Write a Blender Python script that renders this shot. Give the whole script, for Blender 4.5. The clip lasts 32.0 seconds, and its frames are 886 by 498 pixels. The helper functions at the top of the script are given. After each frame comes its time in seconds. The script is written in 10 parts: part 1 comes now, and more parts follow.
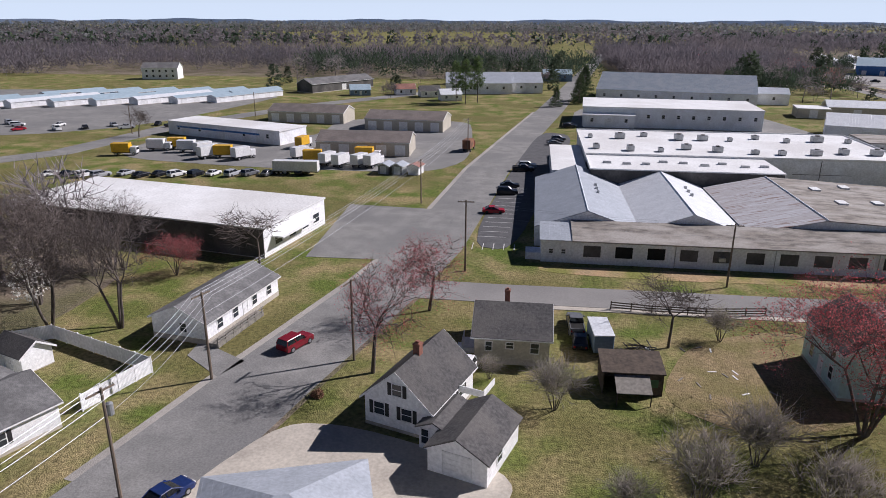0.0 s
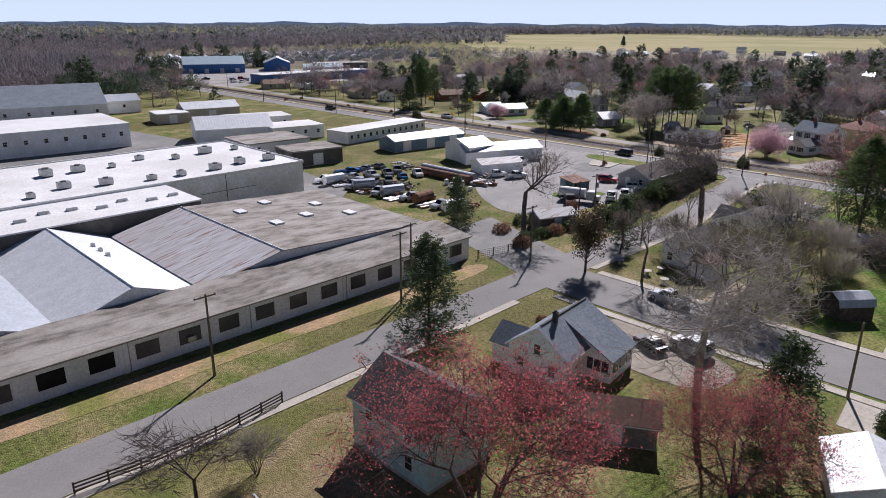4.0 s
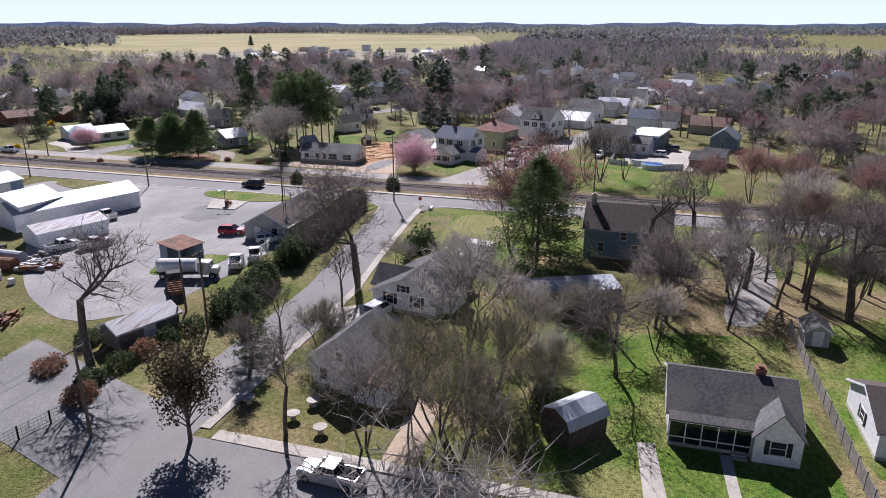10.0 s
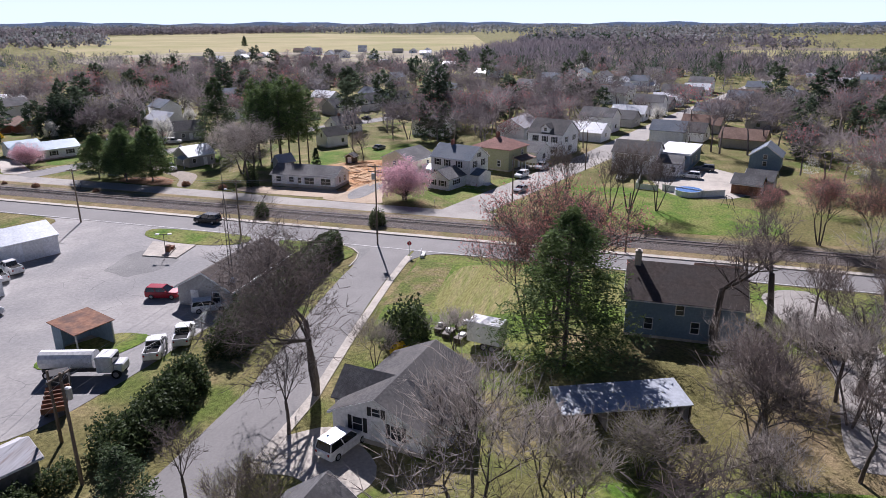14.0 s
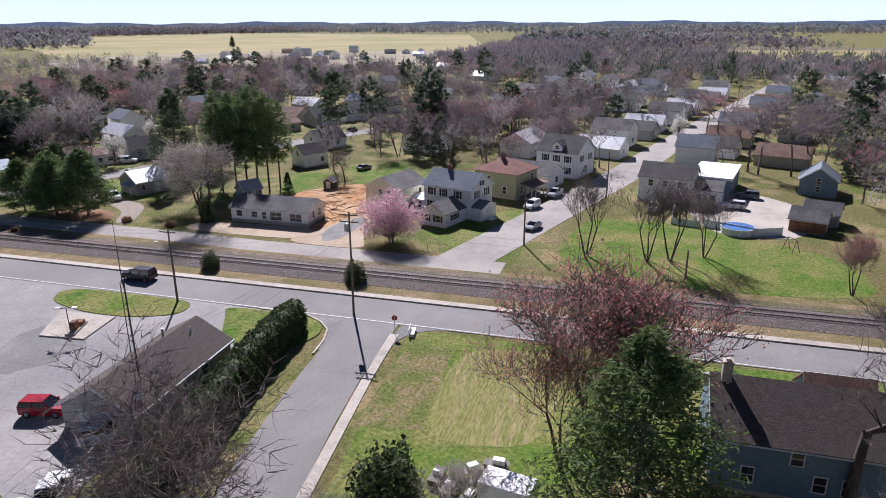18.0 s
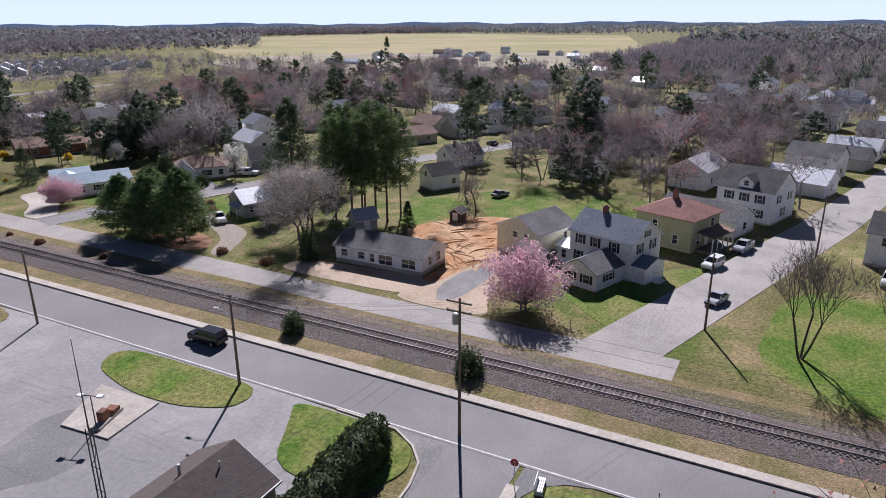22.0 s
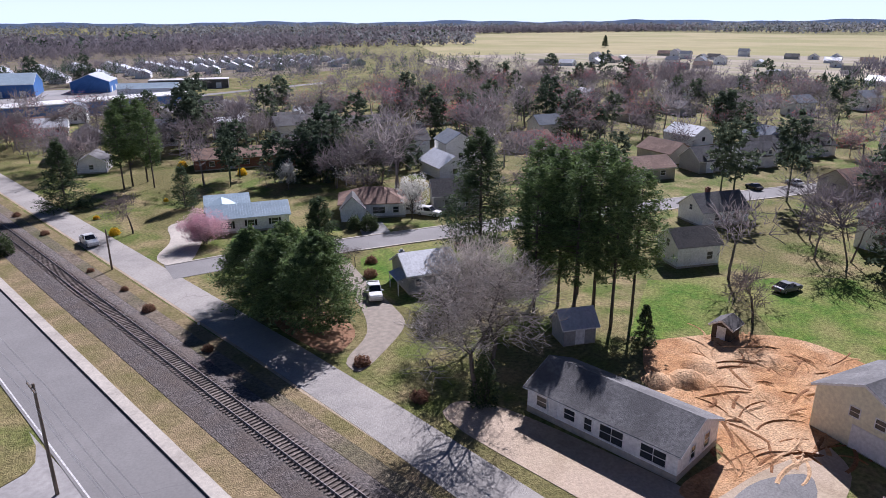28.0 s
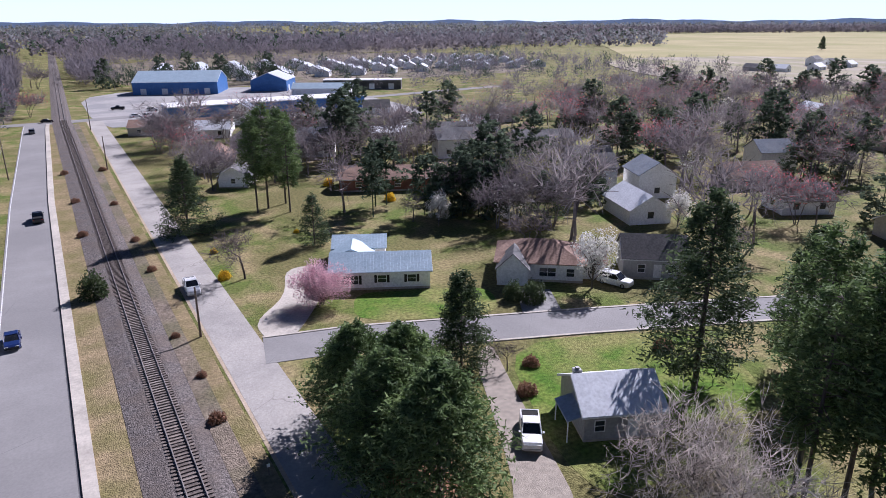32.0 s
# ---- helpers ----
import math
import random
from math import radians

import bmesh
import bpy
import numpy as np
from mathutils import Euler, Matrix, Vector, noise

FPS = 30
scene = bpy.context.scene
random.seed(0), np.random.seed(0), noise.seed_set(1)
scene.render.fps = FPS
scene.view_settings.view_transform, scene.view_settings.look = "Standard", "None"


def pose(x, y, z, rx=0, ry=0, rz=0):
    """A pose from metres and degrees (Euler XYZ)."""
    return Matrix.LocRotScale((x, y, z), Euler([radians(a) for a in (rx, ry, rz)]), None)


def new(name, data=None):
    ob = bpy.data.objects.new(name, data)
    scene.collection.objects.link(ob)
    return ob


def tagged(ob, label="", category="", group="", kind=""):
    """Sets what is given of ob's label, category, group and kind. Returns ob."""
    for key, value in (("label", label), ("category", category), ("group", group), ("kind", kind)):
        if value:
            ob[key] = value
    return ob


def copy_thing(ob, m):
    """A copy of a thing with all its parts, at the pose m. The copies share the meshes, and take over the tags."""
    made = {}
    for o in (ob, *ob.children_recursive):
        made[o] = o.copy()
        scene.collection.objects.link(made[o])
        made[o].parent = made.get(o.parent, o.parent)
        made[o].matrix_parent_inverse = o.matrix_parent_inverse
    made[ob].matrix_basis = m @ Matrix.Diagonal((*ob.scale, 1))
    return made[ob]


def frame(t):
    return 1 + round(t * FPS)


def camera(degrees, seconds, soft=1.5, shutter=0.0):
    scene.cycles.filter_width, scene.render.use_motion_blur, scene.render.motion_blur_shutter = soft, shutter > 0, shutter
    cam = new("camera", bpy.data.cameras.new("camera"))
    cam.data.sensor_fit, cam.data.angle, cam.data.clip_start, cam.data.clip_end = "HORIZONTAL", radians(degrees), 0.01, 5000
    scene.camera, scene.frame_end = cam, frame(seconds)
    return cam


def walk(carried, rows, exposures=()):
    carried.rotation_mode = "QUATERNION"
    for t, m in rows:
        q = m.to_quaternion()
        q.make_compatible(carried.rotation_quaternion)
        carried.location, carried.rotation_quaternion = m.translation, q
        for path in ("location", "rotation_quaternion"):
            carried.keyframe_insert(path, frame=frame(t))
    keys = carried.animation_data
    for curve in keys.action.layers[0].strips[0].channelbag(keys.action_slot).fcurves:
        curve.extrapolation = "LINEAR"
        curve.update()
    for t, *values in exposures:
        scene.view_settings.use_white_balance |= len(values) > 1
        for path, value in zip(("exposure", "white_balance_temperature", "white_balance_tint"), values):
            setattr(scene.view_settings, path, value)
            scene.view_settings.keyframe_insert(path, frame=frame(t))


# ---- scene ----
cam = camera(66.3, 32.0, soft=0.8)
METRES, EYE, TILT, LEAN, TURN = 249.2, 37.4, 0.0, 0.0, 6.7
ROWS = [
    (0.0, -0.0, -0.0, 0.0004, 0.79, -18.81, -0.2),
    (0.5, -0.0025, 0.0186, 0.0005, 0.85, -18.81, -0.17),
    (1.0, -0.0048, 0.037, 0.0008, 0.43, -18.83, -0.17),
    (1.5, -0.006, 0.055, 0.0008, -5.71, -18.78, -0.14),
    (2.0, -0.0061, 0.0723, 0.0008, -15.41, -18.74, -0.15),
    (2.5, -0.0045, 0.0884, 0.0009, -25.39, -18.71, -0.2),
    (3.0, -0.0003, 0.1034, 0.0008, -34.22, -18.68, -0.23),
    (3.5, 0.0066, 0.1173, 0.0004, -42.71, -18.59, -0.28),
    (4.0, 0.0165, 0.1282, 0.0003, -51.37, -18.57, -0.21),
    (4.5, 0.0274, 0.1374, 0.0001, -56.94, -18.56, -0.26),
    (6.5, 0.0796, 0.1612, -0.0003, -71.27, -18.5, -0.19),
    (7.0, 0.0947, 0.1653, -0.0005, -74.52, -18.5, -0.19),
    (7.5, 0.1102, 0.1685, -0.0008, -77.65, -18.51, -0.17),
    (8.0, 0.1261, 0.171, -0.001, -79.96, -18.53, -0.13),
    (8.5, 0.141, 0.1733, -0.001, -80.57, -18.54, -0.13),
    (9.0, 0.1571, 0.1754, -0.0011, -80.56, -18.55, -0.1),
    (9.5, 0.1729, 0.1775, -0.0012, -80.53, -18.56, -0.08),
    (10.0, 0.1884, 0.1801, -0.0014, -80.53, -18.56, -0.06),
    (10.5, 0.2036, 0.1825, -0.0015, -80.54, -18.58, -0.04),
    (11.0, 0.2188, 0.1848, -0.0016, -80.54, -18.58, -0.02),
    (11.5, 0.2342, 0.1869, -0.0016, -80.54, -18.57, -0.03),
    (12.0, 0.2491, 0.1883, -0.0019, -80.54, -18.59, -0.02),
    (12.5, 0.2637, 0.1898, -0.002, -80.53, -18.6, -0.01),
    (13.0, 0.2784, 0.1917, -0.0018, -80.51, -18.61, 0.01),
    (13.5, 0.2932, 0.1941, -0.0016, -80.51, -18.61, 0.03),
    (14.0, 0.3078, 0.1967, -0.0014, -80.57, -18.6, 0.06),
    (14.5, 0.3221, 0.1997, -0.001, -80.66, -18.61, 0.11),
    (16.5, 0.3803, 0.2079, -0.0005, -80.75, -18.63, 0.14),
    (17.0, 0.3945, 0.2108, -0.0005, -80.88, -18.64, 0.18),
    (17.5, 0.409, 0.2137, -0.0004, -80.98, -18.64, 0.19),
    (18.0, 0.4235, 0.2165, -0.0004, -81.07, -18.66, 0.16),
    (18.5, 0.4377, 0.2186, -0.0004, -81.05, -18.66, 0.2),
    (19.0, 0.4518, 0.2209, -0.0004, -80.75, -18.66, 0.23),
    (19.5, 0.4662, 0.2229, -0.0006, -80.26, -18.65, 0.26),
    (20.0, 0.4804, 0.225, -0.0007, -79.0, -18.65, 0.25),
    (20.5, 0.4944, 0.2276, -0.0002, -75.58, -18.65, 0.26),
    (21.0, 0.508, 0.2307, 0.0001, -71.9, -18.63, 0.23),
    (21.5, 0.5218, 0.235, 0.0002, -69.29, -18.62, 0.26),
    (22.0, 0.5365, 0.2402, 0.0002, -68.67, -18.6, 0.28),
    (22.5, 0.5518, 0.2459, 0.0001, -68.38, -18.59, 0.31),
    (23.0, 0.5665, 0.2521, 0.0001, -66.51, -18.59, 0.26),
    (23.5, 0.5812, 0.2584, 0.0003, -63.72, -18.62, 0.23),
    (24.0, 0.5954, 0.2647, 0.0006, -62.07, -18.63, 0.27),
    (24.5, 0.6083, 0.2715, 0.0008, -59.99, -18.64, 0.28),
    (25.0, 0.6206, 0.2787, 0.001, -55.65, -18.64, 0.26),
    (25.5, 0.6328, 0.2866, 0.0014, -53.46, -18.66, 0.28),
    (27.5, 0.6814, 0.3259, 0.0018, -52.76, -18.7, 0.27),
    (28.0, 0.6944, 0.3364, 0.0019, -51.49, -18.71, 0.27),
    (28.5, 0.7071, 0.3472, 0.0019, -49.5, -18.72, 0.24),
    (29.0, 0.7196, 0.3579, 0.0018, -47.37, -18.73, 0.22),
    (29.5, 0.7317, 0.3688, 0.0018, -45.27, -18.74, 0.23),
    (30.0, 0.7444, 0.3809, 0.0019, -43.59, -18.74, 0.22),
    (30.5, 0.7571, 0.3939, 0.0021, -42.15, -18.73, 0.24),
    (31.0, 0.7696, 0.4073, 0.0022, -40.68, -18.74, 0.24),
    (31.5, 0.7818, 0.4211, 0.0023, -38.8, -18.75, 0.23),
    (32.0, 0.7937, 0.4358, 0.0023, -36.88, -18.76, 0.24),
]
walk(cam, [(t, pose(0, 0, EYE, TILT, LEAN, TURN) @ pose(METRES * x, METRES * y, METRES * z, 90 + pitch, roll, yaw)) for t, x, y, z, yaw, pitch, roll in ROWS], exposures=[(0.0, 0.17, 6080, 21), (4.5, 0.24, 6000, 21), (7.0, 0.43, 5860, 23), (10.0, 0.54, 5880, 24), (17.0, 0.58, 5900, 24), (20.0, 0.5, 5880, 24), (22.5, 0.42, 5840, 24), (25.5, 0.45, 5800, 25), (29.0, 0.6, 5680, 26), (32.0, 0.66, 5620, 27)])

# ---- world, sun ----
SUN_AZ, SUN_EL = 27.5, 38.0
world = bpy.data.worlds.new("world")
scene.world = world
world.use_nodes = True
_n, _l = world.node_tree.nodes, world.node_tree.links
_sky = _n.new("ShaderNodeTexSky")
_sky.sky_type = "NISHITA"
_sky.sun_disc = False
_sky.sun_elevation = radians(SUN_EL)
_sky.sun_rotation = radians(90 - SUN_AZ)
_sky.air_density, _sky.dust_density, _sky.ozone_density = 0.9, 0.0, 3.0
_tint = _n.new("ShaderNodeMix")
_tint.data_type, _tint.blend_type = "RGBA", "MULTIPLY"
_tint.inputs[0].default_value = 1.0
_tint.inputs[7].default_value = (0.4, 0.46, 0.55, 1)
_l.new(_sky.outputs[0], _tint.inputs[6])
# bright white haze low over the horizon
_co, _sz, _rg, _hz = _n.new("ShaderNodeTexCoord"), _n.new("ShaderNodeSeparateXYZ"), _n.new("ShaderNodeMapRange"), _n.new("ShaderNodeMix")
_rg.interpolation_type = "SMOOTHSTEP"
_rg.inputs[1].default_value, _rg.inputs[2].default_value, _rg.inputs[3].default_value, _rg.inputs[4].default_value = 0.0, 0.19, 1.0, 0.0
_hz.data_type = "RGBA"
_hz.inputs[7].default_value = (13.0, 15.4, 17.0, 1)
_l.new(_co.outputs["Generated"], _sz.inputs[0])
_l.new(_sz.outputs[2], _rg.inputs[0])
_l.new(_rg.outputs[0], _hz.inputs[0])
_l.new(_tint.outputs[2], _hz.inputs[6])
_l.new(_hz.outputs[2], _n["Background"].inputs[0])
_n["Background"].inputs[1].default_value = 0.045
sun_data = bpy.data.lights.new("sun", "SUN")
sun_data.energy, sun_data.angle, sun_data.color = 5.0, radians(0.53), (1.0, 0.965, 0.9)
sun = new("sun", sun_data)
sun.rotation_euler = Euler((radians(90 - SUN_EL), 0, radians(SUN_AZ + 90)))


# ---- materials ----
def mat(name, c1, c2=None, scale=1.0, rough=0.8, metal=0.0, c3=None, scale2=0.12, bump=0.0, bscale=20.0, stripe=None, vary=0.0, spec=0.3, lo=0.35, hi=0.65, isl=0.0, stretch=(1, 1, 1), grain=0.14, gscale=3.0, trans=0.0, crack=None):
    """A material of two or three colours mixed by noise at two scales, with relief; stripe: (axis, spacing in m, depth) for boards or ribs."""
    m = bpy.data.materials.new(name)
    m.use_nodes = True
    n, l = m.node_tree.nodes, m.node_tree.links
    b = n["Principled BSDF"]
    b.inputs["Roughness"].default_value, b.inputs["Metallic"].default_value = rough, metal
    b.inputs["Specular IOR Level"].default_value = spec
    geo = n.new("ShaderNodeNewGeometry")
    tex = n.new("ShaderNodeTexCoord")
    mp = n.new("ShaderNodeMapping")
    mp.inputs["Scale"].default_value = stretch
    l.new(geo.outputs["Position"], mp.inputs[0])
    pos = mp.outputs[0]

    def mixc(f, a, c, kind="MIX"):
        x = n.new("ShaderNodeMix")
        x.data_type, x.blend_type = "RGBA", kind
        for s, v in ((0, f), (6, a), (7, c)):
            if isinstance(v, (tuple, float, int)):
                x.inputs[s].default_value = (*v, 1) if isinstance(v, tuple) else v
            else:
                l.new(v, x.inputs[s])
        return x.outputs[2]

    def noise_f(s, a, c, detail=5):
        t = n.new("ShaderNodeTexNoise")
        t.inputs["Scale"].default_value, t.inputs["Detail"].default_value = s, detail
        l.new(pos, t.inputs["Vector"])
        r = n.new("ShaderNodeMapRange")
        r.inputs[1].default_value, r.inputs[2].default_value = a, c
        l.new(t.outputs["Fac"], r.inputs[0])
        return r.outputs[0]

    col = c1
    if c2:
        col = mixc(noise_f(scale, lo, hi), c1, c2)
    if c3:
        col = mixc(noise_f(scale2, 0.42, 0.62), col, c3)
    if grain:
        g = n.new("ShaderNodeMapRange")
        g.inputs[3].default_value, g.inputs[4].default_value = 1 - grain, 1 + grain
        l.new(noise_f(gscale, 0.3, 0.7, 6), g.inputs[0])
        v = n.new("ShaderNodeCombineColor")
        for i in range(3):
            l.new(g.outputs[0], v.inputs[i])
        col = mixc(1.0, col, v.outputs[0], "MULTIPLY")
    if crack:
        cs, cw, cc = crack
        wob = n.new("ShaderNodeTexNoise")
        wob.inputs["Scale"].default_value = cs * 4
        l.new(geo.outputs["Position"], wob.inputs["Vector"])
        off = mixc(0.12 / cs, geo.outputs["Position"], wob.outputs["Color"], "ADD")
        vo = n.new("ShaderNodeTexVoronoi")
        vo.feature = "DISTANCE_TO_EDGE"
        vo.inputs["Scale"].default_value = cs
        l.new(off, vo.inputs["Vector"])
        r = n.new("ShaderNodeMapRange")
        r.inputs[1].default_value, r.inputs[2].default_value, r.inputs[3].default_value, r.inputs[4].default_value = cw * cs * 0.5, cw * cs, 1.0, 0.0
        l.new(vo.outputs["Distance"], r.inputs[0])
        gate = n.new("ShaderNodeMath")
        gate.operation = "MULTIPLY"
        l.new(r.outputs[0], gate.inputs[0])
        l.new(noise_f(cs * 0.7, 0.5, 0.6, 2), gate.inputs[1])
        col = mixc(gate.outputs[0], col, cc)
    if vary:
        oi = n.new("ShaderNodeObjectInfo")
        r = n.new("ShaderNodeMapRange")
        r.inputs[3].default_value, r.inputs[4].default_value = 1 - vary, 1 + vary
        l.new(oi.outputs["Random"], r.inputs[0])
        v = n.new("ShaderNodeCombineColor")
        for i in range(3):
            l.new(r.outputs[0], v.inputs[i])
        col = mixc(1.0, col, v.outputs[0], "MULTIPLY")
    if isl:
        r = n.new("ShaderNodeMapRange")
        r.inputs[3].default_value, r.inputs[4].default_value = 1 - isl, 1 + isl
        l.new(geo.outputs["Random Per Island"], r.inputs[0])
        v = n.new("ShaderNodeCombineColor")
        for i in range(3):
            l.new(r.outputs[0], v.inputs[i])
        col = mixc(1.0, col, v.outputs[0], "MULTIPLY")
    if isinstance(col, tuple):
        b.inputs["Base Color"].default_value = (*col, 1)
    else:
        l.new(col, b.inputs["Base Color"])
    if trans:
        tb = n.new("ShaderNodeBsdfTranslucent")
        ms = n.new("ShaderNodeMixShader")
        ms.inputs[0].default_value = trans
        if isinstance(col, tuple):
            tb.inputs[0].default_value = (*col, 1)
        else:
            l.new(col, tb.inputs[0])
        l.new(b.outputs[0], ms.inputs[1])
        l.new(tb.outputs[0], ms.inputs[2])
        l.new(ms.outputs[0], n["Material Output"].inputs[0])
    height = None
    if bump:
        height = noise_f(bscale, 0.2, 0.8, 3)
        dist = bump
    if stripe:
        axis, gap, dist = stripe
        sep = n.new("ShaderNodeSeparateXYZ")
        l.new(tex.outputs["Object"], sep.inputs[0])
        d = n.new("ShaderNodeMath")
        d.operation = "DIVIDE"
        d.inputs[1].default_value = gap
        l.new(sep.outputs[axis], d.inputs[0])
        fr = n.new("ShaderNodeMath")
        fr.operation = "FRACT"
        l.new(d.outputs[0], fr.inputs[0])
        height = fr.outputs[0]
    if height is not None:
        bp = n.new("ShaderNodeBump")
        bp.inputs["Strength"].default_value, bp.inputs["Distance"].default_value = 0.8, dist
        l.new(height, bp.inputs["Height"])
        l.new(bp.outputs[0], b.inputs["Normal"])
    return m


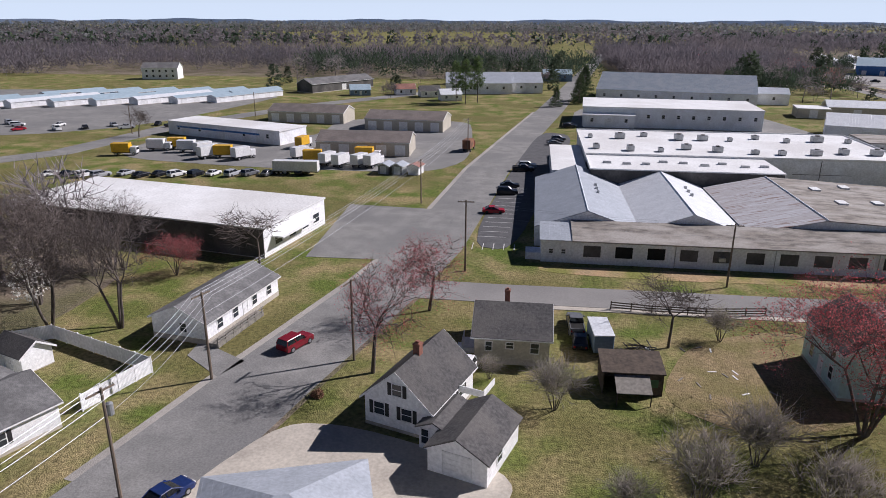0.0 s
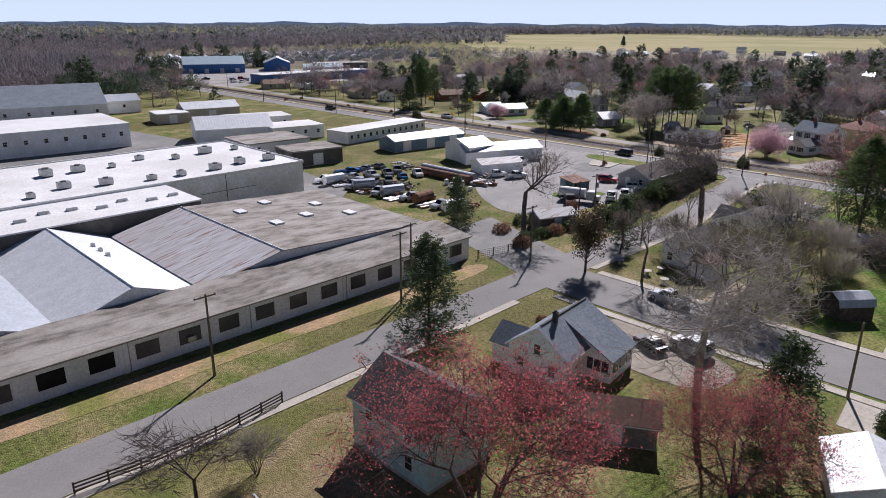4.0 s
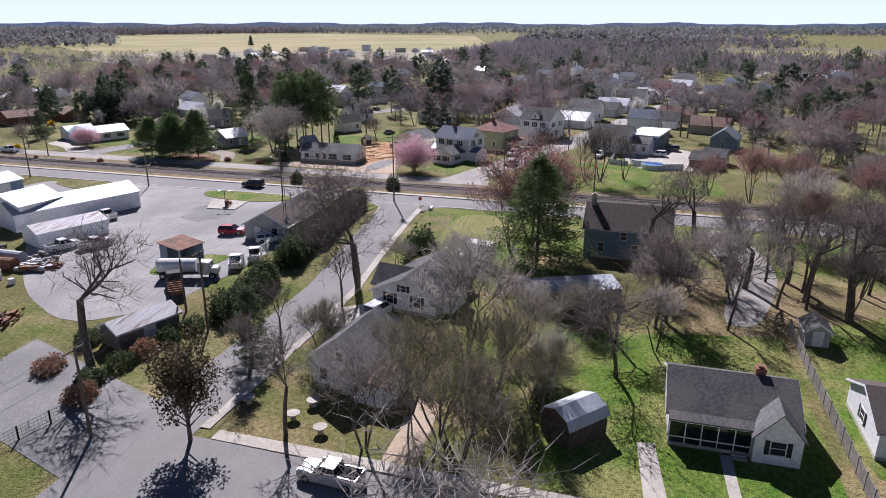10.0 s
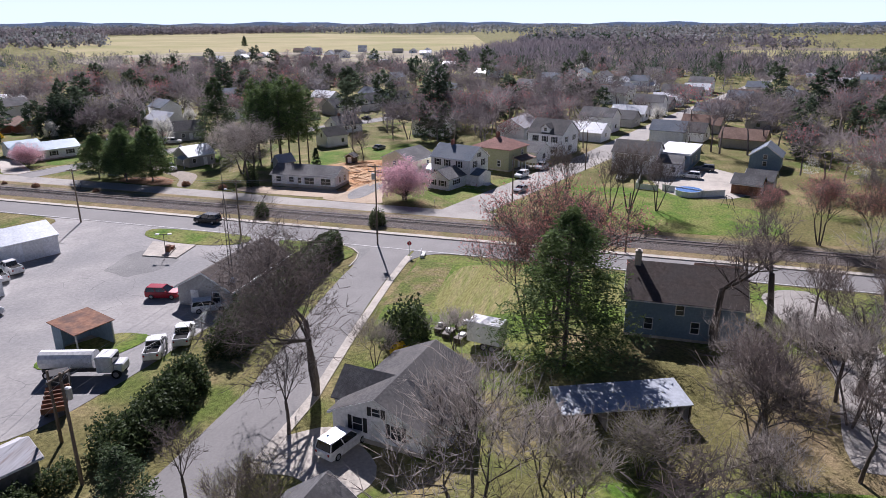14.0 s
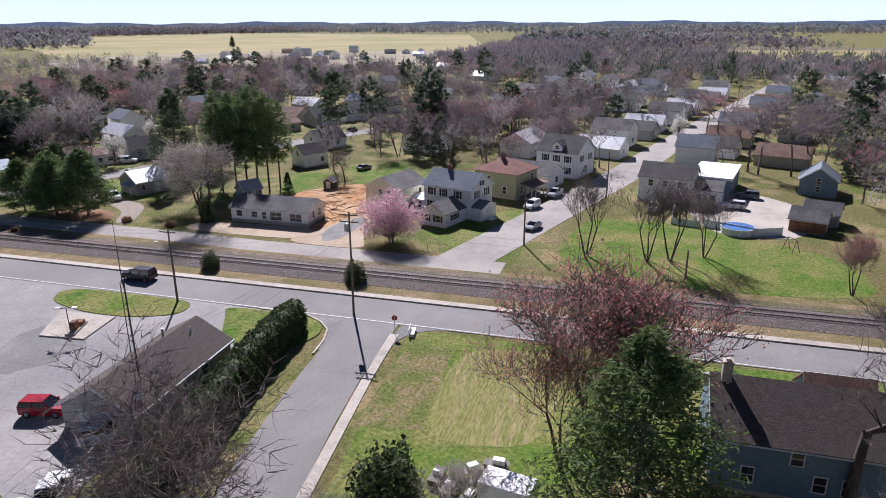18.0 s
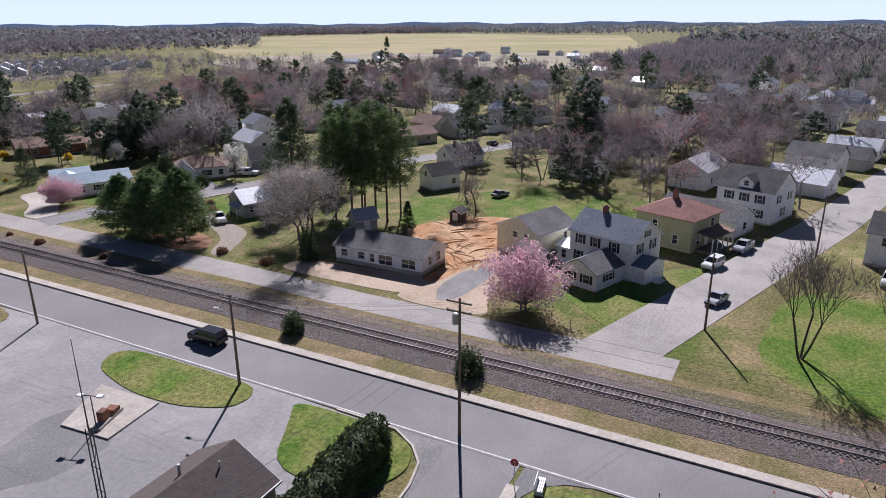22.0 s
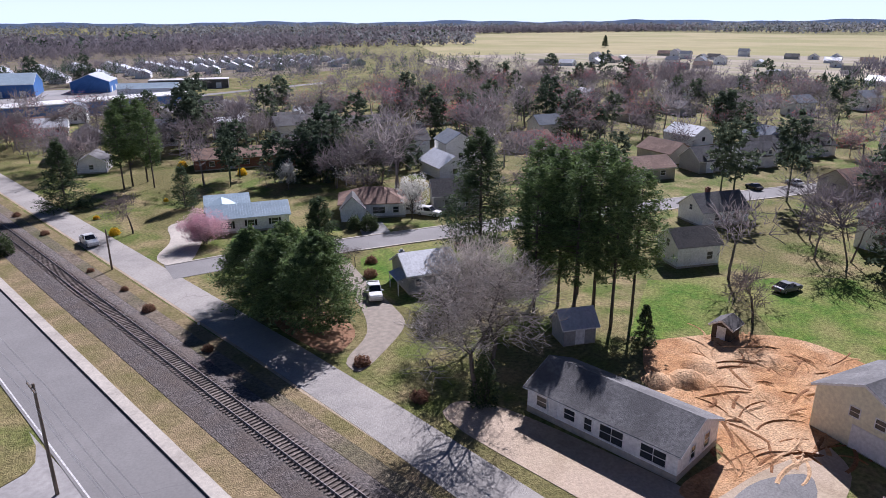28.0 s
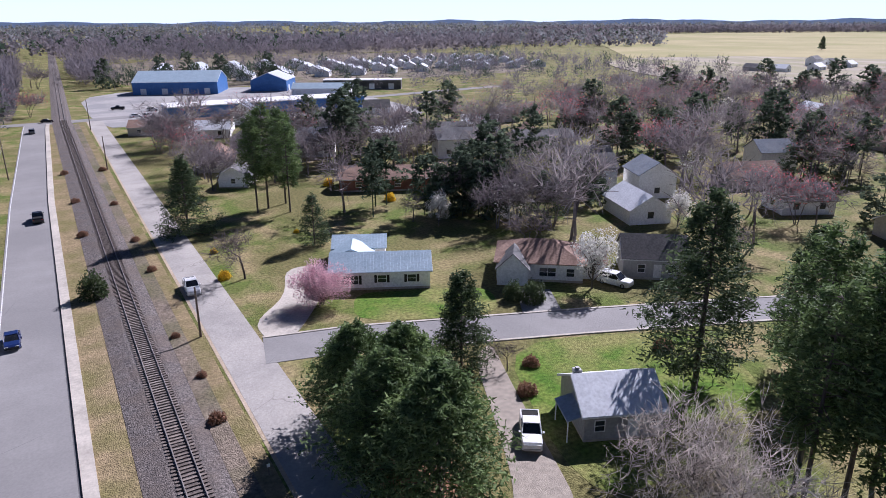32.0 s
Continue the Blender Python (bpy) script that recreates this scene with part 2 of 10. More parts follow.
M = {
    "grass": mat("grass", (0.118, 0.155, 0.034), (0.3, 0.24, 0.12), 0.16, 0.95, c3=(0.16, 0.145, 0.056), scale2=0.05, bump=0.15, bscale=6, spec=0.1, grain=0.4, gscale=2.0, lo=0.4, hi=0.62),
    "lawn": mat("green_lawn", (0.08, 0.162, 0.02), (0.145, 0.2, 0.036), 0.5, 0.95, c3=(0.225, 0.22, 0.075), scale2=0.13, bump=0.1, bscale=8, spec=0.1, grain=0.42, gscale=2.2),
    "drygrass": mat("dry_grass", (0.31, 0.235, 0.135), (0.23, 0.18, 0.095), 0.5, 0.95, c3=(0.19, 0.165, 0.07), scale2=0.16, bump=0.12, bscale=7, spec=0.1, grain=0.3, gscale=2.5),
    "graded": mat("graded_building_land", (0.4, 0.345, 0.27), (0.3, 0.265, 0.2), 0.03, 0.95, c3=(0.26, 0.245, 0.13), scale2=0.012, spec=0.1, stretch=(2.5, 0.6, 1)),
    "mown": mat("mown_stubble", (0.19, 0.215, 0.06), (0.32, 0.27, 0.13), 0.8, 0.95, c3=(0.24, 0.23, 0.08), scale2=0.25, bump=0.08, bscale=8, spec=0.1, grain=0.35, gscale=3, stretch=(0.3, 1.6, 1)),
    "shinglebark": mat("dark_brown_shingle_roof", (0.085, 0.066, 0.056), (0.12, 0.095, 0.08), 2.0, 0.9, c3=(0.1, 0.085, 0.075), scale2=0.4, bump=0.03, bscale=10),
    "field": mat("farm_field", (0.33, 0.29, 0.14), (0.39, 0.33, 0.17), 0.02, 0.95, c3=(0.28, 0.265, 0.11), scale2=0.006, spec=0.1),
    "asphalt": mat("worn_asphalt", (0.198, 0.194, 0.184), (0.266, 0.259, 0.245), 0.35, 0.9, c3=(0.187, 0.184, 0.178), scale2=0.07, bump=0.01, bscale=60, grain=0.2, gscale=5, crack=(0.11, 0.045, (0.14, 0.14, 0.14))),
    "newasphalt": mat("grey_asphalt", (0.235, 0.225, 0.214), (0.265, 0.255, 0.242), 0.25, 0.9, c3=(0.213, 0.205, 0.196), scale2=0.05, bump=0.01, bscale=60, grain=0.07, gscale=4, crack=(0.07, 0.035, (0.17, 0.165, 0.16))),
    "darkasphalt": mat("dark_asphalt", (0.085, 0.085, 0.088), (0.115, 0.114, 0.116), 0.6, 0.9, bump=0.01, bscale=60),
    "lotpale": mat("bleached_lot", (0.31, 0.296, 0.28), (0.37, 0.352, 0.33), 0.3, 0.92, c3=(0.255, 0.25, 0.243), scale2=0.06, bump=0.02, bscale=30, grain=0.12, gscale=2, crack=(0.14, 0.05, (0.2, 0.196, 0.19))),
    "chip": mat("chip_seal", (0.355, 0.332, 0.3), (0.295, 0.276, 0.25), 0.4, 0.92, c3=(0.4, 0.372, 0.332), scale2=0.09, bump=0.02, bscale=40, grain=0.1, gscale=3, crack=(0.13, 0.04, (0.26, 0.24, 0.215))),
    "concrete": mat("concrete", (0.46, 0.415, 0.35), (0.37, 0.335, 0.285), 0.7, 0.85, c3=(0.5, 0.455, 0.385), scale2=0.15, bump=0.01, bscale=30),
    "gravel": mat("gravel", (0.36, 0.31, 0.25), (0.26, 0.225, 0.185), 1.5, 0.95, bump=0.04, bscale=14),
    "ballast": mat("ballast", (0.085, 0.074, 0.068), (0.19, 0.165, 0.15), 3.0, 0.95, c3=(0.14, 0.115, 0.098), scale2=0.3, bump=0.12, bscale=9, grain=0.45, gscale=6),
    "dirt": mat("orange_dirt", (0.36, 0.175, 0.07), (0.52, 0.29, 0.13), 0.5, 0.95, c3=(0.56, 0.37, 0.21), scale2=0.15, bump=0.14, bscale=5.0, grain=0.3, gscale=3),
    "sand": mat("pale_sand", (0.45, 0.36, 0.25), (0.36, 0.28, 0.19), 0.6, 0.95, c3=(0.48, 0.38, 0.28), scale2=0.1, bump=0.05, bscale=6),
    "mulch": mat("pine_straw", (0.26, 0.13, 0.07), (0.34, 0.2, 0.11), 1.2, 0.95, bump=0.05, bscale=12),
    "leaflitter": mat("leaf_litter", (0.17, 0.135, 0.1), (0.25, 0.2, 0.15), 0.8, 0.95, c3=(0.13, 0.12, 0.06), scale2=0.1, bump=0.15, bscale=7, grain=0.4, gscale=2.5),
    "paintline": mat("road_paint", (0.72, 0.71, 0.68), (0.5, 0.49, 0.47), 2.5, 0.7),
    "whitewall": mat("white_block_wall", (0.87, 0.88, 0.9), (0.82, 0.83, 0.85), 0.8, 0.75, c3=(0.74, 0.74, 0.74), scale2=0.25, bump=0.01, bscale=8),
    # Dark mottled coat; on the warehouse it holds the wall's shade.
    "darkwall": mat("dark_and_shaded_wall", (0.1, 0.095, 0.09), (0.16, 0.15, 0.14), 0.8, 0.85, c3=(0.07, 0.068, 0.065), scale2=0.2),
    "siding": mat("white_siding", (0.87, 0.87, 0.87), (0.8, 0.8, 0.8), 0.4, 0.6, stripe=(2, 0.18, 0.02)),
    "cream": mat("cream_siding", (0.78, 0.75, 0.56), (0.73, 0.7, 0.52), 0.4, 0.6, stripe=(2, 0.2, 0.02)),
    "greensiding": mat("sage_siding", (0.4, 0.4, 0.25), (0.35, 0.36, 0.22), 0.4, 0.6, stripe=(2, 0.15, 0.02)),
    "greysiding": mat("grey_siding", (0.4, 0.395, 0.385), (0.35, 0.345, 0.34), 0.4, 0.65, stripe=(2, 0.16, 0.02)),
    "tansiding": mat("tan_siding", (0.5, 0.46, 0.38), (0.44, 0.405, 0.335), 0.4, 0.65, stripe=(2, 0.16, 0.02)),
    "bluesiding": mat("blue_grey_siding", (0.2, 0.28, 0.36), (0.16, 0.235, 0.31), 0.4, 0.6, stripe=(2, 0.18, 0.02)),
    "aqua": mat("aqua_siding", (0.5, 0.68, 0.65), (0.44, 0.61, 0.585), 0.4, 0.65, stripe=(2, 0.16, 0.02)),
    "brick": mat("red_brick", (0.3, 0.13, 0.09), (0.22, 0.1, 0.075), 6, 0.85, bump=0.02, bscale=12),
    "shingle": mat("dark_shingle_roof", (0.07, 0.067, 0.067), (0.1, 0.096, 0.094), 3.0, 0.9, c3=(0.115, 0.108, 0.102), scale2=0.3, bump=0.03, bscale=10, vary=0.15),
    "shinglegrey": mat("grey_shingle_roof", (0.15, 0.148, 0.147), (0.195, 0.192, 0.188), 3.0, 0.9, c3=(0.12, 0.118, 0.117), scale2=0.3, bump=0.03, bscale=10, vary=0.12),
    "garageroof": mat("grey_brown_shingle_roof", (0.17, 0.145, 0.13), (0.215, 0.185, 0.17), 2.0, 0.9, c3=(0.15, 0.13, 0.12), scale2=0.3, bump=0.03, bscale=10),
    "softpine": mat("white_pine_needles", (0.085, 0.132, 0.045), (0.145, 0.19, 0.068), 0.4, 0.8, isl=0.45, trans=0.4, grain=0),
    "shingleblue": mat("blue_grey_shingle_roof", (0.15, 0.182, 0.22), (0.19, 0.222, 0.26), 3.0, 0.9, c3=(0.21, 0.235, 0.265), scale2=0.3, bump=0.03, bscale=10),
    "shinglebrown": mat("brown_shingle_roof", (0.26, 0.165, 0.12), (0.33, 0.22, 0.165), 3.0, 0.9, c3=(0.22, 0.14, 0.105), scale2=0.3, bump=0.03, bscale=10),
    "shinglered": mat("red_brown_shingle_roof", (0.29, 0.14, 0.11), (0.35, 0.18, 0.14), 3.0, 0.9, c3=(0.23, 0.12, 0.095), scale2=0.3, bump=0.03, bscale=10),
    "oldroof": mat("weathered_felt_roof", (0.3, 0.27, 0.235), (0.15, 0.135, 0.12), 0.5, 0.92, c3=(0.36, 0.335, 0.305), scale2=0.16, bump=0.02, bscale=9, stretch=(1, 2.2, 1)),
    "membrane": mat("white_membrane_roof", (0.82, 0.82, 0.81), (0.74, 0.74, 0.725), 0.25, 0.6, c3=(0.66, 0.65, 0.63), scale2=0.06),
    "metalwhite": mat("white_metal_roof", (0.76, 0.78, 0.8), (0.68, 0.7, 0.72), 0.5, 0.45, metal=0.1, stripe=(0, 0.9, 0.03)),
    "metalgrey": mat("grey_metal_roof", (0.44, 0.47, 0.51), (0.38, 0.41, 0.445), 0.5, 0.5, metal=0.2, stripe=(0, 0.9, 0.03)),
    "metalblue": mat("pale_blue_metal_roof", (0.34, 0.44, 0.5), (0.4, 0.5, 0.56), 0.5, 0.45, metal=0.1, stripe=(0, 0.5, 0.03)),
    "metalrust": mat("rusty_metal_roof", (0.5, 0.5, 0.52), (0.25, 0.17, 0.14), 0.9, 0.7, c3=(0.42, 0.4, 0.4), scale2=0.5, metal=0.1, stretch=(0.25, 2.6, 0.25), lo=0.52, hi=0.62),
    "rust": mat("rust", (0.2, 0.09, 0.05), (0.28, 0.14, 0.08), 2.0, 0.85, c3=(0.13, 0.07, 0.05), scale2=0.6),
    "bluepaint": mat("blue_metal_wall", (0.05, 0.15, 0.38), (0.065, 0.18, 0.43), 0.4, 0.5, stripe=(0, 0.6, 0.02)),
    "trim": mat("white_trim", (0.8, 0.8, 0.79), (0.74, 0.74, 0.73), 1.0, 0.5),
    "shutter": mat("black_shutter", (0.02, 0.02, 0.022), (0.03, 0.03, 0.032), 2.0, 0.6),
    "glass": mat("window_glass", (0.03, 0.037, 0.045), (0.045, 0.05, 0.058), 0.5, 0.08, spec=0.6),
    "void": mat("dark_opening", (0.012, 0.012, 0.012), (0.02, 0.019, 0.018), 1.0, 0.9),
    "board": mat("weathered_board", (0.2, 0.185, 0.16), (0.27, 0.25, 0.22), 1.5, 0.9, vary=0.15),
    "polewood": mat("pole_wood", (0.21, 0.165, 0.125), (0.14, 0.11, 0.085), 2.5, 0.9, stretch=(3, 3, 0.3)),
    "darkwood": mat("dark_wood", (0.07, 0.055, 0.045), (0.11, 0.085, 0.065), 1.5, 0.9),
    "vinyl": mat("white_vinyl", (0.82, 0.82, 0.82), (0.77, 0.77, 0.77), 0.6, 0.45),
    "steel": mat("galvanised_steel", (0.45, 0.46, 0.47), (0.36, 0.37, 0.38), 2, 0.45, metal=0.7),
    "railsteel": mat("rail_steel", (0.2, 0.175, 0.16), (0.27, 0.25, 0.24), 3.0, 0.6, metal=0.4),
    "tie": mat("sleeper_wood", (0.13, 0.105, 0.09), (0.21, 0.175, 0.15), 3.0, 0.9, vary=0.3),
    "bark": mat("grey_bark", (0.145, 0.122, 0.106), (0.085, 0.07, 0.06), 2.0, 0.95, bump=0.04, bscale=9, stretch=(2, 2, 0.5)),
    # Greyed towards blue: distance haze is mixed into these twig colours.
    "towntwig": mat("hazed_town_twigs", (0.254, 0.222, 0.222), (0.171, 0.147, 0.151), 0.1, 0.95, isl=0.35, trans=0.35, grain=0),
    "palebark": mat("pale_sycamore_bark", (0.56, 0.53, 0.48), (0.36, 0.33, 0.285), 1.5, 0.9, c3=(0.2, 0.17, 0.14), scale2=0.25),
    "twig": mat("bare_twigs", (0.2, 0.165, 0.148), (0.13, 0.106, 0.096), 0.6, 0.95, isl=0.3, trans=0.35, grain=0),
    "paletwig": mat("pale_twigs", (0.4, 0.36, 0.325), (0.28, 0.248, 0.225), 0.6, 0.95, isl=0.35, trans=0.4, grain=0),
    "redbud": mat("red_maple_buds", (0.48, 0.095, 0.11), (0.56, 0.18, 0.18), 0.6, 0.8, isl=0.4, trans=0.5, grain=0),
    "palered": mat("pale_red_buds", (0.52, 0.25, 0.22), (0.44, 0.19, 0.165), 0.6, 0.8, isl=0.3, trans=0.45, grain=0),
    "pink": mat("pink_magnolia_petals", (0.62, 0.37, 0.42), (0.78, 0.57, 0.6), 0.8, 0.7, isl=0.3, trans=0.4, grain=0),
    "whitebloom": mat("white_pear_blossom", (0.74, 0.72, 0.67), (0.62, 0.61, 0.55), 0.8, 0.7, isl=0.2, trans=0.4, grain=0),
    "yellow": mat("yellow_forsythia", (0.8, 0.56, 0.02), (0.7, 0.5, 0.03), 1.0, 0.7, isl=0.2, trans=0.4, grain=0),
    "needles": mat("pine_needles", (0.085, 0.135, 0.05), (0.17, 0.235, 0.082), 0.5, 0.8, isl=0.5, trans=0.32, grain=0),
    "needlesdark": mat("dark_spruce_needles", (0.06, 0.092, 0.042), (0.1, 0.135, 0.06), 0.5, 0.8, isl=0.45, trans=0.32, grain=0),
    "holly": mat("bronze_evergreen_leaves", (0.075, 0.062, 0.032), (0.115, 0.08, 0.045), 0.5, 0.6, isl=0.4, trans=0.3, grain=0),
    "hedge": mat("hedge_leaves", (0.05, 0.075, 0.03), (0.08, 0.108, 0.042), 0.7, 0.75, isl=0.4, trans=0.35, grain=0),
    "budgreen": mat("spring_green_buds", (0.27, 0.28, 0.09), (0.33, 0.33, 0.13), 0.7, 0.8, isl=0.3, trans=0.45, grain=0),
    "russet": mat("russet_shrub", (0.33, 0.19, 0.12), (0.24, 0.135, 0.085), 1.0, 0.85, isl=0.35, trans=0.35, grain=0),
    # Base colours carry the blue-grey of distance haze.
    "farwood": mat("hazed_bare_woods", (0.2, 0.178, 0.19), (0.245, 0.215, 0.226), 0.02, 0.95, c3=(0.16, 0.15, 0.165), scale2=0.008, isl=0.2, spec=0.05, trans=0.42, grain=0),
    # Haze tint put into the green of the distant evergreens.
    "fargreen": mat("hazed_evergreens", (0.056, 0.084, 0.06), (0.088, 0.12, 0.078), 0.05, 0.95, isl=0.45, spec=0.05, trans=0.35, grain=0),
    # Lightened green, in place of air haze over the town.
    "townevergreen": mat("hazed_town_needles", (0.078, 0.106, 0.07), (0.125, 0.155, 0.098), 0.05, 0.95, isl=0.45, spec=0.05, trans=0.4, grain=0),
    # Paler and bluer than pine: the horizon haze is in the colour.
    "horizonwood": mat("hazed_mixed_pine_woods", (0.2, 0.21, 0.222), (0.26, 0.255, 0.262), 0.01, 0.95, c3=(0.16, 0.178, 0.18), scale2=0.004, isl=0.25, spec=0.05, trans=0.55, grain=0),
    "weedbed": mat("weedy_old_bed", (0.21, 0.19, 0.07), (0.26, 0.2, 0.115), 0.9, 0.95, c3=(0.14, 0.17, 0.045), scale2=0.3, bump=0.15, bscale=6, spec=0.1, grain=0.45, gscale=2.5),
    "bufftwig": mat("buff_sunlit_twigs", (0.5, 0.45, 0.4), (0.36, 0.32, 0.285), 0.6, 0.95, isl=0.35, trans=0.4, grain=0),
    "baresoil": mat("bare_tan_soil", (0.44, 0.3, 0.17), (0.34, 0.25, 0.15), 0.35, 0.95, c3=(0.2, 0.2, 0.06), scale2=0.14, bump=0.08, bscale=6, spec=0.1, grain=0.3, gscale=2.5),
    "dirtdark": mat("dark_orange_dirt", (0.22, 0.1, 0.04), (0.32, 0.16, 0.07), 0.8, 0.95, bump=0.12, bscale=6.0, grain=0.3, gscale=4),
    # Same haze greying as towntwig, in a paler tone.
    "townpale": mat("hazed_town_pale_twigs", (0.358, 0.319, 0.311), (0.252, 0.222, 0.218), 0.1, 0.95, isl=0.35, trans=0.35, grain=0),
    "tyre": mat("tyre_rubber", (0.018, 0.018, 0.019), (0.03, 0.03, 0.03), 5, 0.85),
    "rim": mat("wheel_rim", (0.5, 0.5, 0.52), (0.4, 0.4, 0.42), 4, 0.35, metal=0.8),
    "carglass": mat("car_glass", (0.012, 0.014, 0.017), (0.02, 0.022, 0.026), 1, 0.06, spec=0.6),
    "lampred": mat("tail_lamp", (0.35, 0.015, 0.012), (0.3, 0.012, 0.01), 3, 0.25),
    "lampclear": mat("head_lamp", (0.75, 0.75, 0.73), (0.65, 0.65, 0.64), 3, 0.15),
    "tarp": mat("green_metal", (0.06, 0.13, 0.07), (0.08, 0.16, 0.09), 1, 0.6),
}
# Skyline haze is put in as a blue-grey colour and a faint emission.
M["hazedskyline"] = bpy.data.materials.new("hazy_blue_grey_skyline")
M["hazedskyline"].use_nodes = True
_b = M["hazedskyline"].node_tree.nodes["Principled BSDF"]
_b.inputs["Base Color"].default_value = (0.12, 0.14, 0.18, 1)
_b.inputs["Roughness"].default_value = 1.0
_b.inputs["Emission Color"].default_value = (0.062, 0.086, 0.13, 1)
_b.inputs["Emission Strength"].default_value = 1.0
PAINT = {}


def paint(name, c):
    if name not in PAINT:
        PAINT[name] = mat(name + "_car_paint", c, tuple(v * 0.92 for v in c), 0.6, 0.25, spec=0.5)
    return PAINT[name]


P_WHITE, P_BLACK = paint("white", (0.78, 0.78, 0.77)), paint("black", (0.015, 0.016, 0.02))
P_RED, P_NAVY, P_SILVER = paint("red", (0.36, 0.012, 0.025)), paint("navy", (0.015, 0.03, 0.11)), paint("silver", (0.42, 0.43, 0.45))
P_YELLOW, P_GREY, P_BLUE = paint("yellow", (0.75, 0.42, 0.02)), paint("grey", (0.16, 0.165, 0.175)), paint("blue", (0.04, 0.16, 0.42))
P_MAROON = paint("maroon", (0.19, 0.012, 0.02))


# ---- builders ----
def empty(name, x, y, z=0.0, rz=0.0, label="", category="", group="", kind=""):
    ob = new(name)
    ob.matrix_basis = pose(x, y, z, 0, 0, rz)
    return tagged(ob, label, category, group, kind)


def mesh_ob(name, verts, faces, material, parent=None, label="", smooth=False):
    me = bpy.data.meshes.new(name)
    me.from_pydata(verts, [], faces)
    me.materials.append(material)
    if smooth:
        me.polygons.foreach_set("use_smooth", [True] * len(me.polygons))
    ob = new(name, me)
    if parent is not None:
        ob.parent = parent
    if label:
        ob["label"] = label
    return ob


def part(name, bm, material, parent, label=""):
    bmesh.ops.recalc_face_normals(bm, faces=bm.faces)
    me = bpy.data.meshes.new(name)
    bm.to_mesh(me)
    bm.free()
    me.materials.append(material)
    ob = new(name, me)
    ob.parent = parent
    if label:
        ob["label"] = label
    return ob


BOXF = [(0, 3, 2, 1), (4, 5, 6, 7), (0, 1, 5, 4), (1, 2, 6, 5), (2, 3, 7, 6), (3, 0, 4, 7)]


def boxv(x0, x1, y0, y1, z0, z1):
    return [(x0, y0, z0), (x1, y0, z0), (x1, y1, z0), (x0, y1, z0), (x0, y0, z1), (x1, y0, z1), (x1, y1, z1), (x0, y1, z1)]


def box(name, x0, x1, y0, y1, z0, z1, material, parent=None, label=""):
    return mesh_ob(name, boxv(x0, x1, y0, y1, z0, z1), BOXF, material, parent, label)


def boxes(name, rows, material, parent=None, label=""):
    vs, fs = [], []
    for r in rows:
        k = len(vs)
        vs += boxv(*r)
        fs += [tuple(k + i for i in f) for f in BOXF]
    return mesh_ob(name, vs, fs, material, parent, label)


def bevelled(name, x0, x1, y0, y1, z0, z1, material, parent, r=0.05, label=""):
    bm = bmesh.new()
    bmesh.ops.create_cube(bm, size=1.0, matrix=Matrix.Translation(((x0 + x1) / 2, (y0 + y1) / 2, (z0 + z1) / 2)) @ Matrix.Diagonal((x1 - x0, y1 - y0, z1 - z0, 1)))
    bmesh.ops.bevel(bm, geom=bm.edges[:], offset=r, segments=1, affect="EDGES")
    return part(name, bm, material, parent, label)


def prism(name, pts, z0, z1, material, parent=None, label=""):
    """A flat slab over the outline pts."""
    area = sum(a[0] * b[1] - b[0] * a[1] for a, b in zip(pts, pts[1:] + pts[:1]))
    if area < 0:
        pts = pts[::-1]
    n = len(pts)
    vs = [(x, y, z0) for x, y in pts] + [(x, y, z1) for x, y in pts]
    fs = [tuple(range(n, 2 * n))] + [(i, (i + 1) % n, n + (i + 1) % n, n + i) for i in range(n)]
    return mesh_ob(name, vs, fs, material, parent, label)


def tube(a, b, r0, r1, n=6):
    a, b = Vector(a), Vector(b)
    q = (b - a).to_track_quat("Z", "Y")
    vs = []
    for c, r in ((a, r0), (b, r1)):
        for i in range(n):
            w = 2 * math.pi * i / n
            vs.append(tuple(c + q @ Vector((r * math.cos(w), r * math.sin(w), 0))))
    fs = [(i, (i + 1) % n, n + (i + 1) % n, n + i) for i in range(n)] + [tuple(range(n - 1, -1, -1)), tuple(range(n, 2 * n))]
    return vs, fs


def tubes(name, rows, material, parent=None, label="", n=6):
    vs, fs = [], []
    for a, b, r0, r1 in rows:
        v, f = tube(a, b, r0, r1, n)
        k = len(vs)
        vs += v
        fs += [tuple(k + i for i in g) for g in f]
    return mesh_ob(name, vs, fs, material, parent, label)


def singles(name, rows, material, parent, label=""):
    """Each box a part of its own."""
    for r in rows:
        box(name, *r, material, parent)


def ribbon(name, line, left, right, z0, z1, material, label, category, parent=None):
    """A strip of paving along a line of points, from left metres to right metres of it."""
    L, R_ = [], []
    for i, p in enumerate(line):
        a, b = line[max(i - 1, 0)], line[min(i + 1, len(line) - 1)]
        d = Vector((b[0] - a[0], b[1] - a[1])).normalized()
        L.append((p[0] - d.y * left, p[1] + d.x * left))
        R_.append((p[0] - d.y * right, p[1] + d.x * right))
    vs, fs = [], []
    for (lx, ly), (rx, ry) in zip(L, R_):
        vs += [(lx, ly, z0), (rx, ry, z0), (rx, ry, z1), (lx, ly, z1)]
    for i in range(len(line) - 1):
        k = 4 * i
        fs += [(k + 3, k + 2, k + 6, k + 7), (k, k + 3, k + 7, k + 4), (k + 1, k + 5, k + 6, k + 2)]
    ob = mesh_ob(name, vs, fs, material, parent)
    return tagged(ob, label, category, kind="structure")


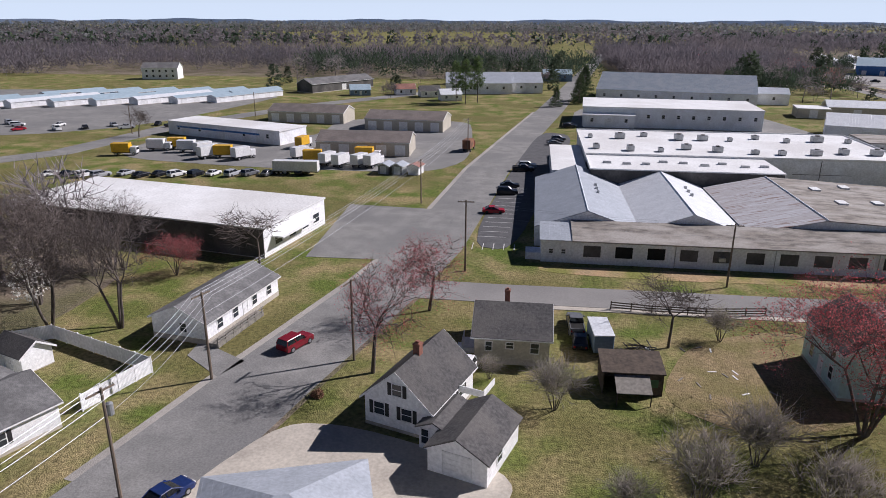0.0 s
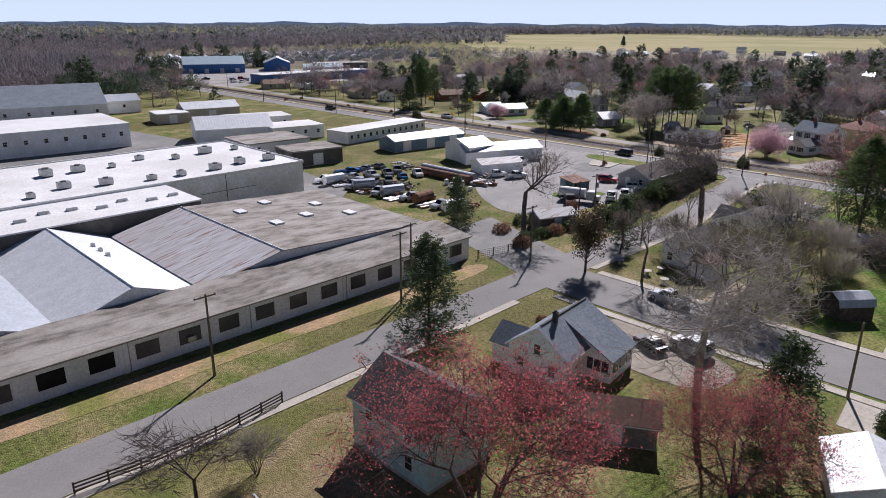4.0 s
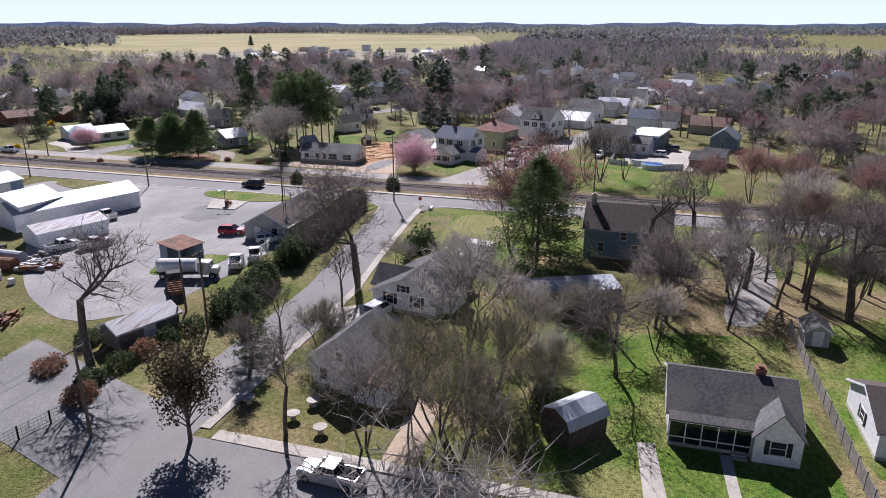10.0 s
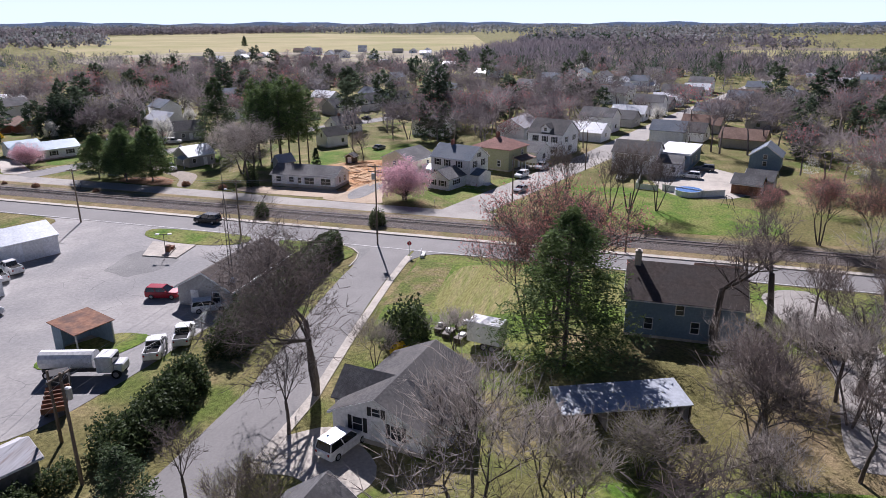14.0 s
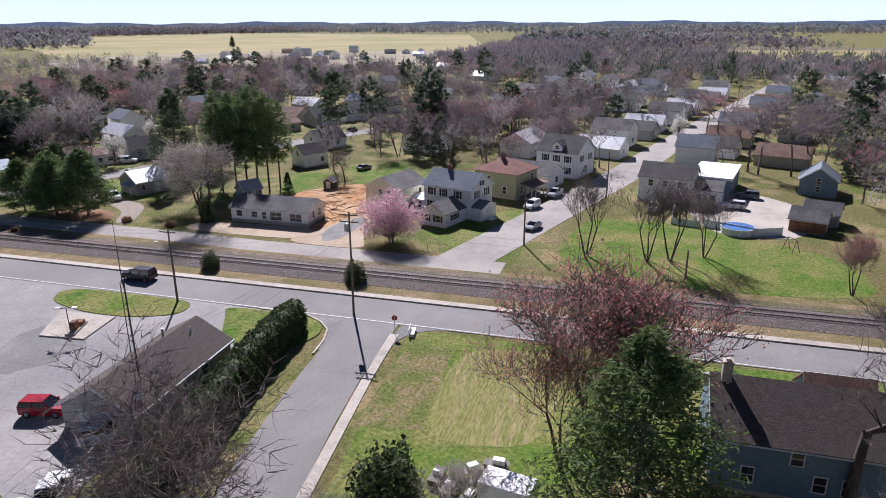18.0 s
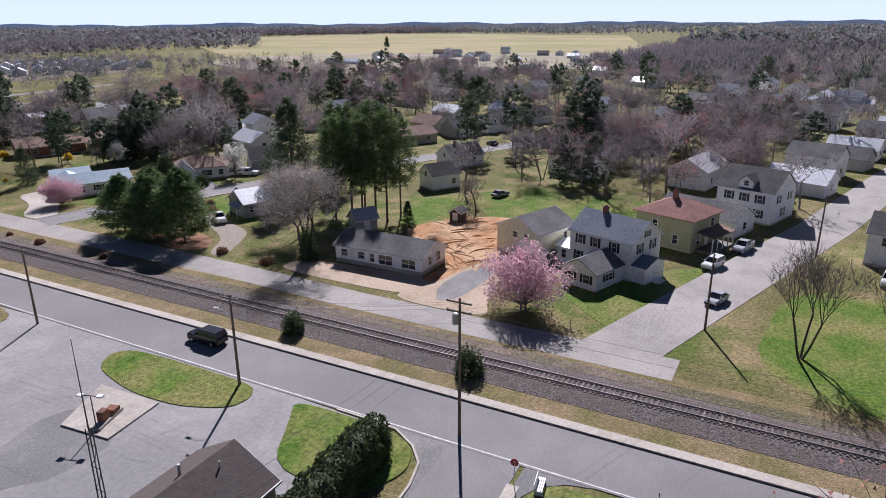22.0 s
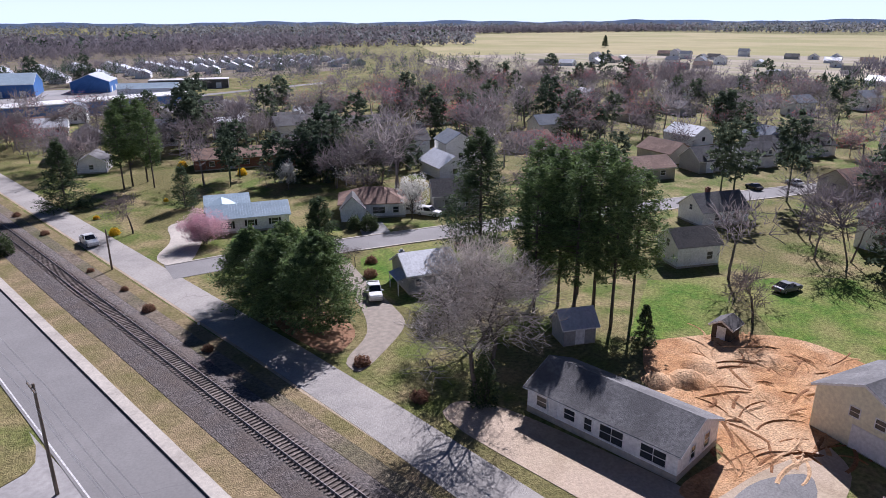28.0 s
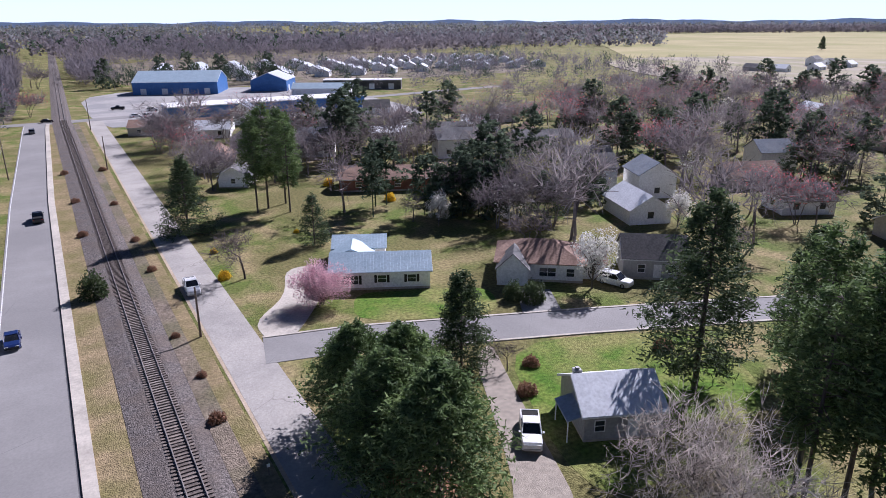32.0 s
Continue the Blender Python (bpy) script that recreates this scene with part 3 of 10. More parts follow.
def area(name, pts, z, material, label, category="ground"):
    if category in ("lawn", "ground", "paving") and 5 <= len(pts) < 40:
        for _ in range(2):
            pts = [((1 - k) * a[0] + k * b[0], (1 - k) * a[1] + k * b[1]) for a, b in zip(pts, pts[1:] + pts[:1]) for k in (0.2, 0.8)]
    ob = prism(name, pts, -0.3, z, material)
    return tagged(ob, label, category, kind="structure")


def blob(cx, cy, rx, ry, n=18, seed=0, rough=0.12, rot=0.0):
    r = random.Random(seed)
    out = []
    for i in range(n):
        w = 2 * math.pi * i / n
        k = 1 + r.uniform(-rough, rough)
        x, y = rx * k * math.cos(w), ry * k * math.sin(w)
        out.append((cx + x * math.cos(rot) - y * math.sin(rot), cy + x * math.sin(rot) + y * math.cos(rot)))
    return out

# ---- ground, roads, railway ----
tagged(mesh_ob("ground", [(-4600, -4600, 0), (4600, -4600, 0), (4600, 4600, 0), (-4600, 4600, 0)], [(0, 1, 2, 3)], M["grass"]), "flat spring ground of patchy grass", "ground", kind="structure")

ROAD_A = [(-58, -60), (-44, 0), (-34.5, 33), (-32, 42.5), (-26.8, 65), (-20.4, 90), (-16.5, 110), (-10.8, 175), (-2.5, 232), (6.3, 291), (24, 422), (60, 700), (130, 1150)]
ribbon("road_west", ROAD_A, 5.6, -5.6, -0.3, 0.05, M["asphalt"], "worn pale grey asphalt street with cracked edges", "road")
STREET_B = [(-20, 91), (-4, 90.6), (14, 90.9), (50, 91.2), (92, 91.6), (112, 91.4), (126, 91.6), (140, 93.6), (150, 95), (160, 96), (174.2, 96.6)]
ribbon("road_cross", STREET_B, 3.5, -3.5, -0.3, 0.056, M["newasphalt"], "narrow grey asphalt side street", "road")
STREET_C = [(82.2, 88.5), (81.6, 60), (82.3, 26), (83, 0), (84, -60), (84, -300)]
ribbon("road_south", STREET_C, 5.4, -5.0, -0.3, 0.062, M["newasphalt"], "grey asphalt residential street", "road")
MAIN = [(180, -900), (178.4, -200), (177.4, 0), (177.4, 300), (179.2, 420), (179.6, 434.2)]
ribbon("road_main", MAIN, 3.6, -3.55, -0.3, 0.07, M["newasphalt"], "smooth two-lane grey asphalt main road", "road")
ribbon("road_line_west", MAIN, 3.35, 3.2, 0.05, 0.075, M["paintline"], "white painted edge line", "road marking")
# Dark strip paints in the shadow line at the foot of the east kerb.
ribbon("gutter", MAIN, -3.55, -3.85, -0.3, 0.03, M["darkasphalt"], "gutter along the kerb, darkened as the kerb's shadow line", "gutter")
ribbon("pavement", MAIN, -3.85, -5.1, -0.3, 0.2, M["concrete"], "pale concrete kerb and narrow footway", "pavement")
ribbon("verge", MAIN, -5.1, -8.6, -0.3, 0.03, M["drygrass"], "dry tan grass strip beside the railway", "ground")
ACCESS = [(198.0, 84), (198.2, 128), (199.1, 148), (199.6, 170), (199.9, 230), (200.2, 330), (200.5, 442)]
ribbon("road_frontage", ACCESS, 2.7, -2.7, -0.3, 0.05, M["chip"], "pale chip-seal frontage road", "road")
STREET_F = [(199.5, 91.2), (204, 89.8), (237, 79.2), (268, 69), (320, 55), (370, 41), (470, 10), (900, -120)]
ribbon("road_east", STREET_F, 4.6, -4.6, -0.3, 0.058, M["chip"], "pale chip-seal residential street", "road")
STREET_G = [(202, 205.5), (212, 203.2), (240, 192.8), (262, 184), (295, 170), (350, 144), (420, 112), (600, 30)]
ribbon("road_lane", STREET_G, 3.6, -3.4, -0.3, 0.062, M["newasphalt"], "grey asphalt side street with pale edges", "road")
ribbon("kerb_lane_north", STREET_G, 4.0, 3.6, -0.3, 0.14, M["concrete"], "concrete kerb edging", "kerb")
ribbon("kerb_lane_south", STREET_G[1:], -3.4, -3.8, -0.3, 0.14, M["concrete"], "concrete kerb edging", "kerb")
ribbon("road_crossing", [(90, 436), (150, 437), (190, 438), (260, 447), (420, 470)], 4, -4, -0.3, 0.068, M["newasphalt"], "cross road over the railway", "road")
ribbon("road_northwest", [(-260, 60), (-170, 135), (-136, 180), (-128, 235), (-100, 300), (-30, 400)], 5, -5, -0.3, 0.052, M["asphalt"], "wide pale asphalt road", "road")
ribbon("footway_cross", [(-4, 86.4), (50, 86.9), (70, 87.6)], 0.6, -0.6, -0.3, 0.09, M["concrete"], "concrete footway beside the street", "pavement")
ribbon("footway_cross_east", [(89, 87.6), (112, 87.4), (126, 87.7), (140, 89.6), (160, 91.8), (171, 92.6)], 0.55, -0.55, -0.3, 0.1, M["concrete"], "concrete footway beside the street", "pavement")
ribbon("footway_south_east", [(88.3, 86), (88, 60), (88.3, 26), (89, 0), (90, -60)], 0.8, -0.7, -0.3, 0.12, M["concrete"], "concrete footway with a stained kerb", "pavement")
ribbon("footway_south_west", [(75.6, 85), (75.4, 60), (75.6, 26), (76, 0), (77, -60)], 0.6, -0.7, -0.3, 0.12, M["concrete"], "concrete footway with a stained kerb", "pavement")

ribbon("verge_west_road", ROAD_A[3:10], 6.6, 5.6, -0.3, 0.03, M["chip"], "pale gritty strip along the street edge", "ground")
ribbon("verge_east_road", ROAD_A[3:6], -5.6, -6.2, -0.3, 0.03, M["leaflitter"], "leafy strip along the street edge", "ground")
ribbon("verge_frontage", ACCESS, 3.1, 2.7, -0.3, 0.03, M["sand"], "sandy road edge", "ground")
area("forest_floor_northwest", [(-700, 440), (20, 448), (30, 700), (-700, 700)], 0.04, M["leaflitter"], "brown forest floor", "ground")
area("forest_floor_north", [(55, 446), (172, 446), (176, 900), (60, 900)], 0.045, M["leaflitter"], "brown forest floor", "ground")
area("forest_floor_northeast", [(200, 890), (560, 900), (920, 1060), (920, 1450), (200, 1300)], 0.05, M["leaflitter"], "brown forest floor", "ground")
area("forest_floor_east", [(620, -300), (1100, -500), (1300, 230), (640, 200)], 0.05, M["leaflitter"], "brown forest floor", "ground")

# lots and drives
area("paved_station", [(104, 119), (112, 110.5), (126, 108.8), (137, 108.4), (146, 107.6), (163, 108), (170.5, 107.8), (173.9, 104.8), (173.9, 187), (160, 190), (146, 168), (128, 150), (112, 134)], 0.04, M["lotpale"], "wide bleached asphalt yard", "paving")
area("paved_patch", blob(157, 133, 7, 5, seed=3), 0.046, M["asphalt"], "darker asphalt patch", "paving")
area("grass_island", [(168.2, 142.6), (171.6, 144.4), (173.4, 142), (173.6, 124), (171.4, 122.3), (168.8, 122.9), (166.6, 128), (166.3, 135)], 0.12, M["lawn"], "kerbed green grass island", "lawn")
area("grass_island_south", [(173.2, 118), (170, 116), (163.5, 112.6), (163.2, 104), (168, 101.5), (171.5, 102.6), (173.2, 106)], 0.12, M["lawn"], "green grass corner with a rounded kerb", "lawn")
area("grass_island_north", [(173.4, 166), (173.4, 186), (168, 184), (164.5, 172), (167, 164)], 0.11, M["grass"], "dry grass beside the road", "lawn")
area("street_corner_flare", [(164.5, 98.6), (173.85, 98.6), (173.85, 107.4), (173.4, 105.8), (172.6, 103.9), (171.4, 102.4), (169.4, 101.2), (167, 100.6), (164.5, 100.2)], 0.052, M["asphalt"], "rounded asphalt mouth of the side street", "road")
area("street_corner_flare_south", [(165, 92.6), (173.85, 92.6), (173.85, 86), (173.2, 88.6), (171.8, 90.6), (169.6, 91.6), (165, 92)], 0.05, M["asphalt"], "rounded asphalt mouth of the side street", "road")
area("fuel_pad", [(158.8, 135.2), (165.8, 138.6), (166.1, 130), (159.4, 129)], 0.2, M["concrete"], "raised concrete fuel island pad", "paving")
area("grass_yard", [(124, 115.4), (134, 112.6), (133.5, 118.5), (126.5, 122.5), (122.5, 121)], 0.1, M["lawn"], "grass patch in the yard", "lawn")
area("parking", [(-10.3, 112), (-2.4, 109.4), (3.3, 150), (8, 185), (14, 234), (3, 240), (-4.8, 176)], 0.062, M["darkasphalt"], "dark asphalt car park with painted bays", "paving")
area("paved_west", [(-36.2, 102), (-22.3, 102.4), (-19.6, 134.2), (-37.5, 135.6)], 0.045, M["asphalt"], "cracked grey asphalt lot", "paving")
area("paved_garages", [(-120, 176), (-72, 168), (-26, 168), (-17, 186), (-20, 232), (-24, 262), (-75, 262), (-70, 214), (-120, 214)], 0.04, M["asphalt"], "grey asphalt storage yard", "paving")
area("paved_storage", [(-300, 200), (-175, 200), (-140, 232), (-128, 300), (-125, 345), (-330, 345)], 0.04, M["asphalt"], "asphalt yard of storage units", "paving")
area("paved_behind_mill", [(85, 150), (96, 160), (100, 235), (85, 320), (20, 320), (12, 240), (85, 215)], 0.04, M["asphalt"], "dark worn yard behind the mill", "paving")
area("junkyard_soil", [(86, 116), (104, 119), (112, 134), (128, 150), (146, 168), (140, 182), (118, 190), (98, 176), (88, 150)], 0.03, M["grass"], "rough grass of the scrapyard", "ground")
ribbon("scrapyard_track", [(112.6, 186), (114.6, 172), (113.4, 160), (108.4, 147.5), (107.6, 139), (110.5, 130)], 1.7, 1.7, -0.3, 0.045, M["gravel"], "pale worn track through the scrapyard", "track")
area("strip_brown", [(2, 100.2), (20, 99.0), (40, 99.9), (60, 98.6), (78, 99), (78, 103), (40, 103.2), (2, 103.4)], 0.03, M["baresoil"], "bare brown soil strip below the mill wall", "ground")
area("drive_mill", [(79, 95), (92, 95), (100, 119), (86, 118)], 0.045, M["asphalt"], "short asphalt drive with a gate", "paving")
area("drive_west_house", [(-27.6, 44.5), (-22.8, 54.8), (-16, 55.2), (-1.6, 50.5), (0.2, 47.4), (-4, 40), (-26, 40)], 0.06, M["concrete"], "cracked concrete drive with leaf stains", "paving")
area("drive_hedge_house", [(-38.8, 66.6), (-33.2, 62.4), (-31.6, 66.2), (-39, 70.4)], 0.05, M["asphalt"], "grey asphalt drive", "paving")
area("yard_bare", [(20, 78), (34, 84), (40, 74), (34, 62), (22, 58), (14, 64)], 0.025, M["drygrass"], "dry patchy yard", "ground")
area("drive_blue_house", [(64, 74), (75.5, 76), (75.5, 66), (72, 56), (64, 58)], 0.05, M["gravel"], "gravel parking yard", "paving")
area("drive_house_a", [(86.8, 46.8), (87, 44.8), (98.5, 46.2), (98.3, 47.8)], 0.05, M["concrete"], "two concrete strips of a drive", "paving")
area("path_house_a", [(88.8, 40.2), (88.9, 39.2), (98.4, 39.6), (98.4, 40.6)], 0.06, M["concrete"], "straight concrete garden path", "paving")
area("drive_bungalow", [(113, 88.2), (118, 88.4), (122.6, 83.2), (116.5, 76), (110, 78.6), (114.2, 83)], 0.05, M["concrete"], "pale concrete drive", "paving")
area("garden_plot", [(150.8, 89.6), (169.6, 90.2), (169.2, 84.4), (152, 83.2)], 0.03, M["weedbed"], "weedy old vegetable bed", "ground")
area("mown_plot", [(150, 83), (169, 84), (171, 76), (171, 71), (152, 71)], 0.028, M["mown"], "mown stubbly plot with rows", "ground")
area("lawn_plot", [(140, 88), (172.8, 91), (173, 68), (140, 66)], 0.02, M["lawn"], "bright grass corner plot", "lawn")
area("lawn_roadside", [(150, 66), (173.2, 68), (173.2, 10), (158, 10), (160, 44)], 0.024, M["lawn"], "green lawn along the main road", "lawn")
area("lawn_white_house", [(204.8, 93.4), (215, 104), (221, 104), (231, 90.6), (236, 84.6), (206.5, 93)], 0.03, M["lawn"], "green front lawn", "lawn")
area("lawn_back", [(236, 112), (240, 121), (248, 131), (262, 141), (276, 128), (268, 104), (252, 98), (238, 106)], 0.035, M["lawn"], "bright green back lawn", "lawn")
area("lawn_back_north", [(240, 131), (233, 142), (252, 150), (262, 142)], 0.033, M["lawn"], "bright green back lawn", "lawn")
area("lawn_south_east", [(197, 77.5), (232, 74), (231, 54), (216, 30), (197, 30)], 0.022, M["lawn"], "green open lawn by the railway", "lawn")
area("dirt_dug", [(218.5, 122.4), (219, 128), (226, 136), (233, 140), (242, 134), (247.5, 127), (245.5, 117), (237, 112.5), (228, 115.5), (218, 119.5), (209, 121), (209.5, 124)], 0.05, M["dirt"], "raw orange dug soil with tyre tracks", "ground")
area("sand_apron", [(203, 121), (210, 118), (210.5, 124), (209.6, 142), (207, 147), (203, 146)], 0.045, M["sand"], "pale sandy strip before a new house", "ground")
area("gravel_drive", [(201.2, 124.4), (208.3, 122.3), (217.2, 123.0), (226.4, 117.6), (223, 113.6), (215.6, 112.8), (207.1, 111.4), (200.9, 108.6)], 0.048, M["sand"], "pale sandy drive", "paving")
area("gravel_patch", [(203.0, 117.6), (207.8, 119.9), (215.4, 119.6), (220.4, 116.4), (216.7, 114.5), (205.5, 115.0)], 0.056, M["asphalt"], "grey stone patch on the sandy drive", "ground")
area("lawn_north_house", [(203.4, 147), (203.6, 160), (213, 166), (219, 160), (216, 148)], 0.03, M["grass"], "sparse lawn by the frontage road", "lawn")
area("drive_pickup", [(203, 158), (203.4, 162), (210, 165.4), (213.6, 170.4), (218, 180), (222.8, 191), (227, 193.8), (222.8, 183), (218.6, 171), (216.6, 165.6), (213.6, 163)], 0.05, M["gravel"], "gravel drive edged with concrete", "paving")
area("mulch_bed", [(203.2, 163.4), (203, 176), (206, 181), (212, 174.5), (209.6, 166.6)], 0.04, M["mulch"], "reddish pine straw bed", "ground")
area("lawn_grey_house", [(219.4, 172), (228, 193), (252, 183), (246, 168), (232, 164), (219, 164)], 0.026, M["lawn"], "lawn round a small house", "lawn")
area("drive_metal_house", [(203, 214), (203.2, 206.6), (207, 208), (213, 216.6), (217, 223), (220, 231), (213, 232), (209.5, 221)], 0.055, M["concrete"], "curved pale concrete drive", "paving")
area("lawn_metal_house", [(214.6, 207.4), (218.5, 217), (228, 213), (237, 209), (233, 199.8)], 0.03, M["lawn"], "green front lawn", "lawn")
area("drive_brown_house", [(235.5, 198.6), (240.6, 196.6), (244, 203.4), (240, 206.4)], 0.052, M["asphalt"], "short asphalt drive", "paving")
area("paved_blue_store", [(200, 400), (200, 560), (330, 540), (330, 380), (290, 390), (230, 436)], 0.04, M["lotpale"], "wide pale yard of a building supplier", "paving")
area("yard_pool", [(225, 51), (252, 56), (262, 40), (250, 30), (226, 34)], 0.05, M["concrete"], "pale concrete pool yard", "paving")
area("drive_oval", [(128, 38), (148, 34), (168, 40), (172, 36), (172, 31), (150, 27), (128, 33)], 0.05, M["chip"], "pale curved drive", "paving")
area("lawn_fenced", [(93, 29), (127.5, 29.6), (140, 12), (142, -10), (93, -10)], 0.026, M["lawn"], "green back lawns", "lawn")
area("lawn_house_a", [(89.2, 56), (120, 60), (126, 31), (89.4, 31)], 0.024, M["lawn"], "green lawn with long tree shadows", "lawn")
area("field_far", [(630, 560), (1190, 1270), (2100, 1450), (1900, 500), (1000, 255), (890, 262), (700, 330)], 0.3, M["field"], "wide pale yellow-green farm field", "field")
area("field_south", [(810, -40), (1060, -30), (1080, -220), (830, -210)], 0.25, M["field"], "pale distant farm field between woods", "field")
area("building_site", [(530, 440), (610, 590), (680, 640), (820, 600), (900, 420), (960, 310), (890, 225), (720, 190), (590, 270)], 0.5, M["graded"], "bare levelled building land", "ground")
area("woodland_floor", [(-60, 74), (-62, 98), (-100, 110), (-150, 96), (-130, 40), (-66, 52)], 0.03, M["leaflitter"], "brown leaf litter under trees", "ground")
area("litter_thicket", [(120, 10), (122, 40), (134, 48), (148, 38), (146, 8)], 0.02, M["drygrass"], "leaf litter under thicket", "ground")
area("mobile_home_lots", [(222, 560), (230, 880), (620, 900), (560, 560), (330, 545)], 0.05, M["leaflitter"], "brown ground of a home park", "ground")

ribbon("kerb_corner", [(173.75, 113), (173.7, 108.4), (173.5, 105.8), (171.9, 103.0), (169.9, 101.2), (167, 100.4), (163.5, 100.1)], 0.12, -0.12, -0.3, 0.16, M["concrete"], "pale concrete kerb round the grass corner", "kerb")
area("drive_south_street", [(68.6, 42.8), (76.2, 43.4), (76.2, 46.8), (68.4, 46.0)], 0.05, M["concrete"], "pale concrete drive", "road")
area("path_south_street", [(62, 35.9), (76, 36.0), (76, 37.2), (62, 37.1)], 0.05, M["concrete"], "narrow concrete garden path", "road")
area("lawn_south_street", [(58, 30), (75, 30), (75, 42.6), (60, 42.6)], 0.03, M["lawn"], "green front lawn", "lawn")
area("drive_white_house", [(88.2, 66.4), (88.2, 69.6), (94, 69.6), (99.6, 70.4), (99.6, 67.2), (94, 66.6)], 0.05, M["sand"], "pale dirt drive", "road")
# painted bays
bays = empty("parking_bays", 0, 0, 0.07, label="white painted parking bay lines on asphalt", category="road marking", kind="structure")
for i in range(13):
    y = 117 + i * 3.1
    x = -9.8 + (y - 112) * 0.083
    box("bay_line", x + 0.4, x + 5.6, y, y + 0.13, -0.02, 0.012, M["paintline"], bays)
for i in range(5):
    box("bay_line", -9.4 + i * 1.8, -9.27 + i * 1.8, 109.6 + i * 0.1, 113.2, -0.02, 0.012, M["paintline"], bays)

# railway: ballast bed, rails, sleepers
RX = 189.5
vs, fs = [], []
for i, y in enumerate([-900, -200, 440, 900, 1500]):
    dx = 0 if y < 500 else (y - 440) * 0.02
    for x, z in ((-4.2, -0.3), (-3.9, 0.06), (-1.7, 0.32), (1.7, 0.32), (3.2, 0.0), (4.4, -0.3)):
        vs.append((RX + x + dx, y, z))
    if i:
        k = 6 * i
        fs += [(k - 6 + j, k - 5 + j, k + 1 + j, k + j) for j in range(5)]
tagged(mesh_ob("ballast_bed", vs, fs, M["ballast"]), "grey-brown stone ballast bed of the railway", "railway", kind="structure")
railway = empty("railway_track", RX, 0, 0.32, label="single railway track with steel rails on weathered wooden sleepers", category="railway", kind="structure")
for sx in (-0.7525, 0.7525):
    vs, fs = [], []
    prof = [(-0.07, 0.1), (0.07, 0.1), (0.03, 0.14), (0.035, 0.25), (-0.035, 0.25), (-0.03, 0.14)]
    for i, y in enumerate((-900, 440, 1500)):
        dx = 0 if y < 500 else 21
        vs += [(sx + x + dx, y, z) for x, z in prof]
        if i:
            k = 6 * i
            fs += [(k - 6 + j, k - 6 + (j + 1) % 6, k + (j + 1) % 6, k + j) for j in range(6)]
    mesh_ob("rail", vs, fs, M["railsteel"], railway, "worn steel rail")
tie_me = bpy.data.meshes.new("sleeper")
tie_me.from_pydata(boxv(-1.3, 1.3, -0.115, 0.115, -0.1, 0.1), [], BOXF)
tie_me.materials.append(M["tie"])
rt = random.Random(5)
for i in range(290):
    o = new("sleeper", tie_me)
    o.parent = railway
    o.matrix_basis = pose(rt.uniform(-0.06, 0.06), 72 + i * 0.56, 0, 0, 0, rt.uniform(-1.2, 1.2))
rest = [(-1.3 + rt.uniform(-0.06, 0.06), 1.3, y - 0.115, y + 0.115, -0.1, 0.1) for y in [72 - 0.56 * (k + 1) for k in range(220)] + [234.4 + 0.56 * k for k in range(370)]]
tagged(boxes("sleepers_far", rest, M["tie"], railway), "weathered wooden sleepers", kind="stuff")
# weedy ditch banks beside the track
for nm, x0, x1, z in (("bank_east", 192.6, 194.5, 0.05), ("verge_bank_east", 194.5, 196.3, 0.036), ("bank_west", 185.9, 187.2, 0.04)):
    area(nm, [(x0, -300), (x1, -300), (x1, 430), (x0, 430)], z, M["leaflitter"] if nm == "bank_east" else M["drygrass"], "weedy bank beside the railway", "ground")

# ---- kinds of things ----
def tri_mesh(name, tris, material, parent=None, label="", kind=""):
    """One mesh from an array of loose triangles (n, 3, 3)."""
    tris = np.asarray(tris, dtype=np.float32).reshape(-1, 3, 3)
    n = len(tris)
    me = bpy.data.meshes.new(name)
    me.vertices.add(3 * n)
    me.vertices.foreach_set("co", tris.ravel())
    me.loops.add(3 * n)
    me.loops.foreach_set("vertex_index", np.arange(3 * n, dtype=np.int32))
    me.polygons.add(n)
    me.polygons.foreach_set("loop_start", np.arange(0, 3 * n, 3, dtype=np.int32))
    me.polygons.foreach_set("loop_total", np.full(n, 3, dtype=np.int32))
    me.materials.append(material)
    me.update()
    ob = new(name, me)
    if parent is not None:
        ob.parent = parent
    return tagged(ob, label, kind=kind)


def leaf_tris(rng, centres, size, flat=1.0, slim=0.7):
    """Small leaf-like triangles of random turn at the centres."""
    c = np.asarray(centres, dtype=float)
    n = len(c)
    a = rng.normal(size=(n, 3))
    a[:, 2] *= flat
    a /= np.linalg.norm(a, axis=1)[:, None]
    b = rng.normal(size=(n, 3))
    b -= (a * b).sum(1)[:, None] * a
    b /= np.linalg.norm(b, axis=1)[:, None]
    s = size * rng.uniform(0.6, 1.4, (n, 1))
    return np.stack([c + a * s, c - a * s * 0.6 + b * s * slim, c - a * s * 0.6 - b * s * slim], 1)


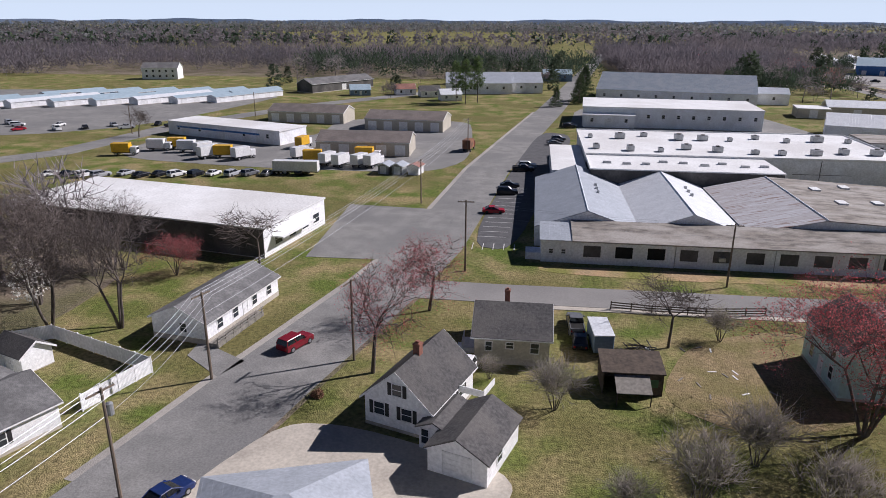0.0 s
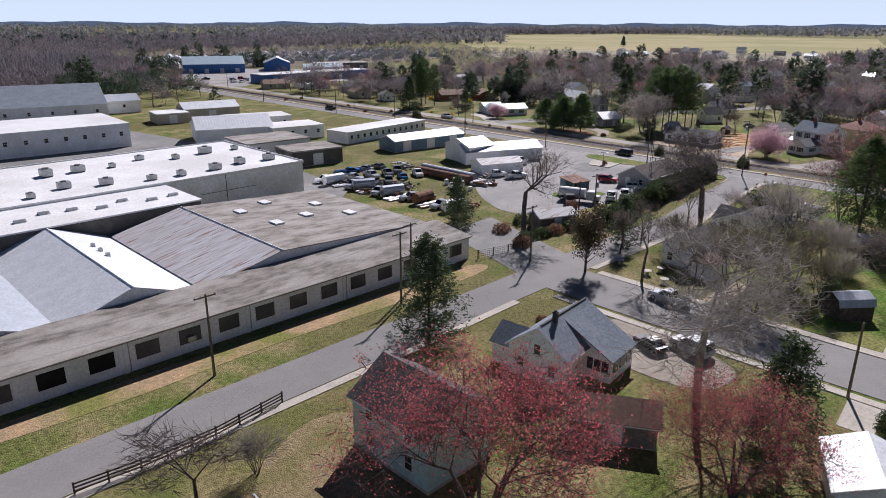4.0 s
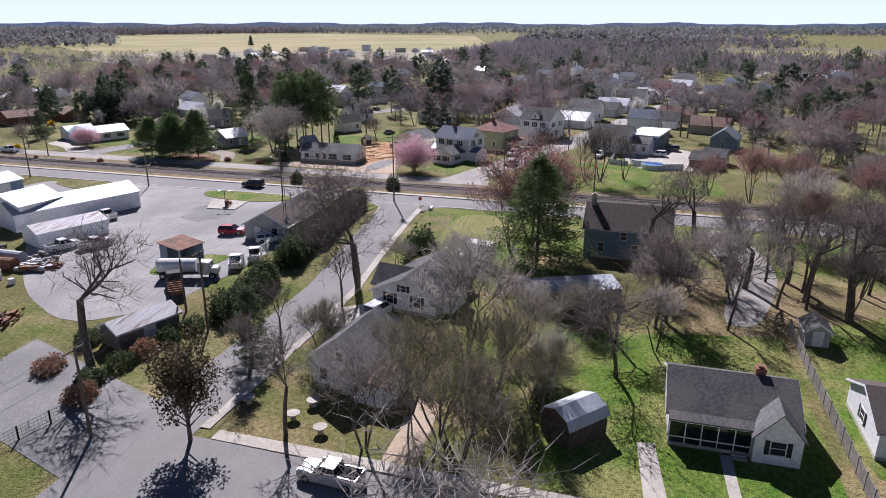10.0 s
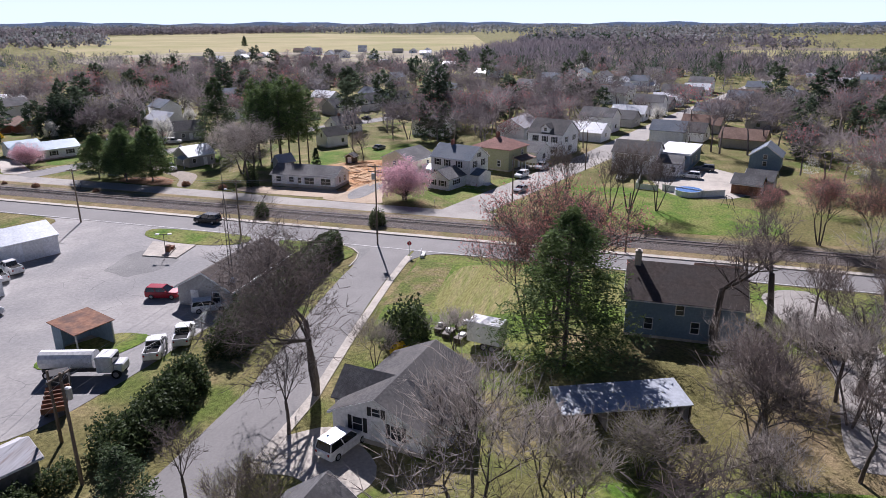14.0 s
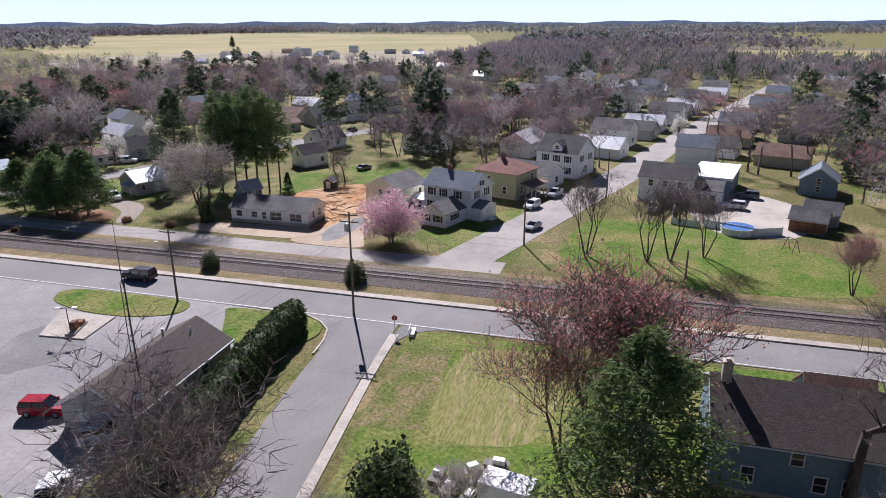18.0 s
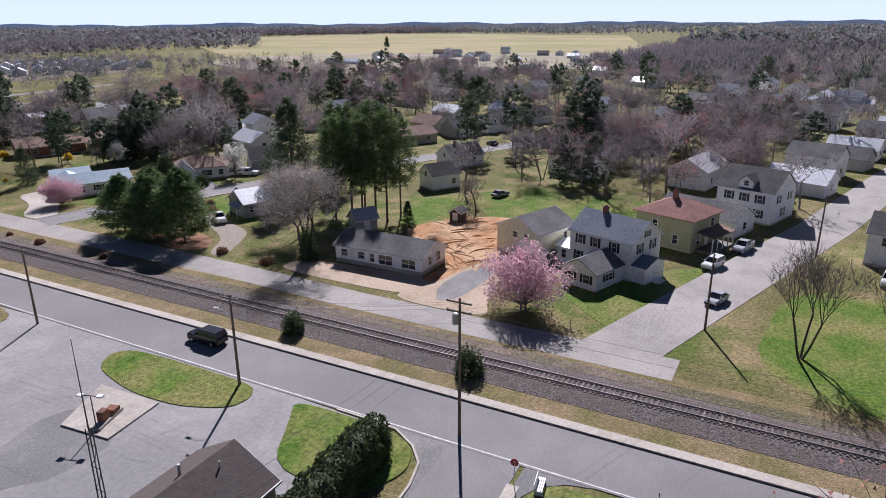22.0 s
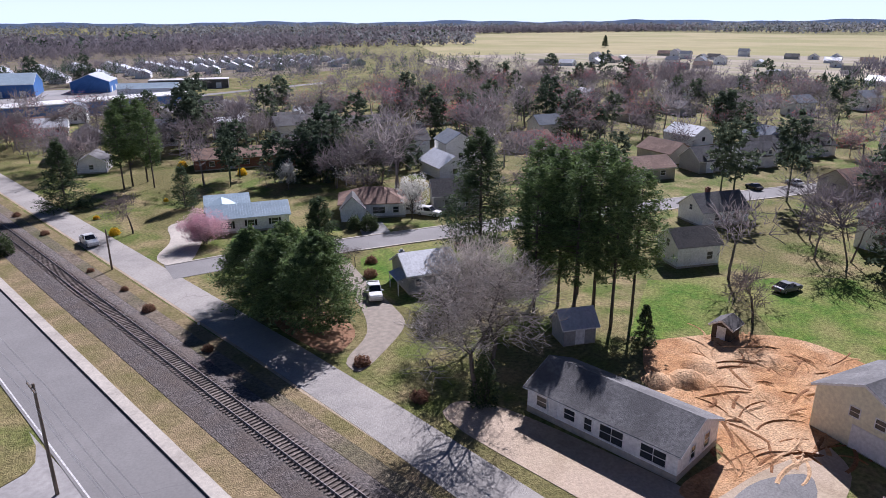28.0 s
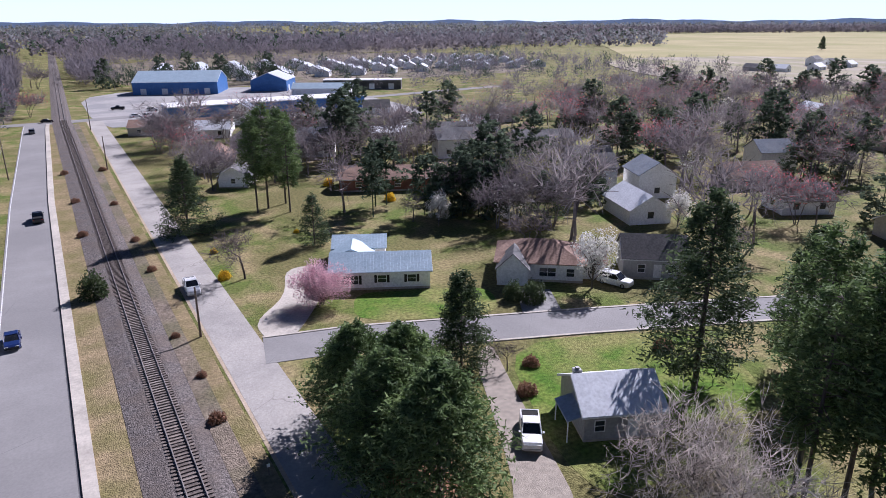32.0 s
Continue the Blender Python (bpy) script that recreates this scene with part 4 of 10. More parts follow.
def branching(seed, h, spread, trunks=1, lean=0.0, up=0.45, depth=4, twigs=5, first=0.28, thick=1.0, twig_len=0.9, twig_w=0.026, sub=1):
    """Limb tubes and twig triangles of a leafless broadleaf tree of height h."""
    r = random.Random(seed)
    limbs, twig, tips = [], [], []

    def grow(p, d, length, rad, level):
        steps = 3 if level < 2 else 2
        q = p.copy()
        for s in range(steps):
            d = (d + Vector((r.uniform(-1, 1), r.uniform(-1, 1), r.uniform(-0.2, 0.6))) * (0.1 + 0.06 * level)).normalized()
            e = q + d * (length / steps)
            r1 = rad * (1 - 0.32 / steps)
            limbs.append((tuple(q), tuple(e), rad, r1, level))
            rad = r1
            q = e
            if level >= 1 and s < steps - 1 or level >= depth - 1:
                for _ in range(2 if level < depth else twigs):
                    side(q, d, length, rad, level)
        n = 3 if level < 2 else 2
        for _ in range(n):
            side(q, d, length, rad, level, True)

    def side(q, d, length, rad, level, end=False):
        w = Vector((r.gauss(0, 1), r.gauss(0, 1), r.gauss(0, 0.5)))
        w = (w - w.project(d)).normalized()
        nd = (d * (0.75 if end else 0.45) + w * spread * r.uniform(0.9, 1.5) + Vector((0, 0, up * r.uniform(0.0, 0.7)))).normalized()
        if level + 1 < depth:
            grow(q, nd, length * r.uniform(0.55, 0.78), rad * r.uniform(0.46, 0.62), level + 1)
        else:
            L = twig_len * r.uniform(0.6, 1.5)
            e = q + nd * L
            u = nd.orthogonal().normalized() * twig_w
            twig.append((tuple(q - u), tuple(q + u), tuple(e)))
            tips.append(tuple(e))
            tips.append(tuple(q + nd * L * 0.6))
            for _ in range(sub):
                m = q + nd * L * r.uniform(0.2, 0.85)
                f = (nd + Vector((r.gauss(0, 0.6), r.gauss(0, 0.6), r.gauss(0.2, 0.5)))).normalized()
                g = m + f * L * 0.6
                twig.append((tuple(m - u * 0.8), tuple(m + u * 0.8), tuple(g)))
                tips.append(tuple(g))

    for k in range(trunks):
        w = 2 * math.pi * k / max(trunks, 1) + r.uniform(-0.4, 0.4)
        out = 0.0 if trunks == 1 else 0.3
        d = Vector((math.cos(w) * (out + lean), math.sin(w) * (out + lean), 1)).normalized()
        grow(Vector((math.cos(w) * 0.15 * (trunks > 1), math.sin(w) * 0.15 * (trunks > 1), -0.2)), d, h * first, h * 0.0175 * thick * (1 if trunks == 1 else 0.6), 0)
    top = max(t[2] for t in tips)
    k = h / top
    limbs = [(tuple(Vector(a) * k), tuple(Vector(b) * k), r0, r1, lv) for a, b, r0, r1, lv in limbs]
    return limbs, np.array(twig) * k, np.array(tips) * k


def limb_mesh(name, limbs, material, parent):
    vs, fs = [], []
    for a, b, r0, r1, lv in limbs:
        k = len(vs)
        if lv > 2:
            u = (Vector(b) - Vector(a)).orthogonal().normalized() * max(r0, 0.03)
            w = u.cross(Vector(b) - Vector(a)).normalized() * max(r0, 0.03)
            vs += [tuple(Vector(a) + u), tuple(Vector(a) - u * 0.5 + w), tuple(Vector(a) - u * 0.5 - w), b]
            fs += [(k, k + 1, k + 3), (k + 1, k + 2, k + 3), (k + 2, k, k + 3)]
            continue
        n = 7 if lv == 0 else (5 if lv == 1 else 3)
        v, f = tube(a, b, max(r0, 0.018), max(r1, 0.014), n)
        vs += v
        fs += [tuple(k + i for i in g) for g in f[:-2]]
    return mesh_ob(name, vs, fs, material, parent, smooth=True)


def bare_tree(seed, h, label, spread=0.8, trunks=1, bark="bark", twig="twig", bud=None, bud_n=1.0, bud_size=0.09, group="", thick=1.0, up=0.45, first=0.28, depth=4, twigs=2, twig_w=0.022, twig_len=1.0, sub=1):
    """A leafless or budding broadleaf tree: trunk with limbs, twigs, and buds."""
    ob = empty("tree", 0, 0, label=label, category="tree", group=group)
    limbs, tw, tips = branching(seed, h, spread, trunks, thick=thick, up=up, first=first, depth=depth, twigs=twigs, twig_w=twig_w, twig_len=twig_len, sub=sub)
    limb_mesh("trunk", limbs, M[bark], ob)
    tri_mesh("twig_mass", tw, M[twig], ob)
    if bud:
        rng = np.random.default_rng(seed)
        reps = np.repeat(tips, max(1, int(round(bud_n))), axis=0)
        if bud_n < 1:
            reps = tips[rng.random(len(tips)) < bud_n]
        reps = reps + rng.normal(scale=0.3, size=reps.shape)
        tri_mesh("crown", leaf_tris(rng, reps, bud_size), M[bud], ob)
    return ob


def conifer(seed, h, r, label, leaf="needles", bare=0.08, n=2600, size=0.32, power=1.0, droop=0.25, group=""):
    """A cone-shaped evergreen with tiers of drooping boughs."""
    rng = np.random.default_rng(seed)
    ob = empty("tree", 0, 0, label=label, category="tree", group=group)
    tubes("trunk", [((0, 0, -0.2), (0, 0, h * 0.5), h * 0.018, h * 0.012), ((0, 0, h * 0.5), (0, 0, h * 0.97), h * 0.012, 0.03)], M["bark"], ob, n=7)
    boughs = int(h * 14)
    t = np.sort(rng.uniform(bare, 0.99, boughs))
    w = rng.uniform(0, 2 * np.pi, boughs)
    reach = r * (1 - (t - bare) / (1 - bare)) ** power * rng.uniform(0.65, 1.12, boughs) + 0.25
    per = max(4, int(n * 2.2) // boughs)
    u = rng.uniform(0.12, 1, (boughs, per)) ** 0.7
    rad = reach[:, None] * u
    ang = w[:, None] + rng.normal(scale=0.16, size=(boughs, per))
    z = (t * h)[:, None] - droop * rad + 0.12 * rad * rad / max(r, 1) + rng.normal(scale=0.14, size=(boughs, per))
    c = np.stack([rad * np.cos(ang), rad * np.sin(ang), np.maximum(z, 0.1)], -1).reshape(-1, 3)
    tri_mesh("crown", leaf_tris(rng, c, size * 0.8, 0.6, 0.45), M[leaf], ob)
    limbs = [((0, 0, a * h), (b * math.cos(q) * 0.8, b * math.sin(q) * 0.8, max(a * h - droop * b * 0.7, 0.1)), 0.05, 0.02) for a, b, q in zip(t[::3], reach[::3], w[::3])]
    tubes("bough_mass", limbs, M["bark"], ob, n=3)
    return ob


def pine_tris(seed, h, r, bare, boughs, per, size, power=0.6, droop=0.1, slim=0.3, belly=0.2):
    """Needle triangles and limb rows of a pine: flat, ragged plates of needles along separate boughs."""
    rng = np.random.default_rng(seed)
    t = np.linspace(0, 0.985, boughs) + rng.normal(scale=0.012, size=boughs)
    w = 2.4 * np.arange(boughs) + rng.normal(scale=0.5, size=boughs)
    lean = 1 + 0.13 * np.sin(w + seed)
    reach = r * np.clip(1 - t, 0.02, 1) ** power * (0.55 + 0.45 * np.clip(t / belly, 0, 1)) * rng.uniform(0.66, 1.1, boughs) * lean + 0.35
    z0 = h * (bare + (1 - bare) * t)
    nt = max(5, per // 13)
    tu = rng.uniform(0.22, 1, (boughs, nt)) ** 0.6
    ts = rng.normal(size=(boughs, nt)) * (0.1 + 0.2 * tu)
    tz = rng.normal(size=(boughs, nt)) * (0.1 + 0.014 * h)
    pick = rng.integers(0, nt, (boughs, per))
    row = np.arange(boughs)[:, None]
    rad = reach[:, None] * tu[row, pick] + rng.normal(size=(boughs, per)) * (0.16 + 0.07 * reach[:, None])
    side = reach[:, None] * ts[row, pick] + rng.normal(size=(boughs, per)) * (0.16 + 0.07 * reach[:, None])
    u = np.clip(rad / reach[:, None], 0, 1.1)
    cw, sw = np.cos(w)[:, None], np.sin(w)[:, None]
    z = z0[:, None] - droop * rad + 0.32 * rad * u * (0.3 + droop) + tz[row, pick] + rng.normal(scale=0.12 + 0.006 * h, size=(boughs, per)) - 0.06 * np.abs(side)
    c = np.stack([rad * cw - side * sw, rad * sw + side * cw, np.maximum(z, 0.15)], -1).reshape(-1, 3)
    rows = [((0, 0, float(a)), (float(0.85 * b * math.cos(q)), float(0.85 * b * math.sin(q)), float(max(a - droop * b * 0.6, 0.2))), 0.02 + h * 0.003, 0.02) for a, b, q in zip(z0, reach, w)]
    return leaf_tris(rng, c, size, 0.5, slim), rows


def pine(seed, h, r, label, leaf="needles", bare=0.1, boughs=70, per=70, size=0.3, power=0.6, droop=0.1, trunk=0.016, belly=0.2, slim=0.24, group=""):
    """A pine with a straight trunk, separate boughs and plates of needles with gaps between them."""
    ob = empty("tree", 0, 0, label=label, category="tree", group=group)
    tris, rows = pine_tris(seed, h, r, bare, boughs, per, size, power, droop, slim, belly)
    tubes("trunk", [((0, 0, -0.2), (0, 0, h * 0.5), h * trunk, h * trunk * 0.7), ((0, 0, h * 0.5), (0, 0, h * 0.97), h * trunk * 0.7, 0.03)], M["bark"], ob, n=7)
    vs, fs = [], []
    for a, b, r0, r1 in rows:
        v, f = tube(a, b, r0, r1, 3)
        fs += [tuple(len(vs) + i for i in g) for g in f[:3]]
        vs += v
    tagged(mesh_ob("bough_mass", vs, fs, M["bark"], ob), kind="stuff")
    tri_mesh("crown", tris, M[leaf], ob)
    return ob


def clump_tree(seed, h, r, label, leaf="needles", trunk_h=0.45, clumps=34, per=90, size=0.26, trunks=1, squash=0.7, group="", name="tree", category="tree"):
    """A tree whose crown is a set of leafy clumps on limbs (pine, magnolia)."""
    rng = np.random.default_rng(seed)
    ob = empty(name, 0, 0, label=label, category=category, group=group)
    cz = h * (trunk_h + 1) / 2
    hh = h * (1 - trunk_h) / 2
    cs, rows = [], []
    for i in range(clumps):
        d = rng.normal(size=3)
        d /= np.linalg.norm(d)
        k = rng.uniform(0.3, 0.98)
        p = np.array([d[0] * r * k, d[1] * r * k, cz + d[2] * hh * k])
        cs.append(p)
        rows.append(((0, 0, max(h * trunk_h * 0.6, p[2] - r * 0.8)), tuple(p), h * 0.006 + 0.02, 0.02))
    for k in range(trunks):
        w = 6.28 * k / trunks
        o = 0 if trunks == 1 else 0.35
        rows.append(((o * math.cos(w), o * math.sin(w), -0.2), (o * 2 * math.cos(w), o * 2 * math.sin(w), h * 0.86), h * 0.017 + 0.03, 0.04))
    tubes("trunk", rows, M["bark"], ob, n=5)
    c = np.repeat(np.array(cs), per * 2 if "pine" in label and "loblolly" not in label else per, axis=0)
    g = rng.normal(size=c.shape)
    g /= np.linalg.norm(g, axis=1)[:, None]
    c = c + g * (rng.uniform(0.2, 1, (len(c), 1)) ** 0.5) * r * 0.36 * np.array([1, 1, squash])
    pine = "pine" in label
    tri_mesh("crown", leaf_tris(rng, c, size * (1.45 if pine else 1.0), 1.0, 0.28 if pine else 0.7), M[leaf], ob)
    return ob


def shrub(seed, rx, ry, h, label, leaf="hedge", n=900, size=0.13, name="shrub", category="shrub", z0=0.05, group=""):
    """A bush: short stems inside a rounded body of small leaves with an uneven outline."""
    rng = np.random.default_rng(seed)
    ob = empty(name, 0, 0, label=label, category=category, group=group)
    n = int(n * 1.5)
    d = rng.normal(size=(n, 3))
    d[:, 2] = np.abs(d[:, 2])
    d /= np.linalg.norm(d, axis=1)[:, None]
    w = np.arctan2(d[:, 1], d[:, 0])
    k = (rng.uniform(0.45, 1, n) ** 0.5) * (1 + 0.13 * np.sin(w * 3 + seed) + 0.1 * np.sin(w * 7 + d[:, 2] * 5) + rng.normal(scale=0.05, size=n))
    c = np.stack([d[:, 0] * k * rx, d[:, 1] * k * ry, z0 + np.abs(d[:, 2]) ** 0.8 * k * h], 1)
    low = rng.random(n) < 0.25
    c[low, 2] *= rng.random(low.sum())
    tri_mesh("foliage", leaf_tris(rng, c, size * 1.15), M[leaf], ob)
    tubes("stem_mass", [((rng.uniform(-.3, .3) * rx, rng.uniform(-.3, .3) * ry, -0.1), (rng.uniform(-.7, .7) * rx, rng.uniform(-.7, .7) * ry, h * 0.75), 0.03, 0.012) for _ in range(9)], M["bark"], ob, n=3)
    return ob


def put(ob, rows, hide=True):
    """Copies of a thing at rows of x, y, turn, size; the first row takes the thing itself."""
    for i, row in enumerate(rows):
        x, y, rz, s = (*row, 0, 1)[:4] if len(row) < 4 else row[:4]
        if i == 0:
            ob.matrix_basis = pose(x, y, 0, 0, 0, rz) @ Matrix.Scale(s, 4)
        else:
            c = copy_thing(ob, pose(x, y, 0, 0, 0, rz))
            c.matrix_basis = pose(x, y, 0, 0, 0, rz) @ Matrix.Scale(s, 4)


def window(parent, face, u, z, w, h, off, shutters=False, frame_mat=None, pane_mat=None, bars=1):
    """A window on a wall of a house. face: s, n, e, w; u: along the wall; off: the wall's distance from the middle."""
    fm, pm = frame_mat or M["trim"], pane_mat or M["glass"]
    rz = {"s": 0, "e": 90, "n": 180, "w": -90}[face]
    ob = new("window")
    ob.parent = parent
    c, s = math.cos(radians(rz)), math.sin(radians(rz))
    x, y = u, -off
    if face == "n":
        x, y = -u, -off
    ob.matrix_basis = pose(x * c - y * s, x * s + y * c, z, 0, 0, rz)
    t = 0.09
    boxes("frame", [(-w / 2 - t, -w / 2, -0.06, 0.06, -h / 2 - t, h / 2 + t), (w / 2, w / 2 + t, -0.06, 0.06, -h / 2 - t, h / 2 + t), (-w / 2, w / 2, -0.06, 0.06, h / 2, h / 2 + t), (-w / 2, w / 2, -0.09, 0.06, -h / 2 - t, -h / 2)]
          + [(-w / 2, w / 2, -0.045, 0.03, -0.03, 0.03)] + [(-w / 2 + w * k / bars - 0.025, -w / 2 + w * k / bars + 0.025, -0.045, 0.03, -h / 2, h / 2) for k in range(1, bars)], fm, ob)
    box("pane", -w / 2, w / 2, -0.02, 0.03, -h / 2, h / 2, pm, ob)
    if shutters:
        for k in (-1, 1):
            x0 = k * (w / 2 + t + 0.22)
            box("shutter", x0 - 0.2, x0 + 0.2, -0.06, 0.02, -h / 2 - 0.05, h / 2 + 0.05, M["shutter"], ob)
    return ob


def door(parent, face, u, z0, w, h, off, material=None, name="door"):
    rz = {"s": 0, "e": 90, "n": 180, "w": -90}[face]
    ob = new(name)
    ob.parent = parent
    c, s = math.cos(radians(rz)), math.sin(radians(rz))
    x, y = (u if face != "n" else -u), -off
    ob.matrix_basis = pose(x * c - y * s, x * s + y * c, z0, 0, 0, rz)
    boxes("frame", [(-w / 2 - 0.1, -w / 2, -0.06, 0.06, 0, h + 0.1), (w / 2, w / 2 + 0.1, -0.06, 0.06, 0, h + 0.1), (-w / 2, w / 2, -0.06, 0.06, h, h + 0.1)], M["trim"], ob)
    rows = [(-w / 2, w / 2, -0.02, 0.03, 0, h)]
    if w > 2:
        rows += [(-w / 2 + 0.05, w / 2 - 0.05, -0.04, -0.02, h * k / 4 + 0.04, h * (k + 1) / 4 - 0.04) for k in range(4)]
    else:
        rows += [(-w * 0.32, w * 0.32, -0.04, -0.02, h * a, h * b) for a, b in ((0.1, 0.45), (0.55, 0.9))]
    boxes("leaf", rows, material or M["trim"], ob)
    if w < 2:
        box("handle", w * 0.34, w * 0.42, -0.09, -0.02, 0.95, 1.05, M["steel"], ob)
    return ob


def gable_walls(L, W, z0, h, rise, along="x"):
    """A closed body with gable ends: ridge along x."""
    a, b = L / 2, W / 2
    vs = [(-a, -b, z0), (a, -b, z0), (a, b, z0), (-a, b, z0), (-a, -b, h), (a, -b, h), (a, b, h), (-a, b, h), (-a, 0, h + rise), (a, 0, h + rise)]
    fs = [(0, 1, 5, 4), (2, 3, 7, 6), (1, 2, 6, 9, 5), (3, 0, 4, 8, 7), (4, 5, 9, 8), (6, 7, 8, 9)]
    return vs, fs


def gable_roof(parent, L, W, h, rise, material, over=0.35, t=0.14, name="roof", trim=True, asym=0.0):
    a = L / 2 + over
    b = W / 2
    sl = rise / b
    e = b + over
    zl = h - sl * over
    vs, fs = [], []
    for s in (-1, 1):
        k = len(vs)
        vs += [(-a, s * e, zl), (a, s * e, zl), (a, 0, h + rise), (-a, 0, h + rise), (-a, s * e, zl + t), (a, s * e, zl + t), (a, 0, h + rise + t), (-a, 0, h + rise + t)]
        f = BOXF if s < 0 else [g[::-1] for g in BOXF]
        fs += [tuple(k + i for i in g) for g in f]
    ob = mesh_ob(name, vs, fs, material, parent)
    if trim:
        for s in (-1, 1):
            box("gutter", -a, a, s * e - 0.05, s * e + 0.05, zl - 0.06, zl + 0.08, M["trim"], parent)
            rows = []
            for q in (-1, 1):
                rows.append((q, s))
            vs2, fs2 = [], []
            for q in (-1, 1):
                k = len(vs2)
                x0, x1 = s * a, s * (a + 0.04)
                vs2 += [(x0, q * e, zl - 0.12), (x1, q * e, zl - 0.12), (x1, 0, h + rise - 0.12), (x0, 0, h + rise - 0.12), (x0, q * e, zl + t - 0.02), (x1, q * e, zl + t - 0.02), (x1, 0, h + rise + t - 0.02), (x0, 0, h + rise + t - 0.02)]
                fs2 += [tuple(k + i for i in g) for g in BOXF]
            mesh_ob("bargeboard", vs2, fs2, M["trim"], parent)
    return ob


def hip_roof(parent, L, W, h, rise, material, over=0.45, name="roof"):
    a, b = L / 2 + over, W / 2 + over
    r = max(a - b, 0.0)
    vs = [(-a, -b, h), (a, -b, h), (a, b, h), (-a, b, h), (-a, -b, h + 0.14), (a, -b, h + 0.14), (a, b, h + 0.14), (-a, b, h + 0.14), (-r, 0, h + rise), (r, 0, h + rise)]
    fs = [(0, 3, 2, 1), (0, 1, 5, 4), (1, 2, 6, 5), (2, 3, 7, 6), (3, 0, 4, 7), (4, 5, 9, 8), (6, 7, 8, 9), (5, 6, 9), (7, 4, 8)]
    return mesh_ob(name, vs, fs, material, parent)


def chimney(parent, x, y, z0, z1, w=0.7, material=None):
    boxes("chimney", [(x - w / 2, x + w / 2, y - w / 2, y + w / 2, z0, z1), (x - w / 2 - 0.06, x + w / 2 + 0.06, y - w / 2 - 0.06, y + w / 2 + 0.06, z1 - 0.2, z1 - 0.05), (x - w / 4, x + w / 4, y - w / 4, y + w / 4, z1, z1 + 0.2)], material or M["brick"], parent, "brick chimney")


def house(x, y, rz, L, W, h, rise, wall, roof, label, windows=(), doors=(), base=0.35, kind="gable", name="house", category="house", group="", over=0.35, stack=None, shutters=False, z=0.0):
    """A house with its ridge along its own x axis. windows: rows of face, along, z, width, height."""
    ob = empty(name, x, y, z, rz, label, category, group)
    wm = M[wall]
    if kind == "gable":
        vs, fs = gable_walls(L, W, base, h, rise)
        mesh_ob("wall", vs, fs, wm, ob)
        gable_roof(ob, L, W, h, rise, M[roof], over)
    elif kind == "hip":
        box("wall", -L / 2, L / 2, -W / 2, W / 2, base, h, wm, ob)
        hip_roof(ob, L, W, h, rise, M[roof], over)
    else:
        box("wall", -L / 2, L / 2, -W / 2, W / 2, base, h, wm, ob)
        box("roof", -L / 2 - over, L / 2 + over, -W / 2 - over, W / 2 + over, h, h + rise, M[roof], ob)
    box("foundation", -L / 2 - 0.02, L / 2 + 0.02, -W / 2 - 0.02, W / 2 + 0.02, -0.3, base, M["concrete"], ob)
    for f, u, zz, w, hh in windows:
        window(ob, f, u, zz, w, hh, W / 2 if f in "sn" else L / 2, shutters, bars=2 if w > 1.6 else 1)
    for f, u, w, hh in doors:
        door(ob, f, u, base, w, hh, W / 2 if f in "sn" else L / 2)
    if stack:
        chimney(ob, *stack)
    return ob


def wing(parent, x, y, rz, L, W, h, rise, wall, roof, windows=(), doors=(), base=0.3, over=0.3, shutters=False, kind="gable", name="wing"):
    """A lower wing of a house: its walls, roof and openings are parts."""
    m = pose(x, y, 0, 0, 0, rz)
    vs, fs = gable_walls(L, W, -0.2, h, rise)
    ob = mesh_ob(name, vs, fs, M[wall], parent)
    ob.matrix_basis = m
    if kind == "gable":
        gable_roof(ob, L, W, h, rise, M[roof], over, trim=False)
    else:
        hip_roof(ob, L, W, h, rise, M[roof], over)
    for f, u, zz, w, hh in windows:
        o = window(parent, f, u, zz, w, hh, W / 2 if f in "sn" else L / 2, shutters, bars=2 if w > 1.6 else 1)
        o.matrix_basis = m @ o.matrix_basis
    for f, u, w, hh in doors:
        o = door(parent, f, u, base, w, hh, W / 2 if f in "sn" else L / 2)
        o.matrix_basis = m @ o.matrix_basis
    return ob


def loft(name, rings, material, parent, label=""):
    """A skin over rings of points, closed at both ends."""
    n = len(rings[0])
    vs = [p for r in rings for p in r]
    fs = []
    for i in range(len(rings) - 1):
        fs += [(i * n + j, i * n + (j + 1) % n, (i + 1) * n + (j + 1) % n, (i + 1) * n + j) for j in range(n)]
    fs += [tuple(range(n - 1, -1, -1)), tuple(range((len(rings) - 1) * n, len(rings) * n))]
    bm = bmesh.new()
    bv = [bm.verts.new(v) for v in vs]
    for f in fs:
        bm.faces.new([bv[i] for i in f])
    return part(name, bm, material, parent, label)


WHEELS = {}


def wheel(parent, x, y, r, w=0.24, rim=True):
    key = (round(r, 2), round(w, 2))
    if key not in WHEELS:
        t = bpy.data.meshes.new("tyre")
        v, f = tube((0, -w / 2, 0), (0, w / 2, 0), r, r, 14)
        t.from_pydata(v, [], f)
        t.materials.append(M["tyre"])
        m = bpy.data.meshes.new("rim")
        v, f = tube((0, -w / 2 - 0.015, 0), (0, w / 2 + 0.015, 0), r * 0.62, r * 0.62, 10)
        m.from_pydata(v, [], f)
        m.materials.append(M["rim"])
        WHEELS[key] = (t, m)
    o = new("wheel", WHEELS[key][0])
    o.parent = parent
    o.matrix_basis = pose(x, y, r)
    if rim:
        q = new("rim", WHEELS[key][1])
        q.parent = o
    return o


